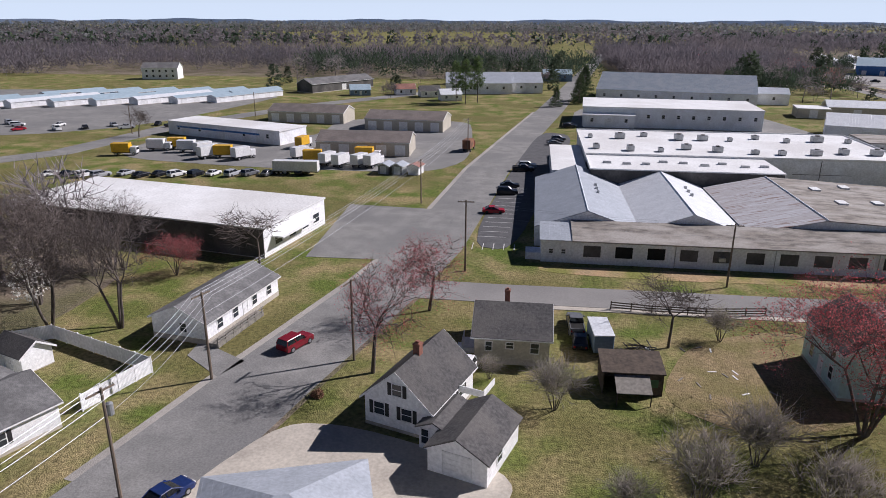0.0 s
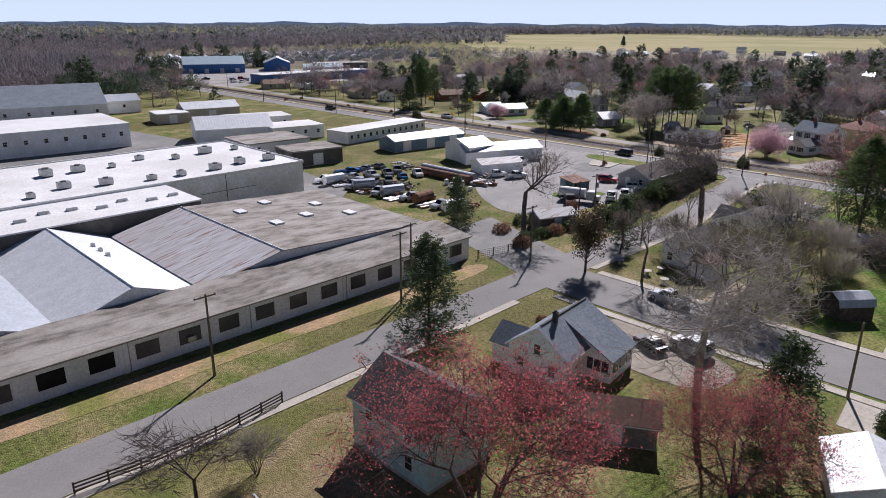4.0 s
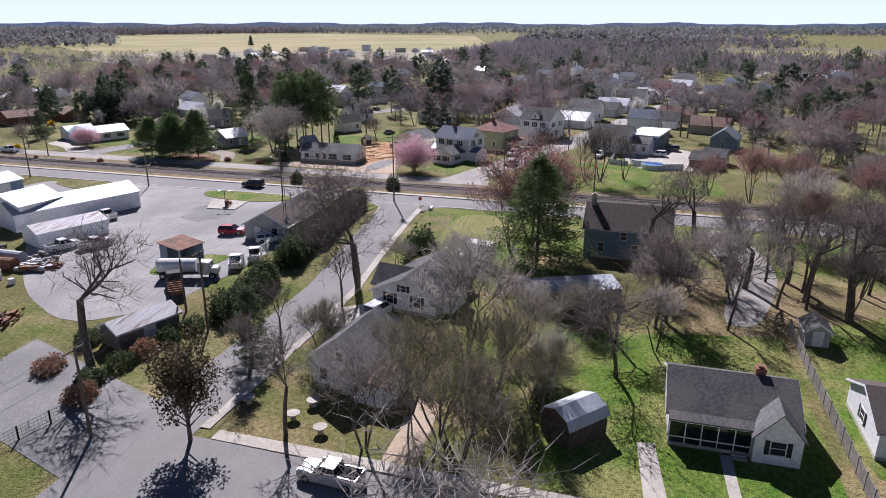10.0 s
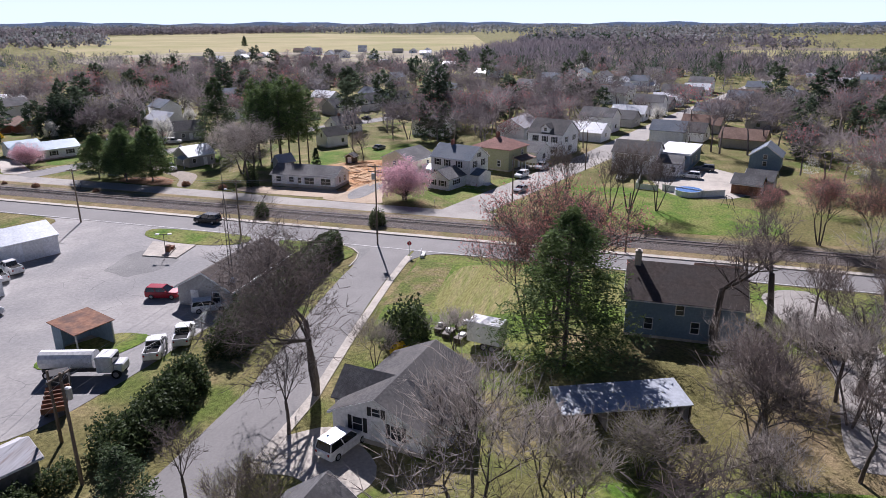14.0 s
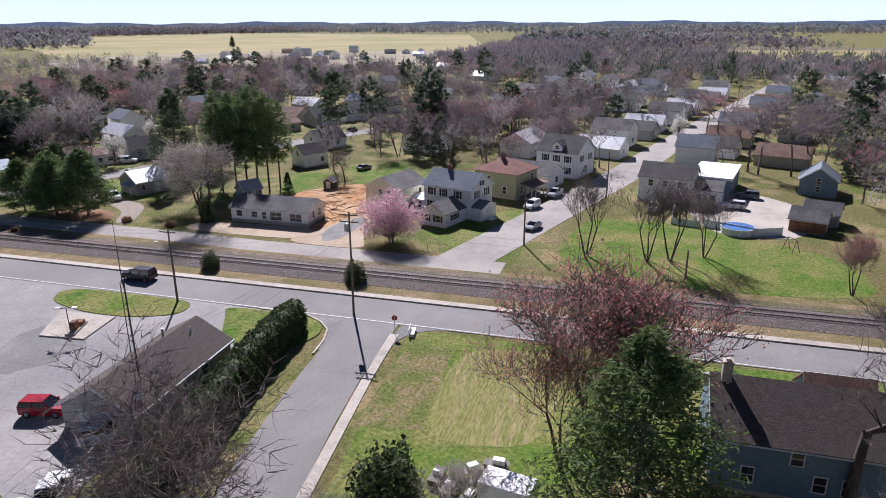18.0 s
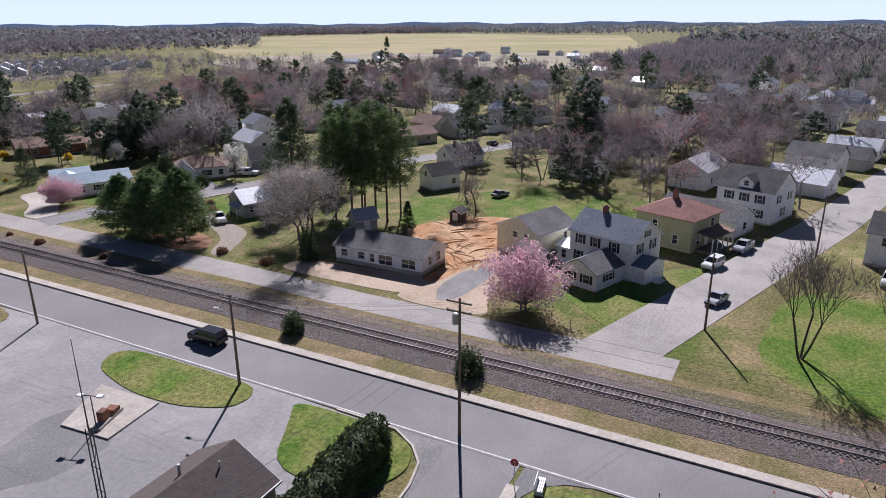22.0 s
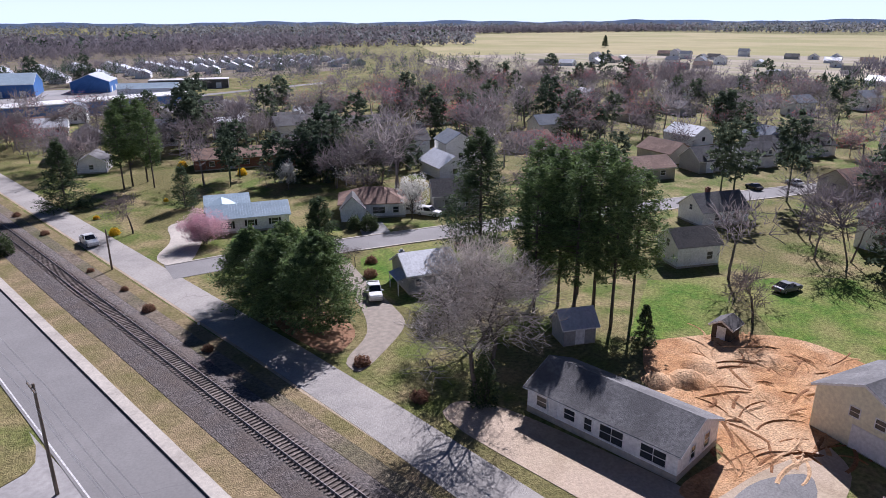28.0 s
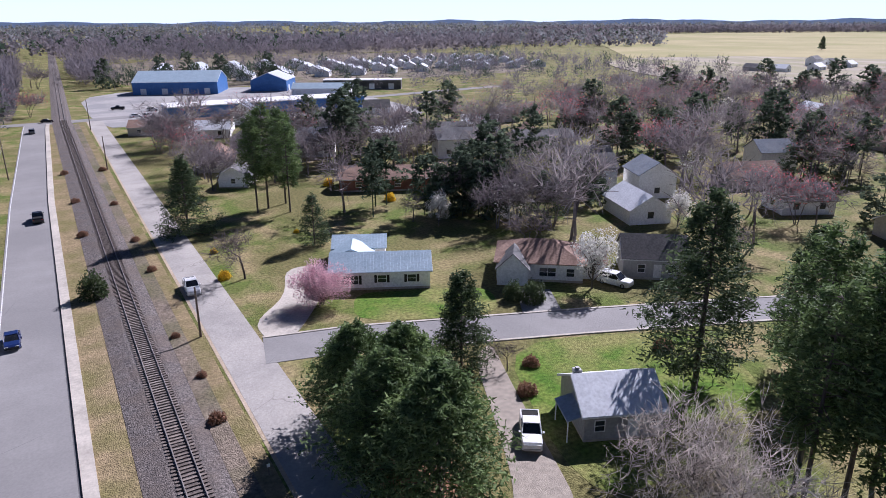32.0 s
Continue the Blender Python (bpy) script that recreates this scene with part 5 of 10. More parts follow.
def car(x, y, rz, colour, label, kind="suv", z=0.06, group="", category="car", far=False):
    """A parked car, nose along its own x axis."""
    L, W, H, hood, belt = {"suv": (4.8, 1.92, 1.72, 1.05, 1.08), "car": (4.6, 1.82, 1.45, 0.9, 0.92), "pickup": (5.7, 2.0, 1.85, 1.15, 1.15), "van": (5.2, 2.0, 1.95, 1.2, 1.15), "bigsuv": (5.2, 2.02, 1.88, 1.15, 1.15)}[kind]
    ob = empty("car" if kind != "pickup" else "pickup_truck", x, y, z, rz, label, category, group)
    a, b = L / 2, W / 2
    def ring(xx, z0, z1, yb, yt):
        return [(xx, -yb, z0), (xx, yb, z0), (xx, yb, z0 + (z1 - z0) * 0.75), (xx, yt, z1), (xx, -yt, z1), (xx, -yb, z0 + (z1 - z0) * 0.75)]
    rear = belt if kind != "car" else belt - 0.02
    loft("body", [ring(-a, 0.42, rear - 0.14, b * 0.86, b * 0.8), ring(-a + 0.12, 0.3, rear, b * 0.96, b * 0.9), ring(-a + 0.9, 0.26, rear + 0.02, b, b * 0.94), ring(a - 1.35, 0.26, belt, b, b * 0.92), ring(a - 0.25, 0.28, hood - 0.06, b * 0.96, b * 0.86), ring(a, 0.4, hood - 0.25, b * 0.82, b * 0.74)], colour, ob)
    def cab(x0, x1, x2, x3, top, inset=0.2):
        def rg(xx, zz, y):
            return [(xx, -y, zz), (xx, y, zz)]
        base = [(x0, -b * 0.93, belt), (x3, -b * 0.92, belt), (x3, b * 0.92, belt), (x0, b * 0.93, belt)]
        roof_ = [(x1, -b + inset + 0.02, top - 0.05), (x2, -b + inset + 0.02, top - 0.05), (x2, b - inset - 0.02, top - 0.05), (x1, b - inset - 0.02, top - 0.05)]
        mesh_ob("glazing", base + roof_, BOXF, M["carglass"], ob, "dark car windows")
        bevelled("roof", x1 - 0.06, x2 + 0.06, -b + inset - 0.04, b - inset + 0.04, top - 0.09, top, colour, ob, 0.04)
        rows = []
        for s in (-1, 1):
            for (p, q) in (((x0, s * b * 0.93, belt), (x1, s * (b - inset), top - 0.05)), ((x3, s * b * 0.92, belt), (x2, s * (b - inset), top - 0.05)), (((x0 + x3) / 2 - 0.1, s * b * 0.94, belt), ((x1 + x2) / 2 - 0.1, s * (b - inset), top - 0.05))):
                rows.append((p, q, 0.06, 0.05))
        for row in rows:
            tubes("pillar", [row], colour, ob, n=4)
    if kind == "car":
        cab(-a + 0.55, -a + 1.35, a - 2.2, a - 1.3, H)
    elif kind == "pickup":
        cab(-a + 2.0, -a + 2.15, a - 2.35, a - 1.55, H, 0.22)
        box("bed", -a + 0.12, -a + 1.9, -b * 0.8, b * 0.8, belt - 0.03, belt + 0.035, M["void"], ob, "dark load bed")
        boxes("bed_rail", [(-a + 0.1, -a + 1.95, s * b * 0.86 - 0.06, s * b * 0.86 + 0.06, belt, belt + 0.12) for s in (-1, 1)] + [(-a + 0.04, -a + 0.14, -b * 0.86, b * 0.86, belt - 0.02, belt + 0.1)], colour, ob)
    else:
        cab(-a + 0.1, -a + 0.35, a - 2.2, a - 1.35, H)
    r = 0.36 if kind != "car" else 0.32
    for sx in (-a + 0.95, a - 0.95):
        for sy in (-b + 0.1, b - 0.1):
            wheel(ob, sx, sy, r, rim=not far)
    if far:
        return ob
    for s in (-1, 1):
        box("headlight", a - 0.12, a - 0.0, s * b * 0.62 - 0.2, s * b * 0.62 + 0.2, hood - 0.36, hood - 0.2, M["lampclear"], ob)
        box("tail_light", -a - 0.015, -a + 0.05, s * b * 0.74 - 0.1, s * b * 0.74 + 0.1, belt - 0.35, belt - 0.12, M["lampred"], ob)
        box("mirror", a - 1.75, a - 1.55, s * (b + 0.02), s * (b + 0.2), belt + 0.02, belt + 0.18, colour, ob) if s > 0 else box("mirror", a - 1.75, a - 1.55, -(b + 0.2), -(b + 0.02), belt + 0.02, belt + 0.18, colour, ob)
    box("bumper", a - 0.1, a + 0.06, -b * 0.8, b * 0.8, 0.36, 0.56, M["shutter"] if colour != P_WHITE else M["steel"], ob)
    return ob


def utility_pole(x, y, rz, h, label, arms=1, drum=False, lamp=False, z=0.0):
    ob = empty("utility_pole", x, y, z, rz, label, "utility pole", "utility poles")
    tubes("pole", [((0, 0, -0.5), (0, 0, h), 0.17, 0.11)], M["polewood"], ob, n=8)
    for k in range(arms):
        za = h - 0.35 - 0.9 * k
        box("crossarm", -1.25, 1.25, 0.1, 0.22, za - 0.07, za + 0.07, M["polewood"], ob)
        for u in (-1.15, -0.5, 0.5, 1.15):
            tubes("insulator", [((u, 0.16, za + 0.07), (u, 0.16, za + 0.24), 0.05, 0.035)], M["steel"], ob, n=6)
        tubes("brace", [((-0.7, 0.16, za - 0.05), (0, 0.12, za - 0.6), 0.02, 0.02), ((0.7, 0.16, za - 0.05), (0, 0.12, za - 0.6), 0.02, 0.02)], M["steel"], ob, n=4)
    if drum:
        tubes("transformer", [((0.42, 0, h - 2.6), (0.42, 0, h - 1.6), 0.3, 0.3), ((0.42, 0, h - 1.6), (0.42, 0, h - 1.5), 0.3, 0.12)], M["steel"], ob, "grey transformer drum", n=12)
        box("bracket", 0.08, 0.2, -0.1, 0.1, h - 2.4, h - 1.8, M["steel"], ob)
    if lamp:
        tubes("lamp_arm", [((0, 0, h - 2.6), (1.1, 0, h - 2.0), 0.035, 0.03), ((1.1, 0, h - 2.0), (2.0, 0, h - 1.95), 0.03, 0.03)], M["steel"], ob, n=5)
        bevelled("lamp_head", 1.9, 2.5, -0.13, 0.13, h - 2.05, h - 1.88, M["steel"], ob, 0.04)
    return ob


def wires(name, pts, offs, label, sag=0.5, r=0.018):
    """Sagging cables over the tops of a row of poles."""
    ob = empty(name, 0, 0, label=label, category="power line")
    for o, dz in offs:
        vs, fs = [], []
        for k, ((x0, y0, z0), (x1, y1, z1)) in enumerate(zip(pts, pts[1:])):
            d = Vector((x1 - x0, y1 - y0)).normalized()
            n = 8
            for i in range(0 if k == 0 else 1, n + 1):
                t = i / n
                x, y, z = x0 + (x1 - x0) * t - d.y * o, y0 + (y1 - y0) * t + d.x * o, z0 + dz + (z1 - z0) * t - 4 * sag * t * (1 - t)
                c = len(vs)
                vs += [(x - d.y * r, y + d.x * r, z - r * 0.6), (x + d.y * r, y - d.x * r, z - r * 0.6), (x, y, z + r)]
                if c:
                    fs += [(c - 3 + j, c - 3 + (j + 1) % 3, c + (j + 1) % 3, c + j) for j in range(3)]
        mesh_ob("wire", vs, fs, M["steel"], ob)
    return ob


def fence_run(pts, label, h=1.9, step=2.4, material=None, kind="panel", category="fence", name="fence"):
    """A fence along a line: posts, and panels or rails between them."""
    m = material or M["vinyl"]
    ob = empty(name, 0, 0, label=label, category=category)
    for (x0, y0), (x1, y1) in zip(pts, pts[1:]):
        L = math.hypot(x1 - x0, y1 - y0)
        n = max(1, round(L / step))
        rz = math.degrees(math.atan2(y1 - y0, x1 - x0))
        for i in range(n + 1):
            t = i / n
            p = box("post", -0.07, 0.07, -0.07, 0.07, -0.2, h + 0.12, m, ob)
            p.matrix_basis = pose(x0 + (x1 - x0) * t, y0 + (y1 - y0) * t, 0, 0, 0, rz)
            if i < n:
                s = L / n
                if kind == "panel":
                    q = prism("panel", [(0.07 + (s - 0.14) * k / 24, -0.036 if k % 2 else -0.022) for k in range(25)] + [(s - 0.07 - (s - 0.14) * k / 24, 0.036 if k % 2 else 0.022) for k in range(25)], 0.06, h, m)
                    q.parent = ob
                elif kind == "rail":
                    for a in (0.35, 0.65):
                        w = box("rail", 0, s, -0.03, 0.03, h * a - 0.07, h * a + 0.07, m, ob)
                        w.matrix_basis = pose(x0 + (x1 - x0) * t, y0 + (y1 - y0) * t, 0, 0, 0, rz)
                    q = box("rail", 0, s, -0.03, 0.03, h * 0.95 - 0.07, h * 0.95 + 0.07, m, ob)
                else:
                    q = boxes("wire_panel", [(0, s, -0.012, 0.012, h * a - 0.015, h * a + 0.015) for a in (0.05, 0.28, 0.52, 0.76, 1.0)] + [(s * k / 8 - 0.008, s * k / 8 + 0.008, -0.008, 0.008, 0.05, h) for k in range(1, 8)], m, ob)
                q.matrix_basis = pose(x0 + (x1 - x0) * t, y0 + (y1 - y0) * t, 0, 0, 0, rz)
    return ob

# ---- the mill: long low front, gabled halls, flat-roofed hall ----
mill = empty("mill_building", 0, 0, label="long white block mill building with weathered felt roof and boarded windows", category="factory")
vs = [(7.5, 105, -0.2), (78.5, 105, -0.2), (78.5, 113, -0.2), (7.5, 113, -0.2), (7.5, 105, 3.75), (78.5, 105, 3.75), (78.5, 113, 4.75), (7.5, 113, 4.75)]
mesh_ob("wall", vs, BOXF, M["whitewall"], mill)
vs = [(7.2, 104.5, 3.76), (78.8, 104.5, 3.76), (78.8, 113.1, 4.82), (7.2, 113.1, 4.82), (7.2, 104.5, 3.95), (78.8, 104.5, 3.95), (78.8, 113.1, 5.0), (7.2, 113.1, 5.0)]
mesh_ob("roof", vs, BOXF, M["oldroof"], mill, "weathered grey felt roof")
for i in range(14):
    x = 10.4 + i * 5.0
    o = new("window")
    o.parent = mill
    o.matrix_basis = pose(x, 105, 2.15)
    open_ = i in (1, 2)
    box("pane", -1.35, 1.35, -0.012, 0.05, -0.95, 0.95, M["void"] if open_ else M["darkwall"], o)
    boxes("frame", [(-1.47, -1.35, -0.06, 0.05, -1.07, 1.07), (1.35, 1.47, -0.06, 0.05, -1.07, 1.07), (-1.35, 1.35, -0.06, 0.05, 0.95, 1.07), (-1.35, 1.35, -0.1, 0.05, -1.07, -0.95)], M["trim"], o)
    if i == 4:
        box("cooler", -0.5, 0.5, -0.5, 0.05, -0.5, 0.1, M["steel"], mill).matrix_basis = pose(x, 105, 2.0)
    if i % 3 == 2:
        box("pilaster", x + 2.3, x + 2.7, 104.88, 105.0, -0.2, 3.6, M["whitewall"], mill)
        tubes("downpipe", [((x + 2.9, 104.9, 0), (x + 2.9, 104.9, 3.7), 0.06, 0.06)], M["steel"], mill)
for k in range(4):
    window(mill, "e", 106.4 + k * 1.9, 2.1, 1.4, 1.8, 78.5, pane_mat=M["darkwall"])
annex = empty("mill_annex", 0, 0, label="small white block annex with a pale metal roof", category="annex")
vs = [(2.3, 105.2, -0.2), (7.48, 105.2, -0.2), (7.48, 112.5, -0.2), (2.3, 112.5, -0.2), (2.3, 105.2, 3.7), (7.48, 105.2, 3.7), (7.48, 112.5, 4.5), (2.3, 112.5, 4.5)]
mesh_ob("wall", vs, BOXF, M["whitewall"], annex)
vs = [(2.0, 104.9, 3.72), (7.46, 104.9, 3.72), (7.46, 112.6, 4.56), (2.0, 112.6, 4.56), (2.0, 104.9, 3.85), (7.46, 104.9, 3.85), (7.46, 112.6, 4.7), (2.0, 112.6, 4.7)]
mesh_ob("roof", vs, BOXF, M["metalgrey"], annex)
for u in (3.9, 5.9):
    window(annex, "s", u, 1.9, 0.6, 0.7, -105.2, pane_mat=M["darkwall"])
box("porch", -0.2, 2.28, 106, 109, -0.2, 1.2, M["whitewall"], annex)

for x0, x1, lab, m in ((1.2, 18.9, "grey ribbed metal hall with a gable front", "metalgrey"), (19.0, 36.2, "pale metal hall with a bright gable roof", "metalwhite")):
    hall = empty("mill_hall", (x0 + x1) / 2, 132.5, 0, 90, lab, "factory", "mill halls")
    L, W = 38.5, x1 - x0
    vs, fs = gable_walls(L, W, -0.2, 3.4, 3.1)
    mesh_ob("wall", vs, fs, M["whitewall"], hall)
    gable_roof(hall, L, W, 3.4, 3.1, M[m], 0.05, 0.16, trim=False)
    tubes("ridge_cap", [((-L / 2, 0, 6.64), (L / 2, 0, 6.64), 0.14, 0.14)], M["metalwhite"], hall, n=5)
    for k in range(3):
        box("roof_vent", -2 + k * 3, -1.4 + k * 3, -3.4, -2.9, 5.2, 6.0, M["steel"], hall)
hall = empty("mill_hall", 0, 0, label="wide hall with rusty streaked slope and flat weathered roof", category="factory", group="mill halls")
vs = [(36.4, 113.4, -0.2), (76.5, 113.4, -0.2), (76.5, 146, -0.2), (36.4, 146, -0.2), (36.4, 113.4, 3.6), (76.5, 113.4, 4.7), (76.5, 146, 4.7), (36.4, 146, 3.6), (48.5, 113.4, 6.3), (48.5, 146, 6.3)]
mesh_ob("wall", vs, [(0, 1, 5, 8, 4), (2, 3, 7, 9, 6), (3, 0, 4, 7), (1, 2, 6, 5)], M["whitewall"], hall)
mesh_ob("roof_west", [(36.3, 113.2, 3.66), (48.5, 113.2, 6.36), (48.5, 146, 6.36), (36.3, 146, 3.66), (36.3, 113.2, 3.8), (48.5, 113.2, 6.5), (48.5, 146, 6.5), (36.3, 146, 3.8)], BOXF, M["metalrust"], hall, "rust-streaked metal roof slope")
mesh_ob("roof_east", [(48.5, 113.2, 6.32), (76.8, 113.2, 4.76), (76.8, 146, 4.76), (48.5, 146, 6.32), (48.5, 113.2, 6.47), (76.8, 113.2, 4.9), (76.8, 146, 4.9), (48.5, 146, 6.47)], BOXF, M["oldroof"], hall, "weathered flat felt roof")
tubes("ridge_cap", [((48.5, 113.2, 6.5), (48.5, 146, 6.5), 0.16, 0.16)], M["metalwhite"], hall, n=5)
for i, (u, v) in enumerate(((55, 137), (62, 141), (69, 135), (56, 127), (63, 129), (70, 126))):
    box("skylight", u - 0.8, u + 0.8, v - 1.2, v + 1.2, 6.0 - (u - 48.5) * 0.055, 6.75 - (u - 48.5) * 0.055, M["trim"], hall)

flat = empty("flat_roofed_hall", 0, 0, label="large white flat-roofed factory hall with rooftop coolers", category="factory")
box("wall_front", 13.0, 53.0, 147.6, 163.2, -0.2, 6.6, M["darkwall"], flat, "dark front wall")
box("wall", 13.0, 85.0, 163.2, 200, -0.2, 6.9, M["whitewall"], flat)
box("roof_front", 12.8, 53.2, 147.4, 163.1, 6.6, 6.85, M["membrane"], flat)
box("roof", 12.8, 85.2, 163.1, 200.2, 6.9, 7.15, M["membrane"], flat)
boxes("parapet", [(12.8, 85.2, 163.0, 163.12, 6.85, 7.35), (12.8, 85.2, 200.0, 200.2, 7.1, 7.4), (85.0, 85.2, 163, 200.2, 7.1, 7.4), (12.7, 12.8, 147.4, 200.2, 6.6, 7.3)], M["trim"], flat)
box("lean_to", 5.0, 12.7, 151.5, 184, -0.2, 5.2, M["whitewall"], flat)
box("lean_to_roof", 4.8, 12.68, 151.3, 184.2, 5.2, 5.4, M["membrane"], flat)
tubes("pipe", [((66, 163.05, 0), (66, 163.05, 6.8), 0.07, 0.07), ((60, 163.02, 3.6), (73, 163.02, 3.6), 0.05, 0.05)], M["darkwall"], flat)
rr = random.Random(11)
for i in range(20):
    u, v = (16 + (i % 10) * 7.2 + rr.uniform(-1, 1), (170 if i < 10 else 188) + rr.uniform(-2.5, 2.5))
    ac = empty("rooftop_cooler", u, v, 7.15, rr.choice((0, 90)), "grey metal rooftop cooling unit", "cooling unit", "rooftop coolers")
    s = rr.uniform(0.7, 1.25)
    bevelled("casing", -1.1 * s, 1.1 * s, -0.8 * s, 0.8 * s, 0.12, 1.25 * s, M["steel"], ac, 0.06)
    tubes("fan", [((0, 0, 1.25 * s), (0, 0, 1.42 * s), 0.5 * s, 0.5 * s)], M["darkwall"], ac, n=12)
    singles("leg", [(-1.0 * s, -0.8 * s, -0.7 * s, 0.7 * s, -0.02, 0.14), (0.8 * s, 1.0 * s, -0.7 * s, 0.7 * s, -0.02, 0.14)], M["darkwall"], ac)
for i in range(9):
    u, v = 17 + i * 4.2, 154 + rr.uniform(-2, 2)
    ac = empty("roof_hood", u, v, 6.85, 0, "low pale roof hood", "roof vent", "roof hoods")
    bevelled("hood", -0.9, 0.9, -0.35, 0.35, -0.02, 0.45, M["steel"], ac, 0.08)
    box("curb", -1.0, 1.0, -0.45, 0.45, -0.04, 0.1, M["trim"], ac)

# further works buildings behind the mill
def shed_row(x, y, rz, L, W, h, rise, wall, roof, label, wins=0, doors=0, name="works_building", category="industrial building", group="", kind="gable"):
    ws = [("s", -L / 2 + L * (k + 0.5) / wins, h * 0.6, 1.0, 1.2) for k in range(wins)]
    ds = [("s", -L / 2 + L * (k + 0.5) / doors, 2.8, min(3.0, h - 0.5)) for k in range(doors)]
    return house(x, y, rz, L, W, h, rise, wall, roof, label, ws, ds, 0.15, kind, name, category, group, 0.2)


shed_row(50, 268, -4, 62, 30, 7.0, 0.3, "whitewall", "membrane", "two-storey white flat-roofed works building", 12, 0, kind="flat")
shed_row(28, 262, -4, 18, 20, 4.6, 1.6, "whitewall", "metalwhite", "low white gabled works building", 3, 1)
shed_row(68, 348, -12, 70, 44, 6.0, 6.5, "whitewall", "shingleblue", "wide works building with blue-grey gable roof", 9, 0)
shed_row(105, 345, -12, 26, 20, 5.0, 2.0, "whitewall", "metalgrey", "works wing with grey roof", 2, 0)
shed_row(110, 243, -20, 24, 17, 4.5, 3.2, "whitewall", "metalwhite", "white metal shed with a gable roof", 0, 1)
shed_row(106, 214, -4, 20, 16, 4.0, 0.3, "whitewall", "oldroof", "low flat-roofed store with stained walls", 3, 0, kind="flat")
shed_row(128, 258, -14, 22, 13, 4.5, 0.3, "whitewall", "membrane", "white flat-roofed works building", 4, 0, kind="flat")
shed_row(126, 232, -10, 18, 13, 4.2, 0.3, "whitewall", "membrane", "white flat-roofed works building", 4, 0, kind="flat")
shed_row(130, 300, -10, 22, 12, 4.0, 2.2, "tansiding", "metalwhite", "cream metal shed with a pale roof", 0, 1)
shed_row(112, 296, -10, 12, 12, 3.6, 0.3, "tansiding", "membrane", "low cream-coloured flat-roofed works shed", 0, 1, kind="flat")
shed_row(106, 192, -8, 15, 11, 4.0, 0.4, "darkwall", "oldroof", "brown stained flat-roofed shed", 0, 1, kind="flat")
shed_row(149, 214, 7, 38, 10, 3.6, 0.3, "whitewall", "membrane", "long white low office with a row of windows", 13, 0, kind="flat")
shed_row(146, 188.5, -6, 27, 8.5, 3.3, 1.4, "bluesiding", "metalwhite", "long metal shed with a white roof", 0, 3)
shed_row(140.5, 163, -8, 9, 11, 4.6, 1.8, "whitewall", "metalwhite", "white metal shed with a gable roof", 0, 1)
shed_row(146.5, 157.5, -22, 24, 8, 3.4, 1.7, "whitewall", "metalgrey", "long white metal barn with pale grey roof", 0, 3)
shed_row(134.5, 147.5, -22, 12, 6.5, 2.6, 1.0, "whitewall", "metalrust", "low shed with rusty metal roof", 0, 1)
shed_row(-30, 372, 8, 34, 26, 5.5, 4.5, "whitewall", "metalgrey", "white gabled hall with a pale metal roof", 4, 0)
shed_row(-12, 378, 8, 30, 24, 5.5, 4.5, "whitewall", "metalgrey", "white gabled hall with a pale metal roof", 4, 0)
shed_row(14, 448, 4, 18, 12, 4.5, 2.5, "bluesiding", "metalblue", "blue metal works building with a pale roof", 2, 0)

# west side: warehouse, garages, storage yard
# The shade of the south front is put into the dark wall colour.
wh = shed_row(-67, 115.6, -11, 54, 21, 5.0, 0.25, "darkwall", "membrane", "long warehouse with a bright white flat roof and walls coloured as shaded", 0, 0, "warehouse", "warehouse", kind="flat")
for u in (-6, -1.5, 3, 7):
    window(wh, "e", u, 2.2, 2.2, 1.6, 27.0)
box("canopy", 27.0, 29.2, -8, 3, 3.0, 3.25, M["trim"], wh)
# Thin pale slab paints the sunlit east end over the dark wall.
box("end_wall", 27.0, 27.015, -10.4, 10.4, 0.0, 4.9, M["siding"], wh, "pale end wall coloured as sunlit")
for x, y, rz, L, W, lab in ((-48, 194.4, 2, 27, 13, ""), (-84, 254, -4, 30, 13, ""), (-44, 241, -4, 28, 15, "")):
    shed_row(x, y, rz, L, W, 4.0, 2.2, "tansiding", "garageroof", "cream storage garage block with a brown-grey roof", 0, 5, "garage_block", "garage", "garage blocks")
g = shed_row(-97, 214, -20, 48, 13, 4.3, 0.3, "whitewall", "membrane", "white flat-roofed depot with a blue stripe and loading doors", 5, 3, "depot", "depot", kind="flat")
box("blue_stripe", -20, 16, -6.56, -6.5, 2.6, 3.2, M["bluepaint"], g)
for i in range(9):
    u = 0.3 + i * 0.1
    x, y = -262 + i * 15.5, 268 + i * 6.5
    shed_row(x, y, 62, 40, 7, 2.6, 0.9, "siding", "metalblue" if i % 3 else "metalwhite", "row of self-storage units with pale roof", 0, 6, "storage_units", "storage units", "storage rows")
for i in range(6):
    shed_row(-225 + i * 17, 315 + i * 4, 62, 30, 7, 2.6, 0.9, "bluesiding" if i % 2 else "siding", "metalblue", "row of self-storage units with pale roof", 0, 4, "storage_units", "storage units", "storage rows")
for x, y in ((-236, 420), (-330, 372), (-360, 360)):
    house(x, y, 12, 22, 12, 7.0, 3.0, "siding", "shinglegrey", "white two-storey terrace of town houses", [("s", -8 + 4 * k, zz, 1.2, 1.4) for k in range(5) for zz in (2.2, 5.2)], [], name="town_houses", category="house", group="town houses")
house(-108, 372, 60, 46, 12, 4.6, 2.6, "darkwall", "shinglegrey", "long dark barn with grey roof", [], [("s", 0, 3, 3)], name="barn", category="barn")
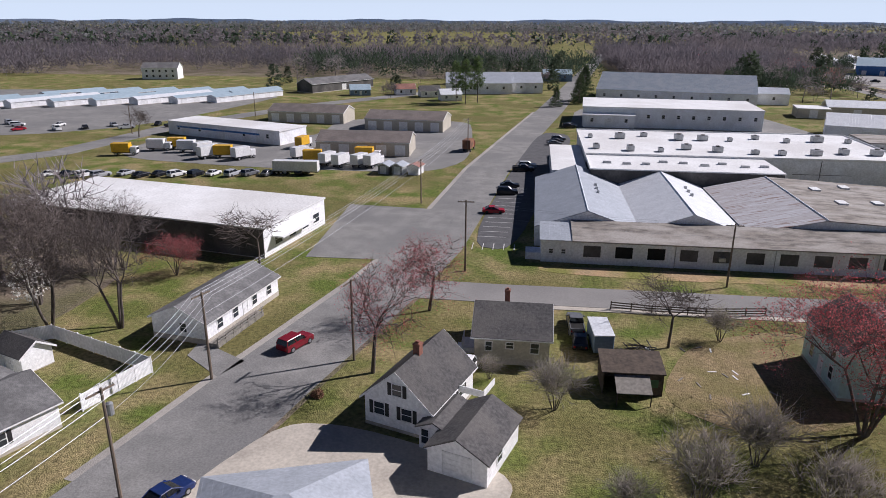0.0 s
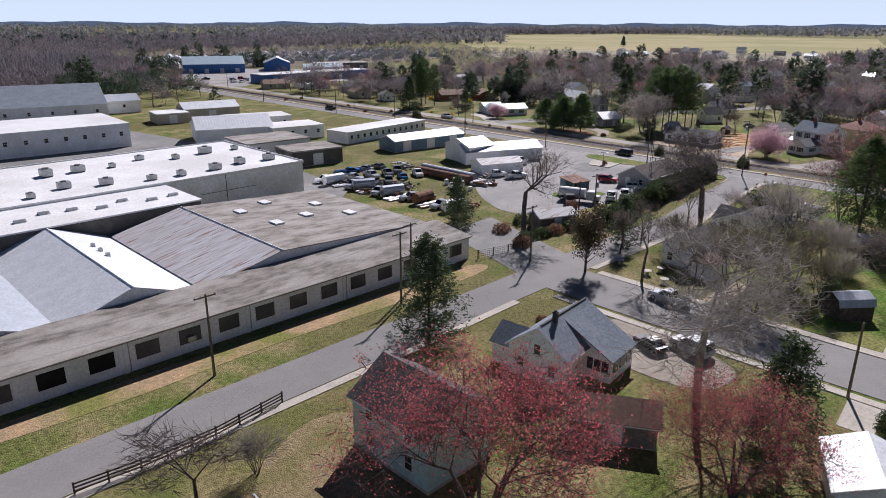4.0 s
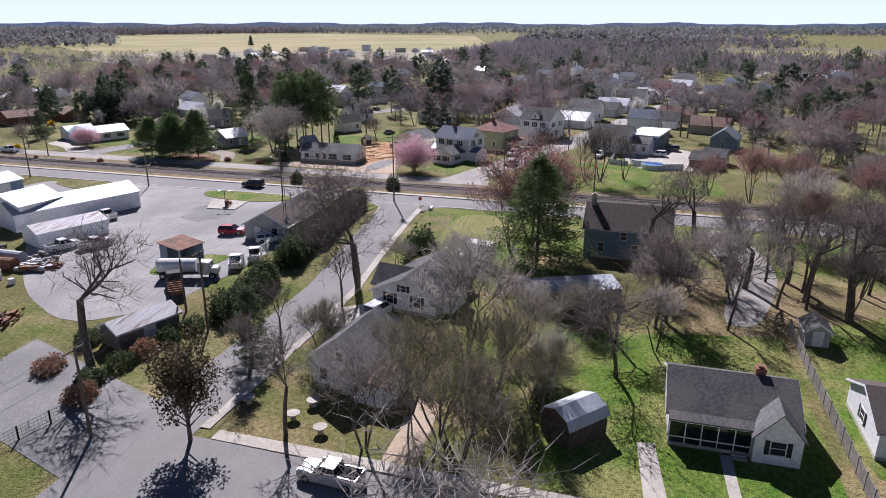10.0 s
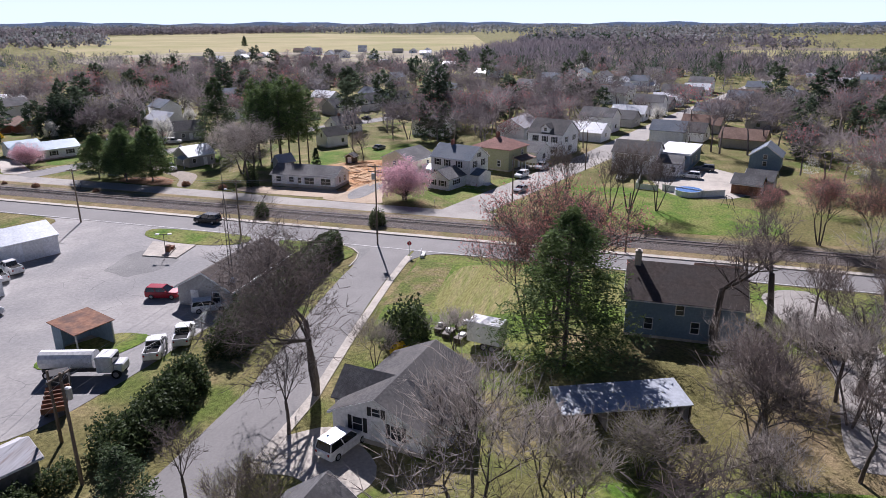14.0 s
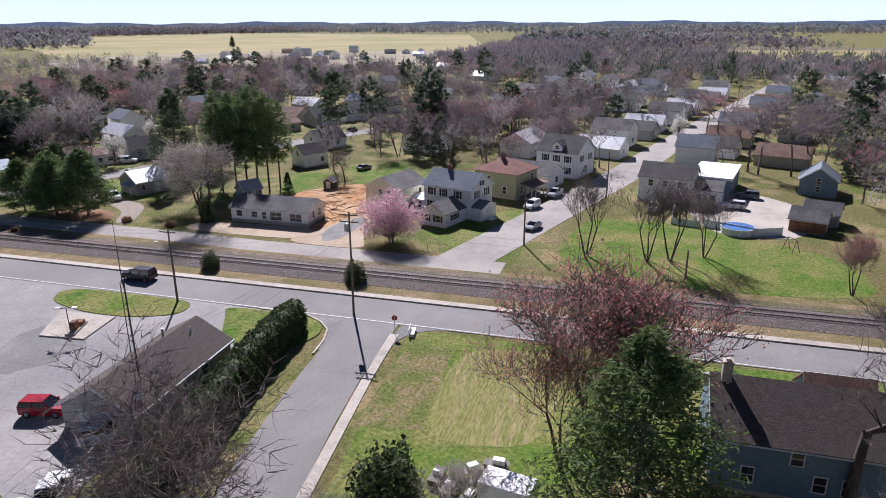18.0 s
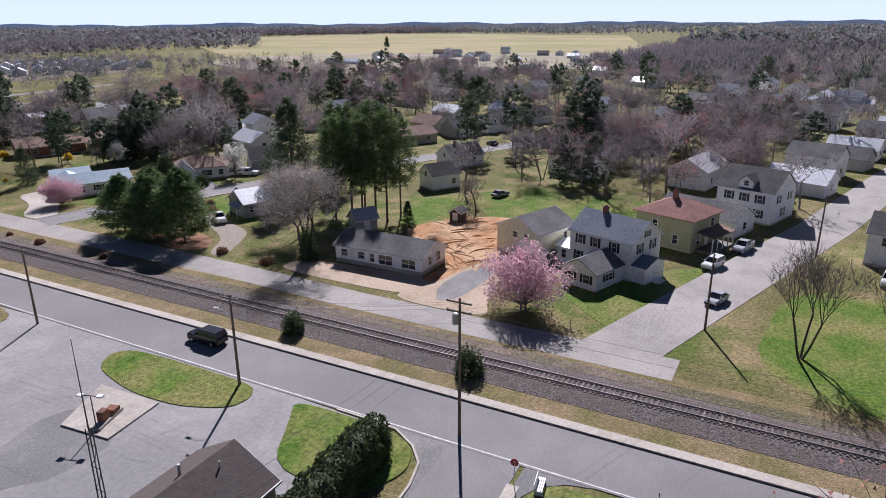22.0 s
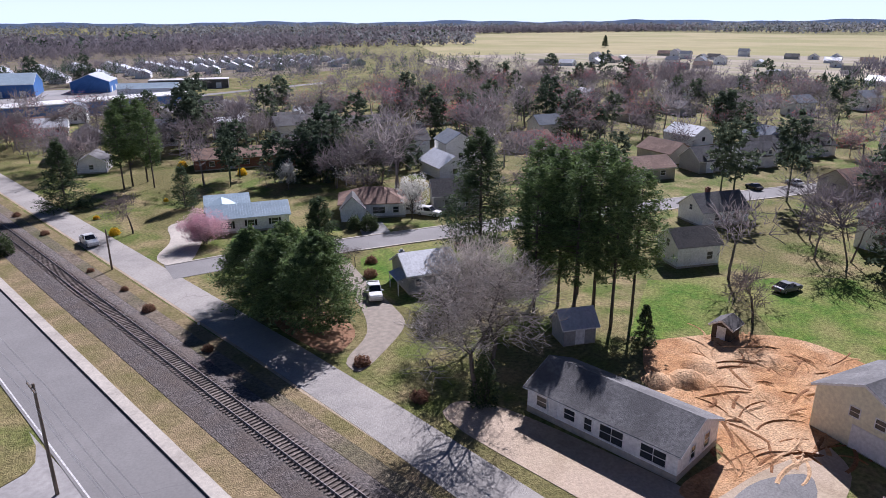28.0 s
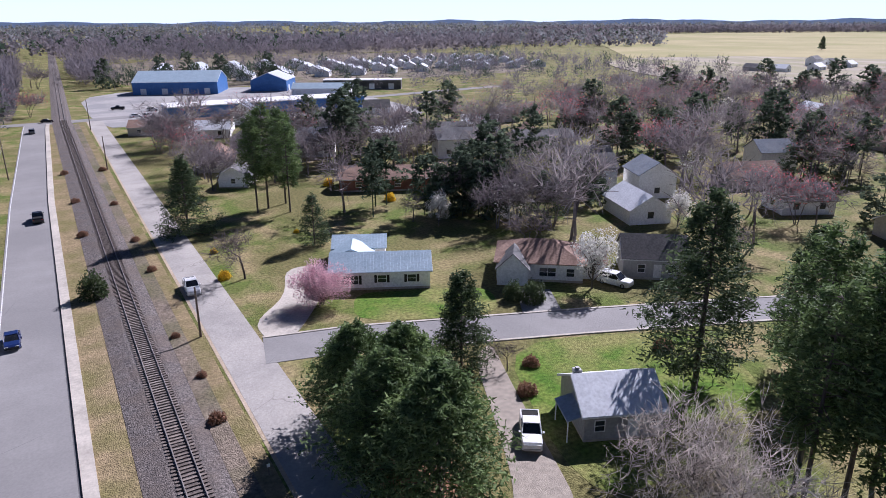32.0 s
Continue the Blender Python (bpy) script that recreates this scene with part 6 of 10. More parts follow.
for x, y, w, r in ((-88, 345, "bluesiding", "metalblue"), (-66, 352, "siding", "shinglered"), (-52, 344, "siding", "shingle"), (-40, 330, "siding", "metalwhite")):
    house(x, y, 20, 10, 8, 3.2, 2.2, w, r, "small far cottage with a gable roof", [("s", -2.5, 1.9, 1, 1.2), ("s", 2.5, 1.9, 1, 1.2)], [("s", 0, 0.95, 2.0)], group="far cottages")


# ---- houses near the start ----
def cape_west():
    h = house(-9.9, 59.3, 71.5, 9.6, 7.2, 3.3, 3.2, "siding", "shingle", "white-sided storey-and-a-half house with dark shingle roof and black shutters",
              [("w", -2.0, 2.1, 1.1, 1.3), ("w", 1.0, 2.1, 1.1, 1.3), ("w", 0.0, 4.5, 1.0, 1.2), ("s", -2.6, 2.0, 1.2, 1.3), ("s", 1.8, 2.0, 1.2, 1.3)], [], stack=(-0.6, 0.0, 5.6, 7.6, 0.7, M["brick"]), shutters=True)
    wing(h, -4.9, -8.0, 0, 7.6, 5.6, 2.5, 1.5, "siding", "shingle", [("s", -1.0, 1.5, 1.1, 1.2)], [("w", 0.0, 2.6, 2.1)])
    wing(h, -3.6, -4.5, 0, 5.0, 3.0, 2.4, 0.7, "siding", "shingle", [("w", -0.9, 1.4, 0.7, 1.5), ("w", 0.9, 1.4, 0.7, 1.5)], [("w", 0.0, 0.9, 2.0)])
    boxes("balustrade", [(0.5, 3.4, -6.6, -6.5, 2.6, 3.3), (0.5, 0.6, -6.6, -4.0, 2.6, 3.3)], M["trim"], h)


cape_west()
h = house(-1.2, 74.2, 0, 8.5, 9.2, 3.4, 2.3, "tansiding", "shingle", "tan-sided cottage with dark brown shingle roof on a concrete base", [("s", -2.6, 2.2, 0.7, 1.1), ("s", -0.2, 2.4, 0.8, 0.7), ("s", 2.6, 2.2, 0.9, 1.2), ("e", 0, 2.2, 1.0, 1.2)], [("w", 0, 0.95, 2.0)], base=0.8, stack=(-0.8, 1.0, 4.6, 7.0, 0.6, M["brick"]))
boxes("porch_steps", [(-5.9, -4.27, -2.4, 0.4, -0.2, 0.7), (-6.5, -5.9, -1.8, -0.4, -0.2, 0.35), (-5.9, -5.8, -2.4, 0.4, 0.7, 1.6)], M["trim"], h)
h = house(-40.0, 78.2, 80, 16.4, 7.8, 2.9, 1.7, "siding", "shinglegrey", "white-sided ranch house with weathered grey roof and a long wooden ramp", [("s", -5.5, 1.8, 1.1, 1.2), ("s", -2.2, 1.8, 1.1, 1.2), ("s", 2.2, 1.8, 1.1, 1.2), ("s", 5.8, 1.8, 1.1, 1.2), ("w", 0.6, 1.9, 0.9, 1.1)], [("s", 0, 0.95, 2.05)], base=0.7)
boxes("ramp", [(-8.6, 1.5, -5.6, -4.3, -0.2, 0.55)] , M["board"], h, "grey wooden access ramp")
boxes("ramp_rail", [(-8.6, 1.5, -5.65, -5.55, 1.2, 1.35), (-8.6, 1.5, -5.65, -5.55, 0.8, 0.9)] + [(-8.6 + k * 1.6, -8.5 + k * 1.6, -5.66, -5.54, -0.2, 1.4) for k in range(7)], M["board"], h)
h = house(-50.6, 46.6, 66, 14, 9, 2.8, 1.9, "siding", "shinglegrey", "white ranch house with grey shingle roof", [("s", 1.0, 1.6, 2.2, 1.2), ("s", -4.0, 1.6, 1.2, 1.2)], [], shutters=True)
wing(h, 4.6, 5.8, 90, 9, 6.5, 2.6, 1.5, "siding", "shinglegrey")
house(-56.0, 62.2, -20, 5, 3.6, 2.3, 1.2, "siding", "shingle", "small white garden shed with dark roof", [], [("s", 0, 1.2, 1.9)], base=0.1, name="garden_shed", category="shed")
fence_run([(-60.5, 66.2), (-57.1, 68.5), (-40.7, 62.3), (-43.4, 54.0)], "tall white vinyl privacy fence round a garden", 1.9, 2.4)
house(-16.6, 38.4, 18, 12, 11, 2.9, 2.3, "siding", "metalgrey", "house with a pale grey hip roof", [], [], kind="hip", over=0.6)
house(58.4, 40.6, 24, 7.4, 6.4, 2.6, 1.3, "siding", "metalwhite", "white garage with a pale metal roof", [("w", 0, 1.6, 0.9, 1.0)], [("s", 0, 2.6, 2.1)], base=0.1, name="garage", category="garage")
# lean-to sheds and clutter behind the tan cottage
sh = empty("tumbledown_shed", 11.6, 66.6, 0, 2, "dark tumbledown open shed of old boards", "shed")
mesh_ob("roof", [(-3.3, -2.0, 2.5), (3.3, -2.0, 2.5), (3.3, 2.2, 3.1), (-3.3, 2.2, 3.1), (-3.3, -2.0, 2.62), (3.3, -2.0, 2.62), (3.3, 2.2, 3.22), (-3.3, 2.2, 3.22)], BOXF, M["darkwood"], sh)
boxes("wall", [(-3.1, 3.1, 1.95, 2.05, -0.1, 3.0), (-3.1, -3.0, -1.9, 2.0, -0.1, 2.6), (3.0, 3.1, -1.9, 2.0, -0.1, 2.6), (0.9, 3.1, -1.9, -1.8, -0.1, 2.4)], M["darkwood"], sh)
mesh_ob("awning", [(-2.0, -4.2, 1.4), (1.6, -4.2, 1.4), (1.6, -1.9, 2.3), (-2.0, -1.9, 2.3), (-2.0, -4.2, 1.46), (1.6, -4.2, 1.46), (1.6, -1.9, 2.36), (-2.0, -1.9, 2.36)], BOXF, M["board"], sh)
singles("post", [(-1.95, -1.85, -4.15, -4.05, -0.1, 1.4), (1.45, 1.55, -4.15, -4.05, -0.1, 1.4)], M["darkwood"], sh)
mesh_ob("window", boxv(1.4, 2.6, -1.93, -1.9, 1.0, 1.9), BOXF, M["tarp"], sh)
br = empty("brush_pile", 11.9, 71.4, 0, 0, "heap of dark cut branches", "brush pile")
rb = random.Random(2)
tubes("branches", [((rb.uniform(-3.3, 3.3), rb.uniform(-1.8, 1.8), rb.uniform(-0.1, 0.6)), (rb.uniform(-3.3, 3.3), rb.uniform(-1.8, 1.8), rb.uniform(0.3, 1.5)), 0.06, 0.02) for _ in range(170)], M["darkwood"], br, n=3)
tr = empty("camper_shell", 9.2, 75.4, 0, 95, "pale box trailer with a white roof", "trailer")
bevelled("box", -2.6, 2.6, -1.15, 1.15, 0.5, 2.7, M["bluesiding"], tr, 0.08)
box("roof", -2.65, 2.65, -1.2, 1.2, 2.7, 2.82, M["metalwhite"], tr)
for s in (-1, 1):
    wheel(tr, 0.2, s * 1.0, 0.34)
fence_run([(11.7, 87.0), (17, 86.4), (24, 86.4), (31.9, 87.6)], "weathered three-rail wooden fence", 1.15, 2.6, M["darkwood"], "rail")

# ---- houses east of the mill ----
h = house(57.6, 71.4, 0, 12.2, 8.6, 4.4, 3.2, "siding", "shingleblue", "white-sided house with a big blue-grey shingle roof", [("w", 0.0, 4.6, 0.9, 1.4), ("w", -2.4, 2.2, 0.9, 1.4), ("w", 2.2, 2.2, 0.9, 1.4), ("n", 2, 2.2, 1.0, 1.4)], [("n", 0, 0.95, 2.05)], stack=(-2.7, -0.4, 6.4, 8.8, 0.55, M["darkwall"]))
h.matrix_basis = pose(59.2, 72.4, 0, 0, 0, 6) @ Matrix.Scale(0.85, 4)
box("ridge_vent", -5.6, 6.2, -0.14, 0.14, 7.68, 7.8, M["shingle"], h)
mesh_ob("dormer_wall", [(-0.6, -7.6, -0.2), (-0.6, -7.6, 3.1), (-0.6, -1.2, 6.6), (-0.6, -1.2, -0.2), (6.0, -7.6, -0.2), (6.0, -7.6, 3.1), (6.0, -1.2, 6.6), (6.0, -1.2, -0.2)], [(0, 3, 2, 1), (4, 5, 6, 7), (0, 1, 5, 4), (1, 2, 6, 5)], M["siding"], h)
mesh_ob("dormer_roof", [(-0.9, -8.0, 3.02), (6.4, -8.0, 3.02), (6.4, -0.3, 7.22), (-0.9, -0.3, 7.22), (-0.9, -8.0, 3.2), (6.4, -8.0, 3.2), (6.4, -0.3, 7.44), (-0.9, -0.3, 7.44)], BOXF, M["shingleblue"], h)
for k in range(3):
    box("porch_window", -0.68, -0.58, -7.3 + k * 1.1, -6.4 + k * 1.1, 1.3, 2.9, M["glass"], h)
    box("porch_window", 0.2 + k * 1.9, 1.6 + k * 1.9, -7.68, -7.58, 1.2, 2.8, M["glass"], h)
wing(h, -2.4, 5.4, 90, 4.6, 5.2, 3.2, 1.9, "siding", "shingleblue", [("w", 0, 1.8, 0.9, 1.3)])
h = house(36.6, 71.4, 90, 10, 8.0, 5.4, 2.6, "aqua", "shingle", "pale aqua two-storey house with dark roof", [("n", -2.6, 2.0, 0.9, 1.4), ("n", 2.6, 2.0, 0.9, 1.4), ("n", -2.6, 4.5, 0.9, 1.3), ("n", 2.6, 4.5, 0.9, 1.3), ("e", 0, 4.4, 0.9, 1.3), ("w", 0, 4.4, 0.9, 1.3)], [("n", 0, 0.95, 2.05)])
house(51.6, 60.8, -58, 8, 4.4, 2.6, 1.3, "board", "shinglebrown", "brown board shed with a low gable roof", [], [("s", 0, 1.6, 2.0)], base=0.1, name="shed", category="shed")
h = house(104.5, 39.6, 90, 11.0, 9.4, 3.0, 2.2, "siding", "shingle", "white cottage with dark shingle roof, screened porch and front gable", [("n", 3.4, 1.8, 1.3, 1.3)], [], base=0.5, shutters=True, stack=(-2.6, -0.6, 4.4, 5.9, 0.9, M["brick"]))
wing(h, -3.6, 5.1, 90, 2.6, 3.9, 2.8, 2.3, "siding", "shinglegrey", [("e", 0, 1.7, 1.2, 1.3)], shutters=True)
singles("porch_post", [(-1.6 + k * 1.4, -1.5 + k * 1.4, 5.6, 5.7, 0.2, 2.7) for k in range(6)] + [(-1.6, 5.5, 5.6, 5.7, 0.9, 1.0), (-1.6, 5.5, 5.6, 5.7, 2.5, 2.75)], M["trim"], h)
box("porch_screen", -1.6, 5.5, 5.62, 5.64, 0.3, 2.6, M["carglass"], h)
box("porch_floor", -1.6, 5.5, 4.72, 5.75, -0.2, 0.35, M["concrete"], h)
mesh_ob("porch_roof", [(-1.7, 4.6, 3.02), (5.6, 4.6, 3.02), (5.6, 5.95, 2.72), (-1.7, 5.95, 2.72), (-1.7, 4.6, 3.14), (5.6, 4.6, 3.14), (5.6, 5.95, 2.84), (-1.7, 5.95, 2.84)], BOXF, M["shingle"], h)
singles("step", [(-1.3, 0.0, 5.76, 6.2, -0.2, 0.3), (-1.3, 0.0, 6.2, 6.6, -0.2, 0.15)], M["concrete"], h)
house(106.2, 20.6, 90, 13.6, 9.6, 2.9, 1.9, "siding", "shinglebark", "low white ranch house with dark brown roof", [("n", 3.4, 1.7, 2.0, 1.3), ("n", -1.5, 1.7, 1.3, 1.3), ("e", 0, 1.7, 1.2, 1.2)], [], shutters=True, base=0.4)
g = empty("garden_barn", 98.2, 53.6, 0, -40, "small barn with silvery gambrel metal roof", "shed")
prof = [(-1.9, 0.0), (-1.9, 1.9), (-1.5, 2.8), (0, 3.4), (1.5, 2.8), (1.9, 1.9), (1.9, 0.0)]
mesh_ob("wall", [(-2.4, y, z) for y, z in prof] + [(2.4, y, z) for y, z in prof], [tuple(range(6, -1, -1)), tuple(range(7, 14)), (0, 1, 8, 7), (5, 6, 13, 12)], M["darkwood"], g)
rp = [(y * 1.06, z + 0.06) for y, z in prof[1:6]]
mesh_ob("roof", [(-2.6, y, z) for y, z in rp] + [(2.6, y, z) for y, z in rp] + [(-2.6, y, z + 0.08) for y, z in rp] + [(2.6, y, z + 0.08) for y, z in rp], [(i, i + 1, i + 6, i + 5) for i in range(4)] + [(10 + i, 15 + i, 16 + i, 11 + i) for i in range(4)] + [(0, 5, 15, 10), (4, 14, 19, 9)] + [(i, 10 + i, 11 + i, i + 1) for i in range(4)] + [(5 + i, 6 + i, 16 + i, 15 + i) for i in range(4)], M["metalgrey"], g)
h = house(126.2, 77.4, -8, 12.6, 9.4, 2.7, 2.2, "siding", "shingle", "white bungalow with grey shingle roof and cross gables", [("w", -2, 1.9, 1.0, 1.4), ("w", 2, 1.9, 1.0, 1.4), ("s", -3, 1.9, 1.1, 1.3), ("s", 2, 1.9, 1.1, 1.3), ("w", 0, 3.5, 0.8, 0.8)], [("w", 0, 0.95, 2.0)], base=0.5, shutters=True)
wing(h, -1.5, -3.6, 90, 5, 5.0, 2.7, 2.0, "siding", "shinglegrey", [("w", 0, 3.0, 0.8, 0.9)])
wing(h, -1.5, 3.4, 90, 5, 5.0, 2.7, 2.0, "siding", "shinglegrey", [("e", 0, 1.9, 1.2, 1.3)])
h = house(103.4, 77.6, -6, 8.4, 6.8, 3.6, 2.5, "siding", "shinglegrey", "white two-storey house half hidden by bare trees", [("w", -2, 1.6, 0.9, 1.3), ("w", 2, 1.6, 0.9, 1.3), ("w", 0, 3.9, 0.8, 1.1)], [("n", 0, 0.95, 2.0)])
wing(h, -3.2, -4.6, 90, 3.6, 5.0, 2.6, 1.0, "siding", "shinglebrown")
h = house(155.6, 50.6, 90, 13.6, 10.5, 5.0, 3.0, "bluesiding", "shinglebark", "blue-grey house with dark brown roof in deep shade", [("n", -3.5, 1.9, 0.9, 1.4), ("n", 0.5, 4.0, 0.9, 1.2), ("n", 4, 1.9, 0.9, 1.4), ("n", -1.4, 1.9, 0.9, 1.4)], [], stack=(5.8, 0.4, 6.8, 9.6, 0.8, M["tansiding"]))
wing(h, -4.4, -4.6, 0, 5.4, 6.0, 4.4, 2.4, "bluesiding", "shinglebrown")
sh = empty("open_metal_shed", 130.8, 57.2, 0, -66, "low open shed with a pale metal roof and clutter", "shed")
mesh_ob("roof", [(-6.5, -2.2, 2.2), (6.5, -2.2, 2.2), (6.5, 2.2, 2.7), (-6.5, 2.2, 2.7), (-6.5, -2.2, 2.3), (6.5, -2.2, 2.3), (6.5, 2.2, 2.8), (-6.5, 2.2, 2.8)], BOXF, M["metalgrey"], sh)
boxes("wall", [(-6.3, 6.3, 2.0, 2.1, -0.1, 2.6), (-6.4, -6.3, -2, 2.1, -0.1, 2.3), (6.3, 6.4, -2, 2.1, -0.1, 2.3), (-2, -1.9, -2, 2, -0.1, 2.3)], M["metalrust"], sh)
singles("post", [(-6.3 + k * 2.5, -6.15 + k * 2.5, -2.1, -1.95, -0.1, 2.2) for k in range(6)], M["darkwood"], sh)
h = house(151.3, 112.4, 0.5, 16.0, 8.4, 2.8, 2.3, "greysiding", "shinglebark", "grey roadside office with dark brown roof and white-framed doors", [("w", 1.8, 1.7, 1.0, 1.3), ("n", -5, 1.7, 1.2, 1.2), ("n", 2, 1.7, 1.2, 1.2), ("s", 3, 1.7, 1.2, 1.2)], [("w", -1.6, 1.0, 2.1)], base=0.2)
tubes("roof_pipe", [((3.4, 0.9, 4.3), (3.4, 0.9, 5.7), 0.14, 0.14)], M["steel"], h)
tubes("vent_pipe", [((5.6, -1.0, 4.2), (5.6, -1.0, 5.2), 0.07, 0.07)], M["trim"], h)
tubes("satellite_dish", [((-6.2, -3.4, 3.6), (-6.35, -3.5, 3.75), 0.3, 0.42)], M["trim"], h, n=12)
box("gutter", -8.4, 8.4, -4.62, -4.5, 2.62, 2.76, M["trim"], h)
mast = empty("radio_mast", 146.5, 110.0, 0, 0, "slim steel lattice radio mast with a whip aerial", "mast")
for a in (0, 2.1, 4.2):
    tubes("leg", [((0.3 * math.cos(a), 0.3 * math.sin(a), 0), (0.2 * math.cos(a), 0.2 * math.sin(a), 14.6), 0.05, 0.04)], M["darkwall"], mast, n=5)
tagged(tubes("lacing", [((0.27 * math.cos(k * 2.1), 0.27 * math.sin(k * 2.1), k * 0.55), (0.27 * math.cos(k * 2.1 + 2.1), 0.27 * math.sin(k * 2.1 + 2.1), k * 0.55 + 0.55), 0.025, 0.025) for k in range(26)], M["darkwall"], mast, n=4), kind="stuff")
tubes("whip", [((0, 0, 14.3), (0, 0, 20.5), 0.05, 0.02)], M["darkwall"], mast, n=5)
sh = empty("fuel_shack", 129.2, 119.4, 0, -14, "open shack with a rusty flat roof", "shed")
mesh_ob("roof", [(-2.6, -2.6, 3.0), (2.6, -2.6, 3.0), (2.6, 2.6, 3.5), (-2.6, 2.6, 3.5), (-2.6, -2.6, 3.1), (2.6, -2.6, 3.1), (2.6, 2.6, 3.6), (-2.6, 2.6, 3.6)], BOXF, M["rust"], sh)
boxes("wall", [(-2.3, 2.3, 2.2, 2.3, -0.1, 3.4), (2.2, 2.3, -2.3, 2.3, -0.1, 3.1), (-2.3, -2.2, 0.5, 2.3, -0.1, 3.1)], M["bluesiding"], sh)
singles("post", [(-2.35, -2.2, -2.4, -2.25, -0.1, 3.0), (2.2, 2.35, -2.4, -2.25, -0.1, 3.0)], M["steel"], sh)

# ---- across the railway ----
house(214.4, 132.2, 90, 16.2, 7.8, 2.9, 1.75, "siding", "shinglegrey", "long pale ranch house under renovation with grey shingle roof", [("n", 6.3, 1.8, 1.2, 1.1), ("n", 3.0, 1.8, 1.2, 1.1), ("n", -1.6, 1.7, 2.4, 1.5), ("n", 0.9, 1.7, 0.8, 1.3), ("n", -5.8, 1.7, 2.4, 1.4), ("w", 1.5, 1.8, 1.0, 1.4), ("w", -1.2, 1.8, 0.8, 1.3)], [("n", 5.0, 0.9, 2.0)], base=0.7)
h = house(230.9, 113.2, -19, 9.4, 9.2, 4.7, 2.1, "cream", "shinglegrey", "cream two-storey garage with grey roof", [("w", 1.8, 3.7, 0.9, 0.9), ("w", -0.6, 3.7, 0.9, 0.9), ("s", 2, 3.4, 0.8, 1.0)], [("w", 1.6, 4.2, 2.3), ("s", -3, 0.9, 2.0)], base=0.1, name="garage", category="garage")
boxes("stair", [(-4 + k * 0.45, -3.55 + k * 0.45, -5.9, -4.7, -0.1, 0.25 + k * 0.28) for k in range(6)], M["board"], h)
h = house(228.6, 99.2, 71, 11.2, 8.2, 6.0, 2.6, "siding", "shingleblue", "white two-storey farmhouse with slate-blue roof and black shutters", [("n", 3.6, 4.8, 0.8, 1.4), ("n", 0.8, 4.8, 0.8, 1.4), ("n", -2.6, 4.8, 0.8, 1.4), ("n", 3.8, 2.0, 0.8, 1.5), ("w", -1.8, 4.8, 0.8, 1.4), ("w", 1.8, 4.8, 0.8, 1.4), ("w", 0, 6.8, 0.6, 0.9)], [], stack=(2.0, 0.0, 8.0, 9.6, 0.7, M["brick"]), shutters=True)
wing(h, -1.4, 7.4, 90, 7.6, 6.2, 2.7, 1.7, "siding", "shinglegrey", [("e", -1.4, 1.6, 1.1, 1.2), ("e", 1.4, 1.6, 1.1, 1.2), ("n", 0.6, 1.6, 1.8, 1.0)], shutters=True)
wing(h, -6.6, 1.0, 0, 2.6, 5.4, 2.7, 0.9, "siding", "shingleblue", [], [("w", 0, 0.95, 2.0)])
wing(h, 6.8, 1.6, 0, 3.0, 4.6, 2.6, 0.7, "siding", "metalwhite", [("n", 0, 1.5, 0.8, 1.3)])
boxes("porch_steps", [(-8.6, -7.9, -0.4, 1.8, -0.1, 0.3), (-9.2, -8.6, -0.4, 1.8, -0.1, 0.15)], M["trim"], h)
h = house(247.0, 92.8, 71, 10.6, 9.6, 5.6, 2.6, "greensiding", "shinglered", "sage green two-storey house with a red-brown hip roof and porch", [("w", -2.4, 1.9, 1.0, 1.4), ("n", -2.4, 1.9, 0.9, 1.5), ("n", 1.6, 3.9, 0.9, 1.4), ("w", 2.2, 4.2, 1.0, 1.3)], [("w", 0.6, 0.95, 2.05)], kind="hip", stack=(0.6, 0.4, 7.4, 9.2, 0.7, M["brick"]), over=0.6)
mesh_ob("porch_roof", [(-8.4, -4.8, 2.7), (-5.3, -4.8, 3.3), (-5.3, 3.0, 3.3), (-8.4, 3.0, 2.7), (-8.4, -4.8, 2.84), (-5.3, -4.8, 3.44), (-5.3, 3.0, 3.44), (-8.4, 3.0, 2.84)], BOXF, M["shinglebrown"], h)
singles("porch_post", [(-8.3, -8.15, -4.7 + k * 1.9, -4.55 + k * 1.9, 0, 2.7) for k in range(5)], M["trim"], h)
box("porch_floor", -8.4, -5.3, -4.8, 3.0, -0.2, 0.4, M["board"], h)
house(258.5, 89.5, 71, 15, 8, 3.2, 2.2, "siding", "shinglegrey", "low white side-street house with a grey gable roof", [("w", 0, 1.8, 1.2, 1.3), ("n", 2, 1.8, 1.2, 1.3)], [], base=0.3)
h = house(271.0, 82.0, 71, 11, 10.5, 6.4, 3.4, "siding", "shingle", "large white two-storey house with dark roof and dormer", [("n", -3, 4.8, 0.9, 1.5), ("n", 0, 4.8, 0.9, 1.5), ("n", 3, 4.8, 0.9, 1.5), ("n", -3, 2, 0.9, 1.5), ("n", 3, 2, 0.9, 1.5), ("w", -2.5, 4.8, 0.9, 1.4), ("w", 2.5, 4.8, 0.9, 1.4), ("w", 0, 2, 1.0, 1.5)], [("n", 0, 0.95, 2.05)], shutters=True)
wing(h, 0, 3.4, 90, 3.4, 2.6, 8.0, 1.0, "siding", "shingle", [("e", 0, 7.5, 0.9, 0.9)], name="dormer")
house(296.0, 96.5, -12, 15, 9.5, 4.4, 2.6, "siding", "metalrust", "white barn-like building with a pale weathered roof", [("s", -4, 2, 0.9, 1.2), ("s", 4, 2, 0.9, 1.2)], [], base=0.2, name="barn", category="barn")
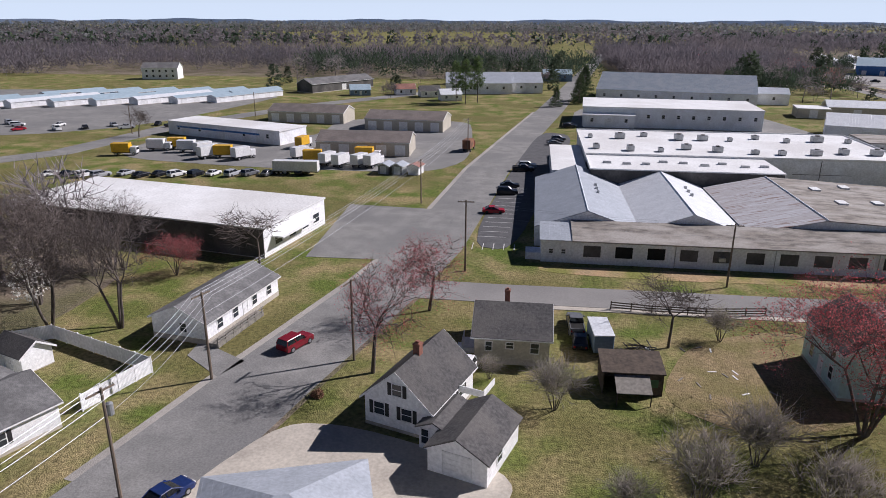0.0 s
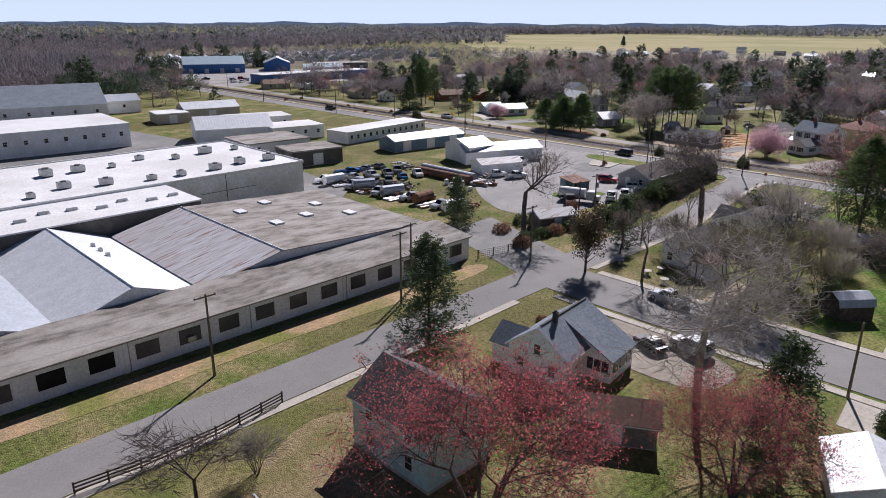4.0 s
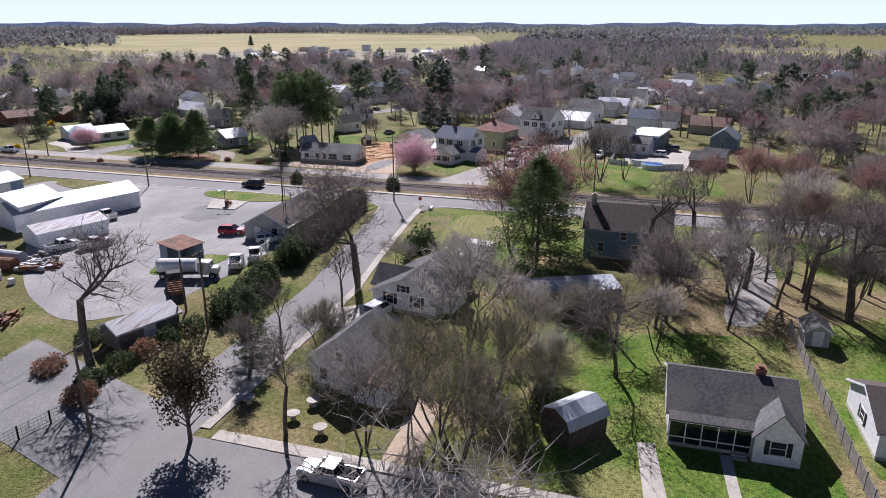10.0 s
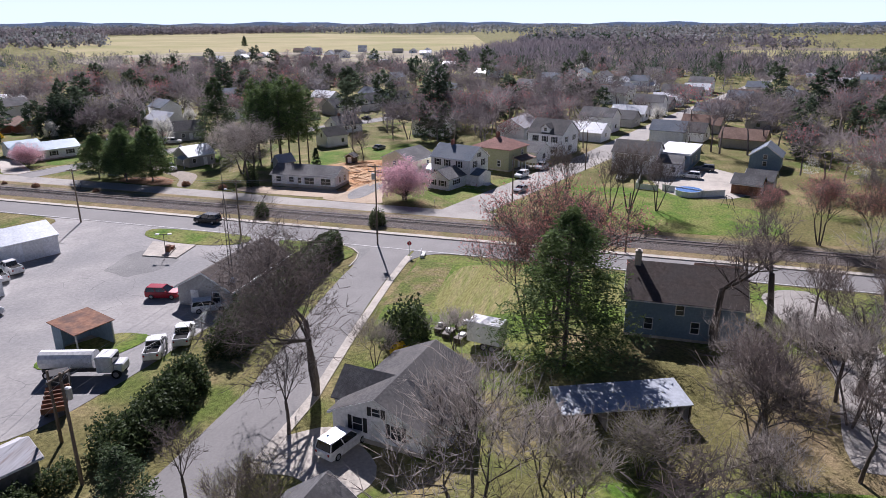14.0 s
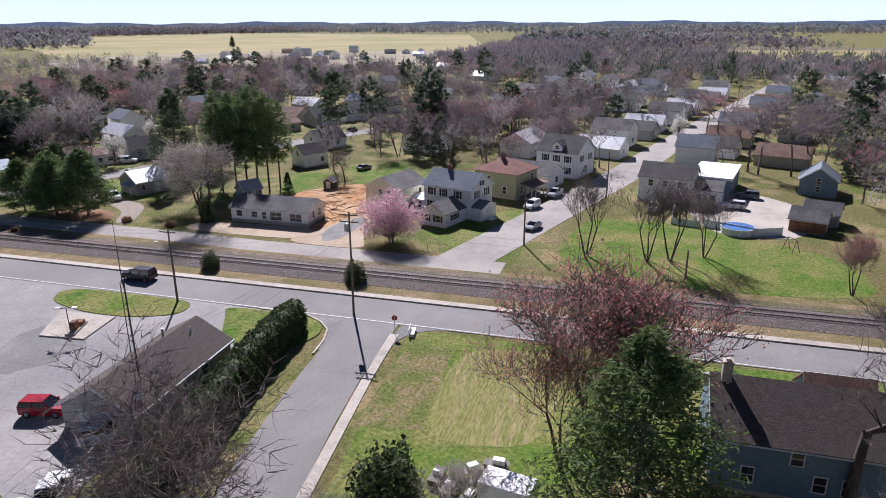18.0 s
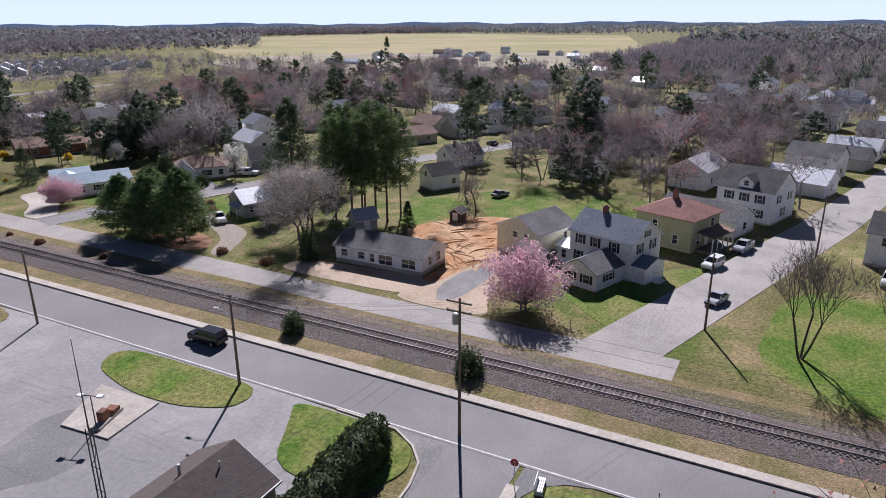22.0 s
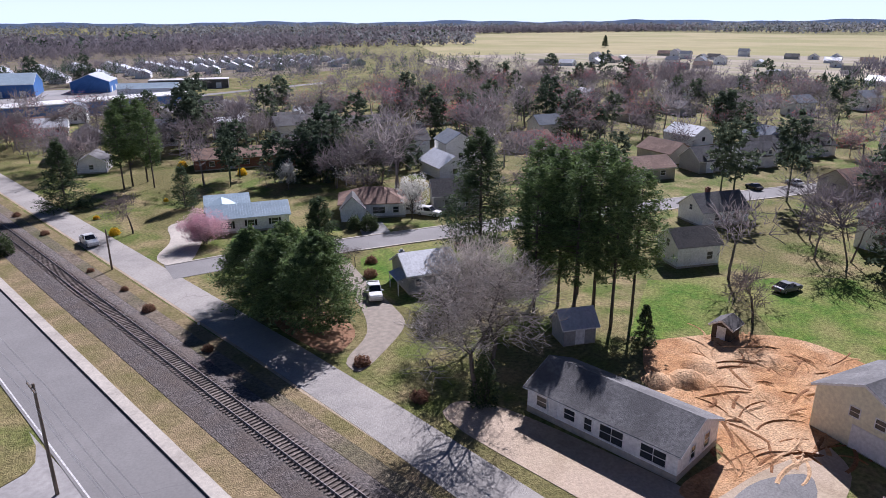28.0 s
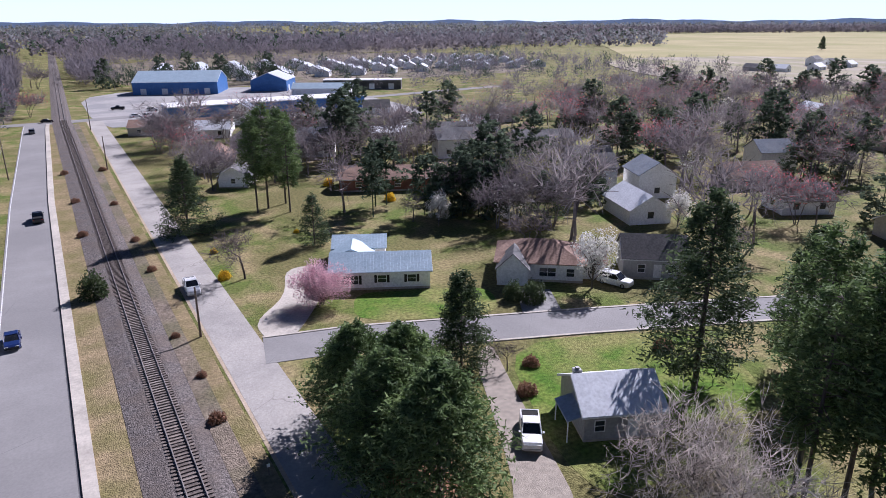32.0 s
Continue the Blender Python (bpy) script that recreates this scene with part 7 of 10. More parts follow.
h = house(251.5, 57.6, 79, 11, 9.4, 5.4, 2.4, "siding", "shingle", "white two-storey house with a dark shingle roof", [("n", -3, 4.2, 0.9, 1.3), ("n", 0, 4.2, 0.9, 1.3), ("n", 3, 4.2, 0.9, 1.3), ("w", 2, 4.2, 0.9, 1.3), ("w", -2, 4.2, 0.9, 1.3), ("w", 2, 1.9, 0.9, 1.3)], [("n", 0, 0.95, 2.0)])
wing(h, -8.2, -1.0, 0, 6.0, 7.6, 3.2, 1.4, "siding", "shinglegrey", [("n", -1.4, 1.7, 0.9, 1.2), ("n", 1.4, 1.7, 0.9, 1.2)])
house(262.5, 47.0, -13, 17, 8.5, 4.2, 0.5, "bluesiding", "membrane", "blue-grey house with a pale flat roof", [("w", -2, 2.4, 1.0, 1.2), ("w", 2, 2.4, 1.0, 1.2), ("s", -4, 2, 1, 1.2), ("s", 2, 2, 1, 1.2)], [], kind="flat")
h = house(266.0, 24.6, -14, 9, 7.5, 3.6, 2.7, "bluesiding", "shingleblue", "steep blue-grey gabled garage with white-trimmed windows", [("w", 0, 3.4, 0.9, 1.1), ("w", 0, 1.6, 0.9, 1.1)], [("s", 1.5, 2.6, 2.2)], base=0.1, name="garage", category="garage")
for x, y, m1, m2, lb in ((233.6, 33.0, "rust", "shinglegrey", "red-brown shed with grey roof"), (239.5, 29.6, "greysiding", "shinglegrey", "grey garden shed with white garage door")):
    house(x, y, 71, 6, 5.6, 2.5, 1.7, m1, m2, lb, [], [("w", 0, 2.2, 2.0)], base=0.1, name="garden_shed", category="shed")
pl = empty("pool_deck", 228.0, 46.0, 0, -12, "white panel fence round a raised pool", "pool")
tubes("wall", [((0, 0, -0.1), (0, 0, 1.25), 3.0, 3.0)], M["vinyl"], pl, n=20)
tubes("water", [((0, 0, 1.0), (0, 0, 1.27), 2.85, 2.85)], M["bluepaint"], pl, n=20)
fence_run([(230.5, 51.5), (226.4, 43.0), (228.4, 38.4)], "tall white vinyl panel fence round a garden", 1.5, 2.2)
fence_run([(241, 56.5), (231, 57.5), (229.6, 52.5)], "tall white vinyl panel fence round a garden", 1.3, 2.2)

h = house(227.7, 173.7, -23, 7.8, 7.6, 3.0, 2.1, "greysiding", "metalwhite", "small grey cottage with a shiny ribbed metal roof", [("s", -2.4, 1.7, 0.9, 1.1), ("s", 2.9, 1.7, 0.7, 1.0), ("w", 0.8, 1.7, 0.8, 1.2)], [("s", 0.9, 0.95, 2.0)], base=0.25, stack=(-3.4, 0.6, 2.6, 5.4, 0.7, M["greysiding"]))
mesh_ob("porch_roof", [(-5.6, -3.8, 2.3), (-3.9, -3.8, 2.8), (-3.9, 0.4, 2.8), (-5.6, 0.4, 2.3), (-5.6, -3.8, 2.4), (-3.9, -3.8, 2.9), (-3.9, 0.4, 2.9), (-5.6, 0.4, 2.4)], BOXF, M["metalgrey"], h)
singles("porch_post", [(-5.5, -5.4, -3.7, -3.6, 0, 2.3), (-5.5, -5.4, 0.2, 0.3, 0, 2.3)], M["trim"], h)
h = house(224.2, 219.6, -26, 14.6, 7.4, 2.9, 1.7, "siding", "metalblue", "white ranch house with pale blue ribbed metal roof", [("s", -4.6, 1.6, 2.6, 1.3), ("s", 0.2, 1.7, 1.2, 1.1), ("s", 4.6, 1.7, 1.2, 1.1)], [("s", -6.6, 0.95, 2.0)], base=0.35, shutters=True)
wing(h, -4.6, 5.6, 90, 5.0, 6.5, 2.7, 1.4, "siding", "metalblue")
wing(h, -3.6, 10.2, 0, 8.4, 6.4, 3.0, 1.2, "siding", "metalblue")
h = house(247.6, 210.6, -38, 13, 9.5, 2.9, 2.5, "siding", "shinglebrown", "white bungalow with tan-brown roof and front gable", [("s", 1.2, 1.6, 2.4, 1.3), ("s", 4.6, 1.6, 1.1, 1.2)], [], kind="hip", base=0.35, over=0.5)
wing(h, -4.0, -4.6, 90, 4.6, 4.6, 2.7, 2.3, "siding", "shinglegrey", [], [("w", 0, 2.8, 2.1)])
wing(h, 7.4, 0.4, 0, 5, 6.5, 2.6, 1.4, "siding", "shinglebrown", [("s", 0, 1.5, 1.4, 1.1)])
house(262.6, 201.6, -38, 9.5, 8, 3.4, 2.6, "greysiding", "shingle", "grey cottage with dark roof and white porch", [("s", -2, 1.8, 1, 1.2), ("s", 2.4, 1.8, 1, 1.2)], [("s", 0.4, 0.95, 2.0)])
house(227.6, 146.6, -30, 4.2, 3.6, 2.5, 1.6, "greysiding", "metalgrey", "small grey garden shed with metal roof", [], [("s", 0, 1.0, 1.9)], base=0.1, name="garden_shed", category="shed")
house(241.4, 133.4, 0, 2.6, 2.4, 1.9, 0.7, "darkwood", "shingle", "tiny dark wooden shed", [], [("w", 0, 0.9, 1.6)], base=0.05, name="garden_shed", category="shed")
h = house(264.6, 150.0, -30, 7.6, 6, 3.6, 2.2, "siding", "shingle", "white two-storey house with a steep dark roof", [("w", 0, 3.6, 0.9, 1.2), ("s", 2, 1.8, 1.0, 1.2)], [("s", -2, 0.95, 2.0)])
h = house(290.5, 157.6, -27, 10.5, 7.5, 3.0, 2.7, "siding", "shinglegrey", "white cottage with grey gable roof and chimney", [("s", -2, 1.8, 1, 1.2), ("s", 2, 1.8, 1, 1.2), ("w", 0, 3.2, 0.8, 1)], [], stack=(-1.5, 0.4, 5.0, 6.6, 0.7, M["brick"]))
house(316.0, 187.6, -27, 13, 9, 3.0, 2.2, "tansiding", "shinglebrown", "ranch house with a dark brown roof", [("s", -3, 1.7, 1.4, 1.2), ("s", 3, 1.7, 1.4, 1.2)], [])
for i, (x, y) in enumerate(((336, 180), (349, 174), (362, 176), (376, 168))):
    hh = house(x, y, -27, 11, 8.5, 3.2, 3.0, "greysiding" if i % 2 == 0 else "siding", "shinglegrey" if i < 2 else "shingle", "storey-and-a-half house with gabled dormers", [("s", -3, 1.8, 1, 1.2), ("s", 3, 1.8, 1, 1.2)], [("s", 0, 0.95, 2.0)], group="houses on the side street")
    wing(hh, -2.4, -2.6, 90, 3.4, 2.2, 4.6, 1.1, "siding", "shinglegrey", [("w", 0, 4.2, 0.9, 0.9)], name="dormer")
    wing(hh, 2.4, -2.6, 90, 3.4, 2.2, 4.6, 1.1, "siding", "shinglegrey", [("w", 0, 4.2, 0.9, 0.9)], name="dormer")
# north along the frontage road
for x, y, rz, L, W, h_, w, r in ((216, 389, -20, 15, 9, 3, "tansiding", "shinglebrown"), (234, 383, -20, 16, 9, 3, "siding", "shinglebrown"), (262, 364, -20, 15, 8, 3, "siding", "shinglegrey"), (250, 276, -24, 18, 10, 3, "brick", "shinglebrown"), (262, 268, 60, 12, 8, 2.8, "brick", "shinglebrown"), (300, 330, -24, 14, 9, 3, "siding", "shinglegrey"), (222, 296, 60, 9, 7, 3, "siding", "shinglegrey"), (318, 300, -24, 18, 9, 3, "tansiding", "shinglegrey"), (345, 292, -24, 16, 9, 3, "siding", "shinglebrown")):
    house(x, y, rz, L, W, h_, 2.0, w, r, "modest single-storey house with a gable roof", [("s", -L / 4, 1.7, 1.3, 1.2), ("s", L / 4, 1.7, 1.3, 1.2), ("w", 0, 1.7, 1.0, 1.1)], [("s", 0, 0.95, 2.0)], group="houses along the frontage road")
house(274, 320, -24, 11, 8, 5.6, 1.2, "siding", "metalwhite", "white two-storey house with a bright metal roof", [("s", -3, 1.8, 1, 1.2), ("s", 3, 1.8, 1, 1.2), ("s", -3, 4.4, 1, 1.2), ("s", 3, 4.4, 1, 1.2)], [("s", 0, 0.95, 2.0)])
b = shed_row(268, 427, 0, 84, 16, 5.0, 0.4, "bluepaint", "membrane", "long blue builders' store with a white flat roof", 0, 5, "store", "store", kind="flat")
shed_row(252, 536, -24, 44, 28, 6.5, 5, "bluepaint", "metalblue", "blue metal warehouse with pale blue gable roof", 0, 4, "warehouse", "warehouse")
shed_row(300, 524, 60, 24, 20, 6, 4, "bluepaint", "metalgrey", "blue metal warehouse with grey roof", 0, 2, "warehouse", "warehouse")
shed_row(312, 478, -30, 30, 12, 4, 2.4, "siding", "metalblue", "lumber shed with pale blue roof", 0, 4, "warehouse", "warehouse")
shed_row(345, 500, -30, 44, 10, 5, 0.4, "darkwall", "membrane", "open lumber rack shed with a white roof", 0, 4, "warehouse", "warehouse", kind="flat")
for x, y in ((160, 470), (150, 486)):
    house(x, y, 20, 11, 8, 3.2, 3, "siding", "shinglered", "white house with a red roof", [("s", -3, 1.7, 1, 1.2), ("s", 3, 1.7, 1, 1.2)], [], group="houses by the crossing")

# ---- trees near the walk ----
rk = random.Random(8)
THICKET = [(x, y, rk.uniform(0, 360), rk.uniform(0.9, 1.35)) for x, y in ((rk.uniform(116, 170), rk.uniform(-16, 48)) for _ in range(40)) if abs(y - 31 - (x - 128) * 0.06) > 4 and not (149 < x < 163 and 42 < y < 60) and not (x < 128 and 22 < y < 34)]
put(bare_tree(1, 15.0, "red-budded maple with a dense dark crown by the street", 0.62, bud="redbud", bud_n=3, bud_size=0.06, up=0.6), [(-16.4, 65.6, 0, 1.0)])
put(bare_tree(2, 12.0, "wide spreading maple with pale red buds", 1.2, bud="redbud", bud_n=4, bud_size=0.065, up=0.25, thick=1.2), [(-12.7, 83.3, 40, 1.0)])
put(bare_tree(3, 17.5, "big many-stemmed red maple in bud", 0.75, trunks=5, bud="redbud", bud_n=3, bud_size=0.085, up=0.55, thick=1.0), [(32.6, 60.2, 0, 1.0), (50.5, 48.5, 130, 0.72), (-53, 91, 70, 0.42)])
put(bare_tree(4, 18.0, "tall bare broadleaf tree with grey limbs", 0.6, trunks=3, up=0.7, thick=1.1), [(-50.8, 72.6, 0, 1.0), (-59.6, 71.4, 100, 0.95), (-66, 78, 200, 0.95), (-72, 88, 20, 0.85), (-80, 84, 60, 0.9), (-64, 92, 250, 0.8), (-88, 96, 10, 0.85), (-98, 90, 130, 0.9), (-74, 70, 310, 0.8), (-92, 76, 45, 0.9), (-84, 102, 45, 0.7), (-108, 100, 190, 0.8), (-78, 62, 80, 0.8)])
put(bare_tree(5, 9.8, "round-headed bare tree on a single trunk", 0.95, up=0.35, thick=1.15), [(17.4, 76.4, 0, 1.0), (-42.1, 97, 60, 1.12), (110.2, 50.2, 30, 1.3), (118.6, 50.6, 120, 1.1), (124.5, 46, 250, 1.25), (206.4, 231, 80, 0.95), (-128, 208, 0, 1.1), (248, 132.6, 60, 0.95), (224.4, 186.6, 10, 0.42)])
put(bare_tree(6, 7.0, "multi-stemmed bare shrub with fine pale twigs", 0.6, trunks=7, twig="paletwig", up=0.75, bud="budgreen", bud_n=0.5, bud_size=0.05, thick=0.8, depth=3, twigs=4, twig_len=1.3, twig_w=0.022), [(3.5, 60.8, 0, 1.0), (21, 54, 70, 1.1), (15, 48, 160, 1.15), (25, 47, 250, 1.1), (9, 46, 20, 0.7), (-3.4, 66, 20, 0.5), (108.4, 57.3, 100, 1.05), (116, 60, 200, 1.2), (122, 55, 330, 1.15), (24, 79, 0, 0.8)])
put(bare_tree(7, 21.5, "huge pale-barked sycamore with spreading bare limbs", 1.05, bark="palebark", twig="bufftwig", up=0.3, first=0.27, thick=1.25, depth=5, twigs=1, twig_w=0.022, twig_len=1.3), [(62.8, 57.6, 0, 1.0)])
put(bare_tree(8, 19.0, "tall old bare tree with thick dark ascending limbs", 0.7, trunks=1, up=0.55, first=0.26, thick=1.7, depth=4, twigs=3, twig_len=1.1, twig_w=0.022), [(96.4, 107.6, 120, 0.95), (149.6, 47.0, 60, 0.9), (158.6, 39.6, 200, 0.86), (142.2, 33.4, 300, 0.74), (139.2, 25.8, 20, 0.86), (134, 21.6, 150, 1.0), (146.4, 27, 260, 0.7)])
put(bare_tree(15, 21.5, "great old bare street tree with wide forked dark limbs", 0.8, trunks=2, up=0.6, first=0.3, thick=1.7, depth=5, twigs=1, twig_len=1.1, twig_w=0.022), [(126.8, 87.7, 20, 1.0)])
put(bare_tree(9, 11.3, "thin leaning bare tree with a slender grey trunk", 0.5, up=0.8, first=0.36, depth=4, twigs=2, twig_len=1.0), [(119.4, 87, 0, 1.0), (98.6, 88.6, 90, 0.8), (108, 90, 10, 0.8), (90.4, 79.7, 140, 1.2), (136, 30, 40, 1.1), (140, 36, 130, 1.1), (133, 22, 210, 1.1), (146, 30, 300, 1.2), (151, 35, 30, 1.15), (155, 27, 80, 1.2), (160, 34, 150, 1.0), (164, 25, 250, 1.1), (143, 18, 20, 1.2), (152, 14, 10, 1.3), (130, 14, 60, 1.2), (162, 16, 190, 1.2), (148, 8, 20, 1.2)] + THICKET[:14])
put(bare_tree(10, 12.5, "bare tree hazed with yellow-green buds", 0.36, trunks=3, bud="budgreen", bud_n=1, bud_size=0.06, up=0.7, depth=4, twigs=2, twig_len=1.0, twig_w=0.022), [(93.8, 65.6, 0, 1.0), (89.9, 62.6, 80, 0.92), (102.6, 62, 200, 0.85), (97, 69.5, 30, 0.9), (105.9, 83.4, 110, 0.6), (99, 57.4, 300, 0.7)])
put(bare_tree(11, 12.0, "many-stemmed bare thicket tree with pale brown twigs", 0.45, trunks=3, up=0.75, thick=0.9, twig="paletwig", depth=4, twigs=2, twig_len=1.0, twig_w=0.022), [(90.2, 71.6, 0, 1.1), (111, 67.4, 120, 1.5), (118.5, 63, 40, 0.8), (140.6, 76.6, 60, 0.55), (134, 84, 10, 0.6), (118, 46, 90, 0.85), (130, 45, 210, 0.9), (138, 46, 280, 0.85), (143, 40, 40, 0.9)] + THICKET[14:])
put(bare_tree(14, 15.0, "tall upright many-stemmed bare tree by the railway lawn", 0.34, trunks=3, up=0.95, thick=1.0, depth=4, twigs=2, twig_len=1.0, twig_w=0.022, first=0.36), [(207.6, 71.8, 0, 1.0), (208.8, 58.4, 80, 1.05), (207.6, 62, 190, 0.9), (212, 53, 20, 0.8)])
put(bare_tree(12, 17.0, "large bare tree with a dense mass of pale twigs", 0.75, twig="bufftwig", up=0.5, thick=1.5, trunks=2, depth=5, twigs=1, twig_w=0.022, twig_len=1.1), [(208.3, 144.4, 0, 1.05), (219.6, 154.0, 90, 0.88)])
put(shrub(43, 1.5, 1.5, 5.5, "dark ivy climbing the trunk of a bare tree", "hedge", 1500, 0.12, "ivy", "ivy"), [(208.3, 144.4, 0, 1.0)])
put(bare_tree(13, 13.0, "mixed brown and red budded trees by the road", 0.42, trunks=3, bud="palered", bud_n=1, bud_size=0.085, up=0.9, depth=4, twigs=2, twig_len=1.0, twig_w=0.022), [(153.0, 66.6, 0, 1.6), (155.5, 63.6, 90, 1.4), (150, 69.5, 180, 1.2), (166, 20, 40, 0.9), (196, 26, 100, 1.1), (193.5, 18, 0, 1.0), (200, 34, 60, 0.8), (188, 6, 60, 1.0)])
put(pine(20, 13.6, 4.6, "dark dense pine beside the street", "needlesdark", 0.03, 110, 90, 0.28, 0.5, 0.08, belly=0.08), [(52.3, 87.0, 0, 1.0)])
put(clump_tree(21, 11.6, 3.5, "bronze-leaved evergreen with a rounded dense crown", "holly", 0.22, 46, 110, 0.16, squash=0.9), [(86.8, 87.6, 0, 1.0)])
put(pine(22, 10.5, 3.5, "dark juniper-like evergreen tree", "needlesdark", 0.02, 80, 60, 0.28, 0.55, 0.06, belly=0.08), [(89.2, 118, 0, 0.95), (58.2, 48, 90, 1.15), (102.6, 90.6, 60, 0.85), (221.5, 241.5, 0, 0.85), (93.5, 122, 0, 0.7)])
put(pine(23, 18.0, 8.6, "broad soft-needled white pine with ragged spreading boughs", "softpine", 0.12, 90, 170, 0.34, 0.68, 0.06, belly=0.06), [(140.2, 63.6, 0, 1.0)])
put(pine(24, 23.5, 7.2, "very tall dark pine with layered drooping boughs", "needlesdark", 0.12, 110, 95, 0.42, 0.6, 0.14, belly=0.15), [(239.6, 173.2, 0, 0.92), (252.6, 170, 120, 0.72)])
put(pine(25, 13.0, 6.6, "wide dark pine over the frontage road", "needles", 0.13, 84, 170, 0.36, 0.6, -0.02, belly=0.08), [(206.2, 170.4, 0, 1.0), (204.8, 176.8, 90, 0.9), (208.2, 180.2, 200, 0.92), (205.4, 185.4, 300, 0.82)])
put(pine(26, 21.5, 4.2, "tall loblolly pine with bare trunk and tufted top", "needles", 0.34, 56, 120, 0.36, 0.4, 0.02, trunk=0.011, belly=0.4), [(233.6, 145, 0, 1.0), (231, 149, 60, 0.95), (236.5, 149.6, 120, 1.05), (234.5, 154, 200, 1.0), (230.4, 155, 260, 0.92), (240, 154.6, 20, 0.98), (238, 144.6, 300, 0.9), (237.5, 159.6, 90, 1.0), (221.6, 270, 0, 0.98), (218.6, 267.4, 80, 0.9), (224.6, 264.6, 160, 0.85), (226, 272, 240, 0.92), (-31, 316, 20, 0.9), (-26, 322, 70, 0.95), (-36, 322, 150, 0.85)])
put(pine(33, 11.2, 3.7, "dense dark spruce tree beside the gravel drive", "needlesdark", 0.03, 90, 100, 0.3, 0.6, 0.1, belly=0.06), [(220.6, 190.4, 0, 1.0)])
put(pine(27, 14.4, 5.4, "dense dark fir with a broad base", "needlesdark", 0.02, 95, 80, 0.36, 0.72, 0.12, belly=0.05), [(203.2, 258.2, 0, 1.0), (24, 338, 0, 1.1), (21, 326, 50, 0.9), (10, 312, 20, 0.6), (270, 84, 0, 0.5)])
put(conifer(28, 5.0, 1.5, "small spruce at the edge of the dug soil", "needlesdark", 0.02, 1500, 0.2, 0.8, 0.2), [(232.4, 139.6, 0, 1.0), (276.6, 76.4, 0, 1.3)])
put(clump_tree(30, 8.0, 5.0, "round-crowned magnolia tree covered all over in pink blossom", "pink", 0.12, 74, 170, 0.15, trunks=3, squash=0.85), [(206.3, 105.6, 0, 1.1), (213.0, 215.4, 80, 0.75)])
put(clump_tree(31, 9.5, 3.3, "ornamental pear tree covered in white blossom", "whitebloom", 0.2, 36, 90, 0.16, squash=1.0), [(249.6, 200.6, 0, 1.0), (330, 52, 50, 0.9), (285, 216, 60, 0.8), (246, 240, 70, 0.75)])
put(pine(29, 4.4, 1.15, "narrow clipped dark cypress on a lawn", "needlesdark", 0.02, 60, 40, 0.16, 0.35, -0.1, belly=0.1), [(73.0, 34.7, 0, 1.0)])
put(shrub(40, 1.9, 1.7, 3.2, "tight rounded evergreen shrub", "hedge", 1600, 0.13), [(239.0, 201.0, 0, 0.95), (237.4, 203.4, 40, 0.8), (140.6, 82.3, 0, 1.7), (186.6, 104.4, 60, 0.95), (185.7, 234.7, 90, 1.15), (186.0, 128.7, 30, 0.85), (102, 56.6, 10, 1.0), (71.1, 42.0, 0, 0.7)])
put(shrub(41, 1.0, 1.0, 1.0, "russet rounded shrub in the verge", "russet", 700, 0.1), [(204.7, 160, 0, 1.0), (204.2, 149.6, 30, 1.0), (193.6, 193, 20, 0.9), (193.8, 176, 60, 0.7), (194.2, 203, 90, 0.6), (193.4, 215, 10, 0.6), (186.2, 268, 0, 1.0), (186.4, 296, 40, 1.0), (185.6, 330, 40, 1.0), (227.6, 186.4, 80, 1.0), (223.4, 181.6, 0, 1.1), (243.6, 181.4, 0, 1.2), (194.4, 242, 30, 0.8), (194.2, 260, 60, 0.8), (193.6, 290, 10, 0.8), (194.6, 330, 10, 1.0), (67, 81, 0, 0.8), (-21, 60, 0, 0.7)])
put(shrub(42, 1.1, 1.0, 1.3, "small forsythia bush in full bright yellow flower", "yellow", 1100, 0.1), [(137.6, 82.4, 0, 1.1), (203.6, 232.6, 40, 0.95), (246.6, 262.4, 80, 1.2), (240, 283, 20, 1.2), (221, 250, 0, 0.5), (205, 246, 0, 0.6)])
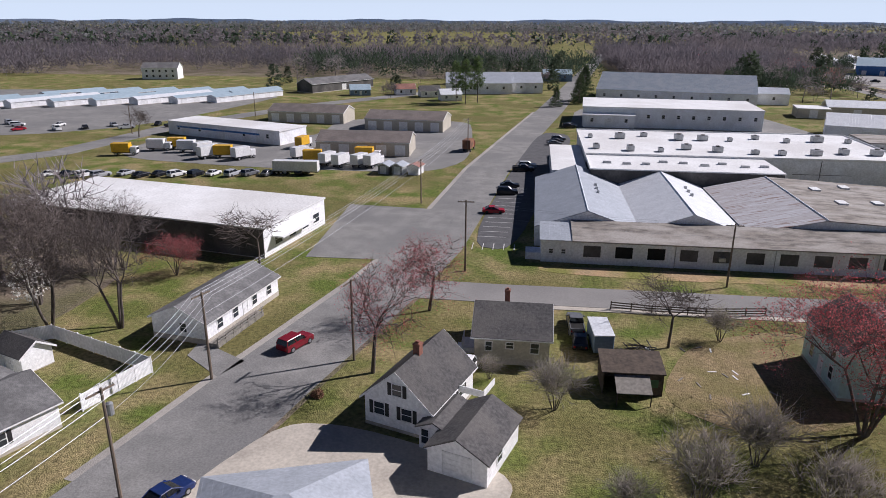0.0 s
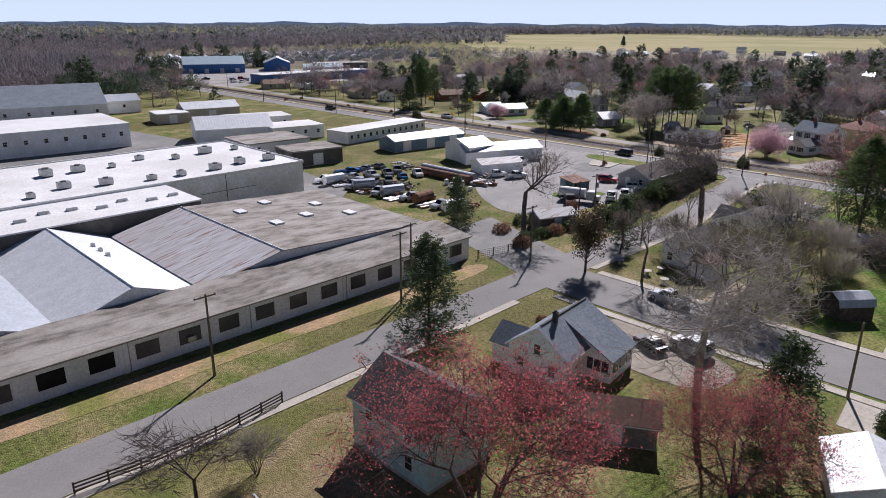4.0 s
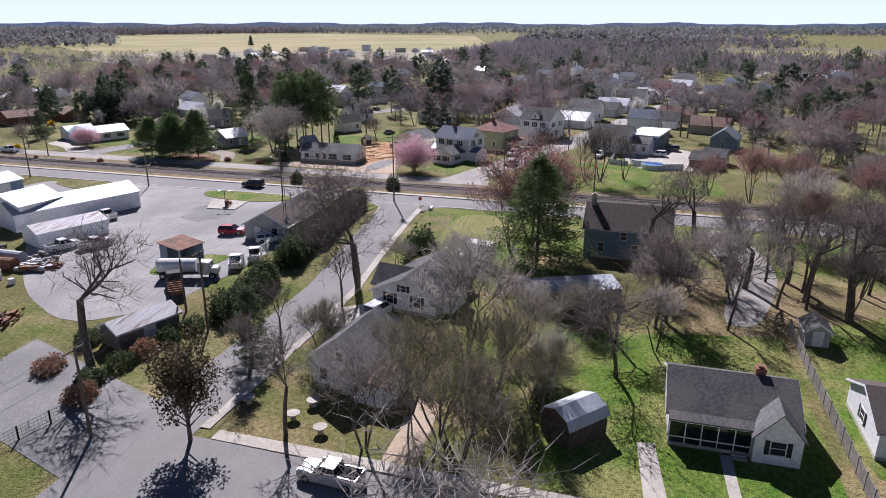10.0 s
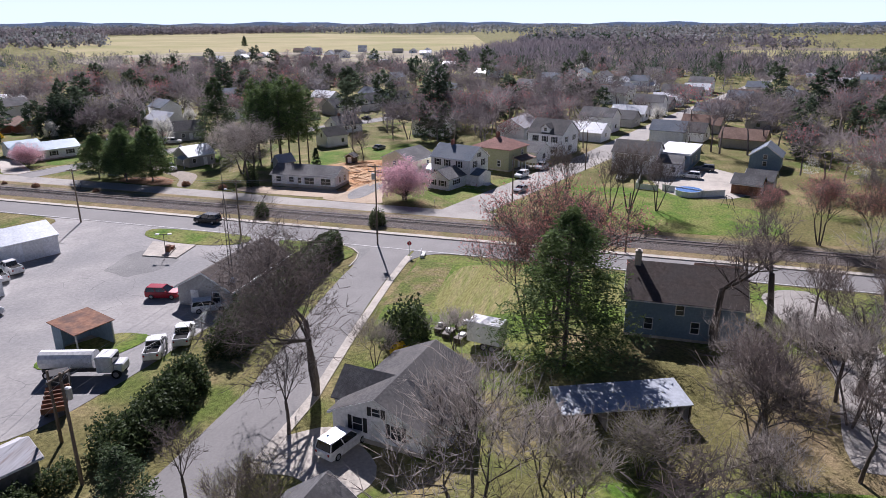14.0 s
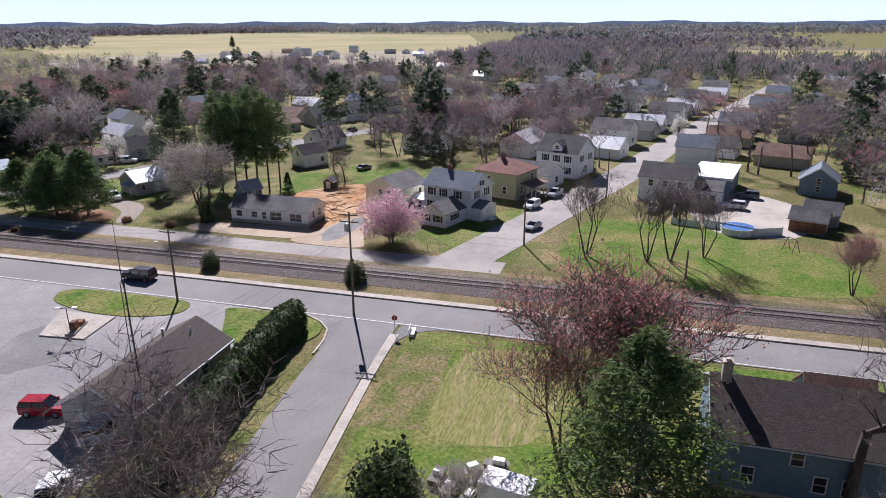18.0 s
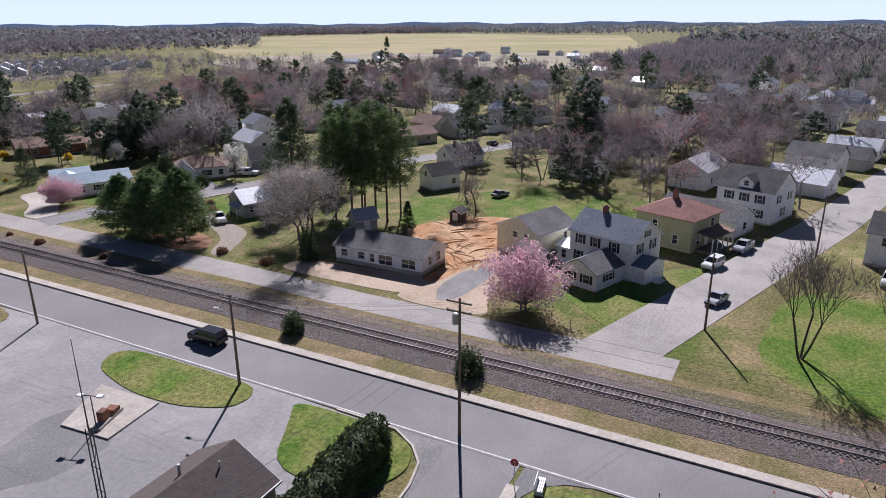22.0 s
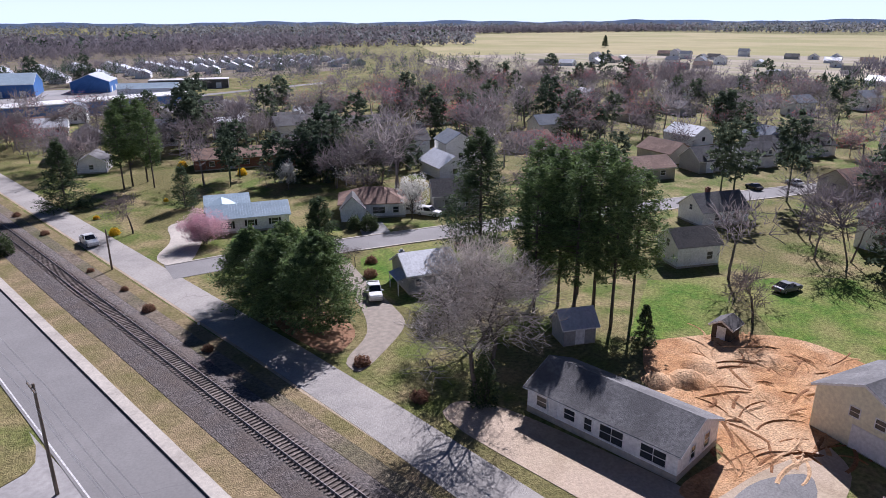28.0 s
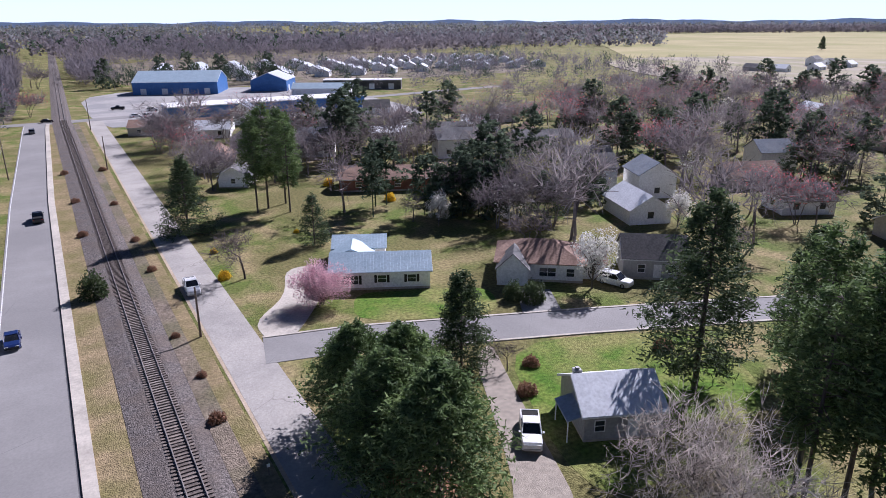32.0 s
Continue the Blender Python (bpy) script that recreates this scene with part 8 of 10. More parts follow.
def clipped_hedge(line, w, h, label, seed):
    """A long clipped hedge with a rounded top and ends: a dark body under a close skin of small leaves."""
    g = np.random.default_rng(seed)
    ob = empty("hedge", line[0][0], line[0][1], 0, 0, label, "hedge")
    p = np.array(line, float) - np.array(line[0])
    seg = np.linalg.norm(np.diff(p, axis=0), axis=1)
    at = np.concatenate([[0], np.cumsum(seg)])
    total = at[-1]

    def skin(s, a, k):
        c = np.stack([np.interp(s, at, p[:, 0]), np.interp(s, at, p[:, 1])], -1)
        d = np.stack([np.interp(s + 0.5, at, p[:, 0]) - np.interp(s - 0.5, at, p[:, 0]), np.interp(s + 0.5, at, p[:, 1]) - np.interp(s - 0.5, at, p[:, 1])], -1)
        d /= np.linalg.norm(d, axis=-1)[..., None]
        end = np.minimum(s, total - s)
        cap = np.sqrt(np.clip(1 - (1 - np.clip(end / w, 0, 1)) ** 2, 0.02, 1)) * k
        wave = 1 + 0.06 * np.sin(s * 1.9 + seed) + 0.05 * np.sin(s * 4.3)
        ca, sa = np.cos(a), np.sin(a)
        y = np.sign(ca) * np.abs(ca) ** 0.62 * w * cap * wave
        z = np.abs(sa) ** 0.62 * h * (0.72 + 0.28 * cap) * wave * k
        return np.stack([c[..., 0] - d[..., 1] * y, c[..., 1] + d[..., 0] * y, z], -1)

    ns, na = 50, 12
    S, A = np.meshgrid(np.linspace(0.05, total - 0.05, ns), np.linspace(0, np.pi, na), indexing="ij")
    vs = [tuple(v) for v in skin(S, A, 0.9).reshape(-1, 3)]
    fs = [(i * na + j, i * na + j + 1, (i + 1) * na + j + 1, (i + 1) * na + j) for i in range(ns - 1) for j in range(na - 1)]
    fs += [tuple(range(na - 1, -1, -1)), tuple((ns - 1) * na + j for j in range(na))]
    mesh_ob("body", vs, fs, M["hedge"], ob, smooth=True)
    n = int(total * 420)
    c = skin(g.uniform(0, total, n), g.uniform(0.02, np.pi - 0.02, n), 1.0) + g.normal(scale=0.07, size=(n, 3))
    c[:, 2] = np.maximum(c[:, 2], 0.1)
    tri_mesh("foliage", leaf_tris(g, c, 0.15), M["hedge"], ob)
    return ob


clipped_hedge([(142.4, 102.2), (148, 103.4), (156, 104.5), (164, 105.3), (170.6, 105.6)], 1.85, 3.7, "long dark green clipped evergreen hedge with a rounded end", 5)
# clipped hedge along the side street and the rough hedge beyond
for i, (x, y, rx, ry, h_) in enumerate(((113, 100.2, 2.9, 2.2, 3.2), (116.5, 100.2, 2.4, 1.7, 3.2), (120, 100.6, 2.4, 1.8, 3.4), (124, 101.4, 2.2, 1.7, 3.4), (133, 102, 2.4, 1.9, 3.6), (136.4, 102.6, 2.4, 1.9, 3.6), (139.8, 103, 2.4, 1.9, 3.6))):
    s = shrub(60 + i, rx * 1.2, ry * 1.35, h_ * 1.12, "tall dark green clipped evergreen hedge bush", "hedge", 2200, 0.16, "hedge_bush", "hedge", group="hedge along the side street")
    s.matrix_basis = pose(x, y, 0)
for i, (x, y) in enumerate(((90, 103), (93, 104.4), (97, 104), (100.5, 103.6), (104, 103.2), (107.6, 102.2), (94, 111), (101, 112))):
    s = shrub(90 + i, 2.0, 1.6, 1.7, "tangled brown and green roadside brush", "russet" if i % 3 == 0 else "hedge", 900, 0.12, group="roadside brush")
    s.matrix_basis = pose(x, y, 0)

# ---- the town beyond: houses and trees ----
rt = random.Random(21)
town = []


def far_house(w, r, L, two):
    o = empty("house", 0, 0, label="distant house with a gable roof among bare trees", category="house", group="far houses")
    hh = 5.4 if two else 3.0
    vs, fs = gable_walls(L, 8.5, 0, hh, 2.6)
    mesh_ob("wall", vs, fs, M[w], o)
    gable_roof(o, L, 8.5, hh, 2.6, M[r], 0.35, trim=False)
    for f, u in (("s", -L / 4), ("s", L / 4), ("w", 0)):
        wv = box("window", u - 0.6, u + 0.6, -4.29 if f == "s" else -L / 2 - 0.04, -4.2, 1.2, 2.5, M["glass"], o) if f == "s" else box("window", -L / 2 - 0.04, -L / 2 + 0.05, -0.6, 0.6, 1.2, 2.5, M["glass"], o)
    return o


kinds = [far_house("siding", "shingle", 11, False), far_house("siding", "shinglegrey", 12, True), far_house("tansiding", "shinglebrown", 13, False), far_house("greysiding", "shinglegrey", 12, False), far_house("siding", "shingleblue", 10, True), far_house("siding", "metalwhite", 13, False)]
spots = []
for row in range(5):
    for k in range(8):
        x = 296 + k * 42 + rt.uniform(-6, 6)
        t_ = (x - 237) / (370 - 237)
        y = 79.2 - 38 * t_ + (row - 2) * 48 + (14 if row % 2 else -14) + rt.uniform(-5, 5)
        if abs(y - 61.5 + (x - 296) * 0.28) > 32 and not (280 < x < 300 and 80 < y < 110) and not (285 < x < 385 and 140 < y < 200):
            spots.append((x, y, -16 + rt.choice((0, 90)) + rt.uniform(-4, 4)))
for k in range(11):
    for side in (-1, 1):
        s_ = 296 + k * 17.5
        t_ = math.radians(-15.6)
        cx, cy = s_, 61.5 - (s_ - 296) * 0.28
        spots.append((cx - side * 15 * math.sin(t_) + rt.uniform(-2, 2), cy + side * 15 * math.cos(t_) + rt.uniform(-2, 2), math.degrees(t_) + 90 + rt.uniform(-3, 3)))
for x, y in ((222, 318), (236, 342), (252, 322), (232, 372), (262, 352), (284, 330), (300, 360), (276, 382), (250, 398), (318, 336), (306, 398), (286, 300), (318, 306), (340, 352)):
    spots.append((x, y, rt.choice((-20, 70)) + rt.uniform(-6, 6)))
for x, y in ((300, 238), (284, 226), (316, 212), (292, 250), (326, 232), (308, 268), (346, 240)):
    spots.append((x, y, rt.choice((-24, -24, 66)) + rt.uniform(-4, 4)))
for k in range(84):
    x, y = rt.uniform(330, 640), rt.uniform(-280, 330)
    if abs(y - 61.5 + (x - 296) * 0.28) < 34 and x < 500:
        y += 70
    spots.append((x, y, rt.choice((-20, 70)) + rt.uniform(-8, 8)))
for k in range(26):
    spots.append((rt.uniform(640, 900), rt.uniform(330, 520) - 0.4 * (k * 8), rt.choice((10, 100))))
for i, (x, y, rz) in enumerate(spots):
    k = kinds[i % 6] if i >= 6 else kinds[i]
    if i < 6:
        k.matrix_basis = pose(x, y, 0, 0, 0, rz)
    else:
        copy_thing(k, pose(x, y, 0, 0, 0, rz))
trailer_home = empty("mobile_home", 0, 0, label="pale low home with a grey gable roof", category="mobile home", group="mobile homes")
vs, fs = gable_walls(16, 10, 0, 3.2, 2.4)
mesh_ob("wall", vs, fs, M["siding"], trailer_home)
gable_roof(trailer_home, 16, 10, 3.2, 2.4, M["metalgrey"], 0.3, trim=False)
for k in range(60):
    a, b = k % 12, k // 12
    m = pose(250 + a * 27 + b * 5, 600 + b * 30 + rt.uniform(-4, 4), 0, 0, 0, 60 + rt.uniform(-3, 3))
    if k:
        copy_thing(trailer_home, m)
    else:
        trailer_home.matrix_basis = m
clear = [(s[0], s[1], 11.0) for s in spots] + [(o.matrix_basis.translation.x, o.matrix_basis.translation.y, 9.5) for o in list(scene.collection.objects) if o.parent is None and o.name.startswith(("house", "barn", "garage", "store", "warehouse", "works"))]
lines = [(STREET_F, 6.5), (STREET_G, 6), (MAIN, 6), (ACCESS, 5), (ROAD_A, 8)]


def free(x, y, extra=0.0):
    for cx, cy, r in clear:
        if (x - cx) ** 2 + (y - cy) ** 2 < (r + extra) ** 2:
            return False
    for line, w in lines:
        for (x0, y0), (x1, y1) in zip(line, line[1:]):
            dx, dy = x1 - x0, y1 - y0
            t_ = max(0, min(1, ((x - x0) * dx + (y - y0) * dy) / (dx * dx + dy * dy)))
            if (x - x0 - t_ * dx) ** 2 + (y - y0 - t_ * dy) ** 2 < w * w:
                return False
    return True


def bare_tris(seed, h, spread, trunks, up, first=0.27):
    """A bare tree for the middle distance as loose triangles: trunk, limbs and fine twigs, with its twig tips."""
    limbs, tw, tips = branching(seed, h, spread, trunks, up=up, first=first, depth=3, twigs=3, twig_len=1.7, twig_w=0.05, thick=1.1, sub=2)
    out = []
    for a, b, r0, r1, lv in limbs:
        if lv == 0:
            v, f = tube(a, b, max(r0, 0.1), max(r1, 0.07), 3)
            for q in f[:3]:
                out += [(v[q[0]], v[q[1]], v[q[2]]), (v[q[0]], v[q[2]], v[q[3]])]
        else:
            u = (Vector(b) - Vector(a)).orthogonal().normalized() * max(r0, 0.075)
            w = u.cross((Vector(b) - Vector(a)).normalized())
            out += [(tuple(Vector(a) - u), tuple(Vector(a) + u), b), (tuple(Vector(a) - w), tuple(Vector(a) + w), b)]
    return np.concatenate([np.array(out), tw]), tips


mid = [bare_tris(201, 13, 0.75, 1, 0.5), bare_tris(202, 15.5, 0.7, 1, 0.55), bare_tris(203, 10, 0.95, 1, 0.4), bare_tris(204, 12.5, 0.6, 3, 0.6), bare_tris(205, 14.5, 0.85, 1, 0.45), bare_tris(206, 11, 0.8, 2, 0.5), bare_tris(207, 16.5, 0.6, 1, 0.7)]


def round_tris(seed, h, r, bare, n, size):
    """A small round tree of leaf triangles, for blossom."""
    g = np.random.default_rng(seed)
    t_ = g.uniform(bare, 1, n)
    prof = np.sqrt(np.clip(1 - (2 * (t_ - bare) / (1 - bare) - 1) ** 2, 0, 1))
    w = g.uniform(0, 2 * np.pi, n)
    lump = 1 + 0.25 * np.sin(3 * w + 9 * t_) + 0.2 * np.sin(5 * w - 17 * t_)
    rad = r * prof * lump * g.uniform(0.3, 1, n) ** 0.5
    c = np.stack([rad * np.cos(w), rad * np.sin(w), t_ * h - 0.2 * rad], 1)
    v, f = tube((0, 0, 0), (0, 0, h * 0.8), h * 0.014, 0.05, 3)
    st = np.array([(v[q[0]], v[q[1]], v[q[2]]) for q in f[:3]])
    return np.concatenate([leaf_tris(g, c, size, 0.7, 0.6), st])


def pine_far(seed, h, r, bare, boughs, per, size, power, droop=0.08, belly=0.2):
    tris, rows = pine_tris(seed, h, r, bare, boughs, per, size, power, droop, 0.4, belly)
    v, f = tube((0, 0, 0), (0, 0, h * 0.9), h * 0.014, 0.06, 3)
    st = np.array([t for q in f[:3] for t in ((v[q[0]], v[q[1]], v[q[2]]), (v[q[0]], v[q[2]], v[q[3]]))])
    return np.concatenate([tris, st])


green = [pine_far(211, 16, 5.6, 0.28, 34, 32, 0.66, 0.35, 0.04), pine_far(212, 14, 5.6, 0.04, 36, 32, 0.64, 0.5), pine_far(213, 10, 5.0, 0.04, 30, 32, 0.6, 0.35), pine_far(215, 18, 5.0, 0.4, 28, 34, 0.64, 0.3, 0.02, 0.4), pine_far(216, 12, 4.4, 0.03, 34, 30, 0.6, 0.55)]
bloom = round_tris(214, 8, 3.0, 0.2, 500, 0.25)
bins = {k: [] for k in ("bare", "pale", "green", "bloom", "redbud", "budgreen")}


def scatter(n, xr, yr, evergreen=0.28, red=0.1, cond=None):
    done = tries = 0
    while done < n and tries < n * 14:
        tries += 1
        x, y = rt.uniform(*xr), rt.uniform(*yr)
        if (cond and not cond(x, y)) or not free(x, y, -1.5):
            continue
        u, s, w = rt.random(), rt.uniform(0.65, 1.25), rt.uniform(0, 6.28)
        rot = np.array([[math.cos(w), math.sin(w), 0], [-math.sin(w), math.cos(w), 0], [0, 0, 1]]) * s
        off = np.array([x, y, 0])
        if u < evergreen:
            bins["green"].append(rt.choice(green) @ rot + off)
        elif u < evergreen + 0.03:
            bins["bloom"].append(bloom @ rot + off)
        else:
            tris, tips = rt.choice(mid)
            bins["bare" if rt.random() < 0.65 else "pale"].append(tris @ rot + off)
            if u < evergreen + 0.03 + red:
                bins["redbud"].append(leaf_tris(rng, (tips @ rot + off)[::2], 0.16))
            elif u < evergreen + 0.08 + red:
                bins["budgreen"].append(leaf_tris(rng, (tips @ rot + off)[::2], 0.14))
        done += 1


rng = np.random.default_rng(77)


def stand(kind, i, rows):
    """Trees of the town at known places: x, y, height."""
    for x, y, h in rows:
        src = green[i] if kind == "green" else mid[i][0]
        k = h / src[:, :, 2].max()
        w = rt.uniform(0, 6.28)
        rot = np.array([[math.cos(w), math.sin(w), 0], [-math.sin(w), math.cos(w), 0], [0, 0, 1]]) * k
        off = np.array([x, y, 0])
        bins["green" if kind == "green" else "bare"].append(src @ rot + off)
        if kind in ("redbud", "budgreen"):
            bins[kind].append(leaf_tris(rng, mid[i][1] @ rot + off, 0.2))


stand("green", 0, [(247.4, 248, 13), (253.5, 243.4, 13.5), (258.6, 239.5, 12), (336.1, 107.5, 17.5), (349.2, -5.1, 22), (387.7, 198.5, 16), (383, 190, 14)])
stand("green", 2, [(250.5, 245.8, 11), (256.1, 241.4, 12), (261.7, 237.1, 7.2), (355.8, 229.1, 13), (330, 112, 12), (344, -12, 18)])
stand("green", 3, [(302.3, 158.8, 20), (315.5, 152.4, 20), (306, 163, 18), (449.4, 247.2, 15), (360, 224, 16)])
stand("bare", 4, [(270.7, 112.2, 14.5), (271.9, 102.5, 12), (292.8, 21.6, 17), (234.1, 258.4, 16)])
stand("bare", 1, [(273.9, 202.1, 17.8), (260.9, 141.5, 14)])
stand("redbud", 1, [(322.9, 294.4, 18), (320.9, 256.4, 14), (325.4, 40.7, 17.5), (340, 262, 13)])
stand("bare", 5, [(216, 302, 11), (228, 312, 12), (240, 297, 12), (214, 342, 11), (246, 314, 13)])
stand("bare", 2, [(234, 331, 11), (256, 300, 13), (242, 352, 12), (218, 366, 11), (212, 318, 9)])
stand("budgreen", 0, [(355.8, 311.5, 16)])
scatter(48, (280, 345), (84, 146), 0.12, 0.16, lambda x, y: y < 154 - (x - 262) * 0.3)
scatter(60, (250, 365), (196, 345), 0.26, 0.16, lambda x, y: x + y > 462)
scatter(62, (212, 340), (290, 420), 0.12, 0.14, lambda x, y: 0.62 * x + y < 516)
scatter(26, (236, 300), (222, 262), 0.45, 0.0, lambda x, y: x + y > 480)
scatter(150, (278, 420), (-60, 140), 0.2, 0.14)
scatter(400, (330, 640), (-280, 350), 0.15, 0.2, lambda x, y: x < 540 or y < 170)
scatter(115, (345, 540), (160, 420), 0.2, 0.22)
scatter(40, (300, 400), (215, 345), 0.25, 0.16)
scatter(34, (205, 245), (-60, 20), 0.1, 0.12)
scatter(36, (250, 300), (-60, 20), 0.15, 0.12)
scatter(30, (95, 165), (-60, 8), 0.06, 0.04)
scatter(26, (-40, 20), (380, 470), 0.6, 0.0)
scatter(18, (208, 330), (562, 600), 0.75, 0.0)
scatter(46, (118, 184), (448, 640), 0.08, 0.2)
scatter(24, (100, 170), (340, 470), 0.35, 0.15)
scatter(12, (-160, -60), (330, 420), 0.4, 0.0)
scatter(50, (-115, -62), (52, 104), 0.0, 0.03, lambda x, y: not (-96 < x < -38 and y > 100))
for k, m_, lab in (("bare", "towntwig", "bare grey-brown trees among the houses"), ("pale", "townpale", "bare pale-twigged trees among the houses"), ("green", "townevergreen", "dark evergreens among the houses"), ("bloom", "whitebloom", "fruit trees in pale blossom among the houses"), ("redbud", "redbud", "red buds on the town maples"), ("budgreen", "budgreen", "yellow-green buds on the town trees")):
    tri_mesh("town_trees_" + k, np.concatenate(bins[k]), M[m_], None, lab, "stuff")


# ---- woods to the horizon ----
def woods(name, n, rng, place, tall, per, size, material, label, squash=1.0):
    p = place(n)
    n = len(p)
    h = tall * rng.uniform(0.65, 1.25, n)
    d = rng.normal(size=(n, per, 3))
    d /= np.linalg.norm(d, axis=2)[:, :, None]
    k = rng.uniform(0.3, 1, (n, per, 1)) ** 0.6
    c = d * k * np.array([0.34, 0.34, 0.46 * squash]) * h[:, None, None]
    c[:, :, 2] += 0.54 * h[:, None]
    c[:, :, :2] += p[:, None, :]
    if size > 2:
        return tri_mesh(name, leaf_tris(rng, c.reshape(-1, 3), size, 0.7, 0.8), material, None, label, "stuff")
    a = (d * 0.8 + np.array([0, 0, 0.6]) + rng.normal(scale=0.35, size=d.shape)).reshape(-1, 3)
    u = np.cross(a, rng.normal(size=a.shape))
    u *= size * 0.3 / np.linalg.norm(u, axis=1)[:, None]
    L = rng.uniform(0.6, 1.3, (len(a), 1)) * size
    q = c.reshape(-1, 3)
    tr_ = np.stack([q - a * L - u, q - a * L + u, q + a * L], 1)
    tr_[:, :, 2] = np.maximum(tr_[:, :, 2], 0.05)
    return tri_mesh(name, tr_, material, None, label, "stuff")




def in_field(p):
    x, y = p[:, 0], p[:, 1]
    return ((x > 800) & (x < 1080) & (y > -230) & (y < -30)) | ((x > 560) & (x < 2000) & (y > 205 + (x - 700) * 0.1) & (y < 480 + (x - 560) * 0.9)) | ((x > 225) & (x < 600) & (y > 360) & (y < 860))


def ring(r0, r1, a0, a1, clearing=0.0):
    def f(n):
        a = np.radians(rng.uniform(a0, a1, n))
        r = np.exp(rng.uniform(np.log(r0), np.log(r1), n))
        p = np.stack([90 + r * np.cos(a), 90 + r * np.sin(a)], 1)
        q = np.sin(p[:, 0] / 170) + np.sin(p[:, 1] / 140 + 1.3) + np.sin((p[:, 0] + p[:, 1]) / 260) + np.sin((p[:, 0] - 2 * p[:, 1]) / 390)
        return p[(q > clearing) & ~in_field(p)]
    return f


def belt(x0, x1, y0, y1, slope=0.0):
    def f(n):
        x = rng.uniform(x0, x1, n)
        return np.stack([x, rng.uniform(y0, y1, n) + slope * (x - x0)], 1)
    return f


tw = (M["farwood"], "distant belt of bare brown woods greyed with painted haze")
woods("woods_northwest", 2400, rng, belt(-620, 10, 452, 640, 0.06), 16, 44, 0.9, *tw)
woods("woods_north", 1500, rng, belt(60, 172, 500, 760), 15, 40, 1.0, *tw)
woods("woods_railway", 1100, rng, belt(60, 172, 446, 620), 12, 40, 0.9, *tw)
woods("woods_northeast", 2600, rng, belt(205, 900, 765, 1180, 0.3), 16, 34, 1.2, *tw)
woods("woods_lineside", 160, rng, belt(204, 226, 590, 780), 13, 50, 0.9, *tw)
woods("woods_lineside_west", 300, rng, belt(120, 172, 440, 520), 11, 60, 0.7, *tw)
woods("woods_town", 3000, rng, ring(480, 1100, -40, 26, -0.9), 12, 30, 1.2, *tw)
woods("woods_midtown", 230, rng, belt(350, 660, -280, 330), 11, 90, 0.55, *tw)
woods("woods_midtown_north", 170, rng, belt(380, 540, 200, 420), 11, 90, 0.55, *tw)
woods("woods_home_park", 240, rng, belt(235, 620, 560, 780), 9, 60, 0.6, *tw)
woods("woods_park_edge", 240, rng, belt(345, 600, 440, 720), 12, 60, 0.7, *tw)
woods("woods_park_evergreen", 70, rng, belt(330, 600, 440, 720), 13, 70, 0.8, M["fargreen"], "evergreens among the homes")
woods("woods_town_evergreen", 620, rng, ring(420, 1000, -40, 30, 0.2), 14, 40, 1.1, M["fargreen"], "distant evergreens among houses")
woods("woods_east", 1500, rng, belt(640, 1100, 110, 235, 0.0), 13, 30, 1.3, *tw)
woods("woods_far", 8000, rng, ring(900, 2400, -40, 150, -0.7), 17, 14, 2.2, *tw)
woods("woods_far_pine", 6000, rng, ring(1100, 2400, -40, 150, -0.5), 17, 14, 2.2, M["horizonwood"], "distant haze-tinted mixed pine woods")
woods("woods_far_evergreen", 2200, rng, ring(900, 2400, -40, 150, 0.9), 18, 14, 3.0, M["fargreen"], "distant evergreen woods")
woods("woods_horizon", 9000, rng, ring(2000, 4450, -40, 150, -2.2), 20, 10, 3.4, M["horizonwood"], "haze-tinted mixed pine woods along the horizon")
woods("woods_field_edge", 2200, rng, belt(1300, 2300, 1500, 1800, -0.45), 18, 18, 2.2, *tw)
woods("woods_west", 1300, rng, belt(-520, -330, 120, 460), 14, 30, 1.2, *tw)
woods("woods_north_evergreen", 260, rng, belt(-160, 40, 440, 520), 17, 50, 1.0, M["fargreen"], "distant evergreen woods")
woods("woods_mill_evergreen", 110, rng, belt(110, 170, 380, 430), 12, 60, 0.8, M["fargreen"], "evergreen belt behind the works")
woods("woods_store_evergreen", 70, rng, belt(208, 330, 560, 590), 12, 60, 0.8, M["fargreen"], "evergreen belt behind the builders' store")
# last line of woods before the sky: a backdrop glowing in blue-grey haze colour
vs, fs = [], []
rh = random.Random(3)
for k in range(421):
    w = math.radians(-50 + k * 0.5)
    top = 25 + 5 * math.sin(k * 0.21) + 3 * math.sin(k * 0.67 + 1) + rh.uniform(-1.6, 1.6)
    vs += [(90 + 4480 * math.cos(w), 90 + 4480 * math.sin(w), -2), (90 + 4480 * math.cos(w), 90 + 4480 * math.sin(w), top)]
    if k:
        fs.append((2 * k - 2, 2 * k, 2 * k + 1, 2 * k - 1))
tagged(mesh_ob("backdrop", vs, fs, M["hazedskyline"]), "wooded skyline backdrop along the horizon with glowing blue-grey haze colour", "backdrop", kind="structure")
lone = conifer(230, 16, 5, "lone dark tree in the far field", "needlesdark", 0.1, 900, 0.9, 0.6, 0.1)
lone.matrix_basis = pose(1010, 640, 0)

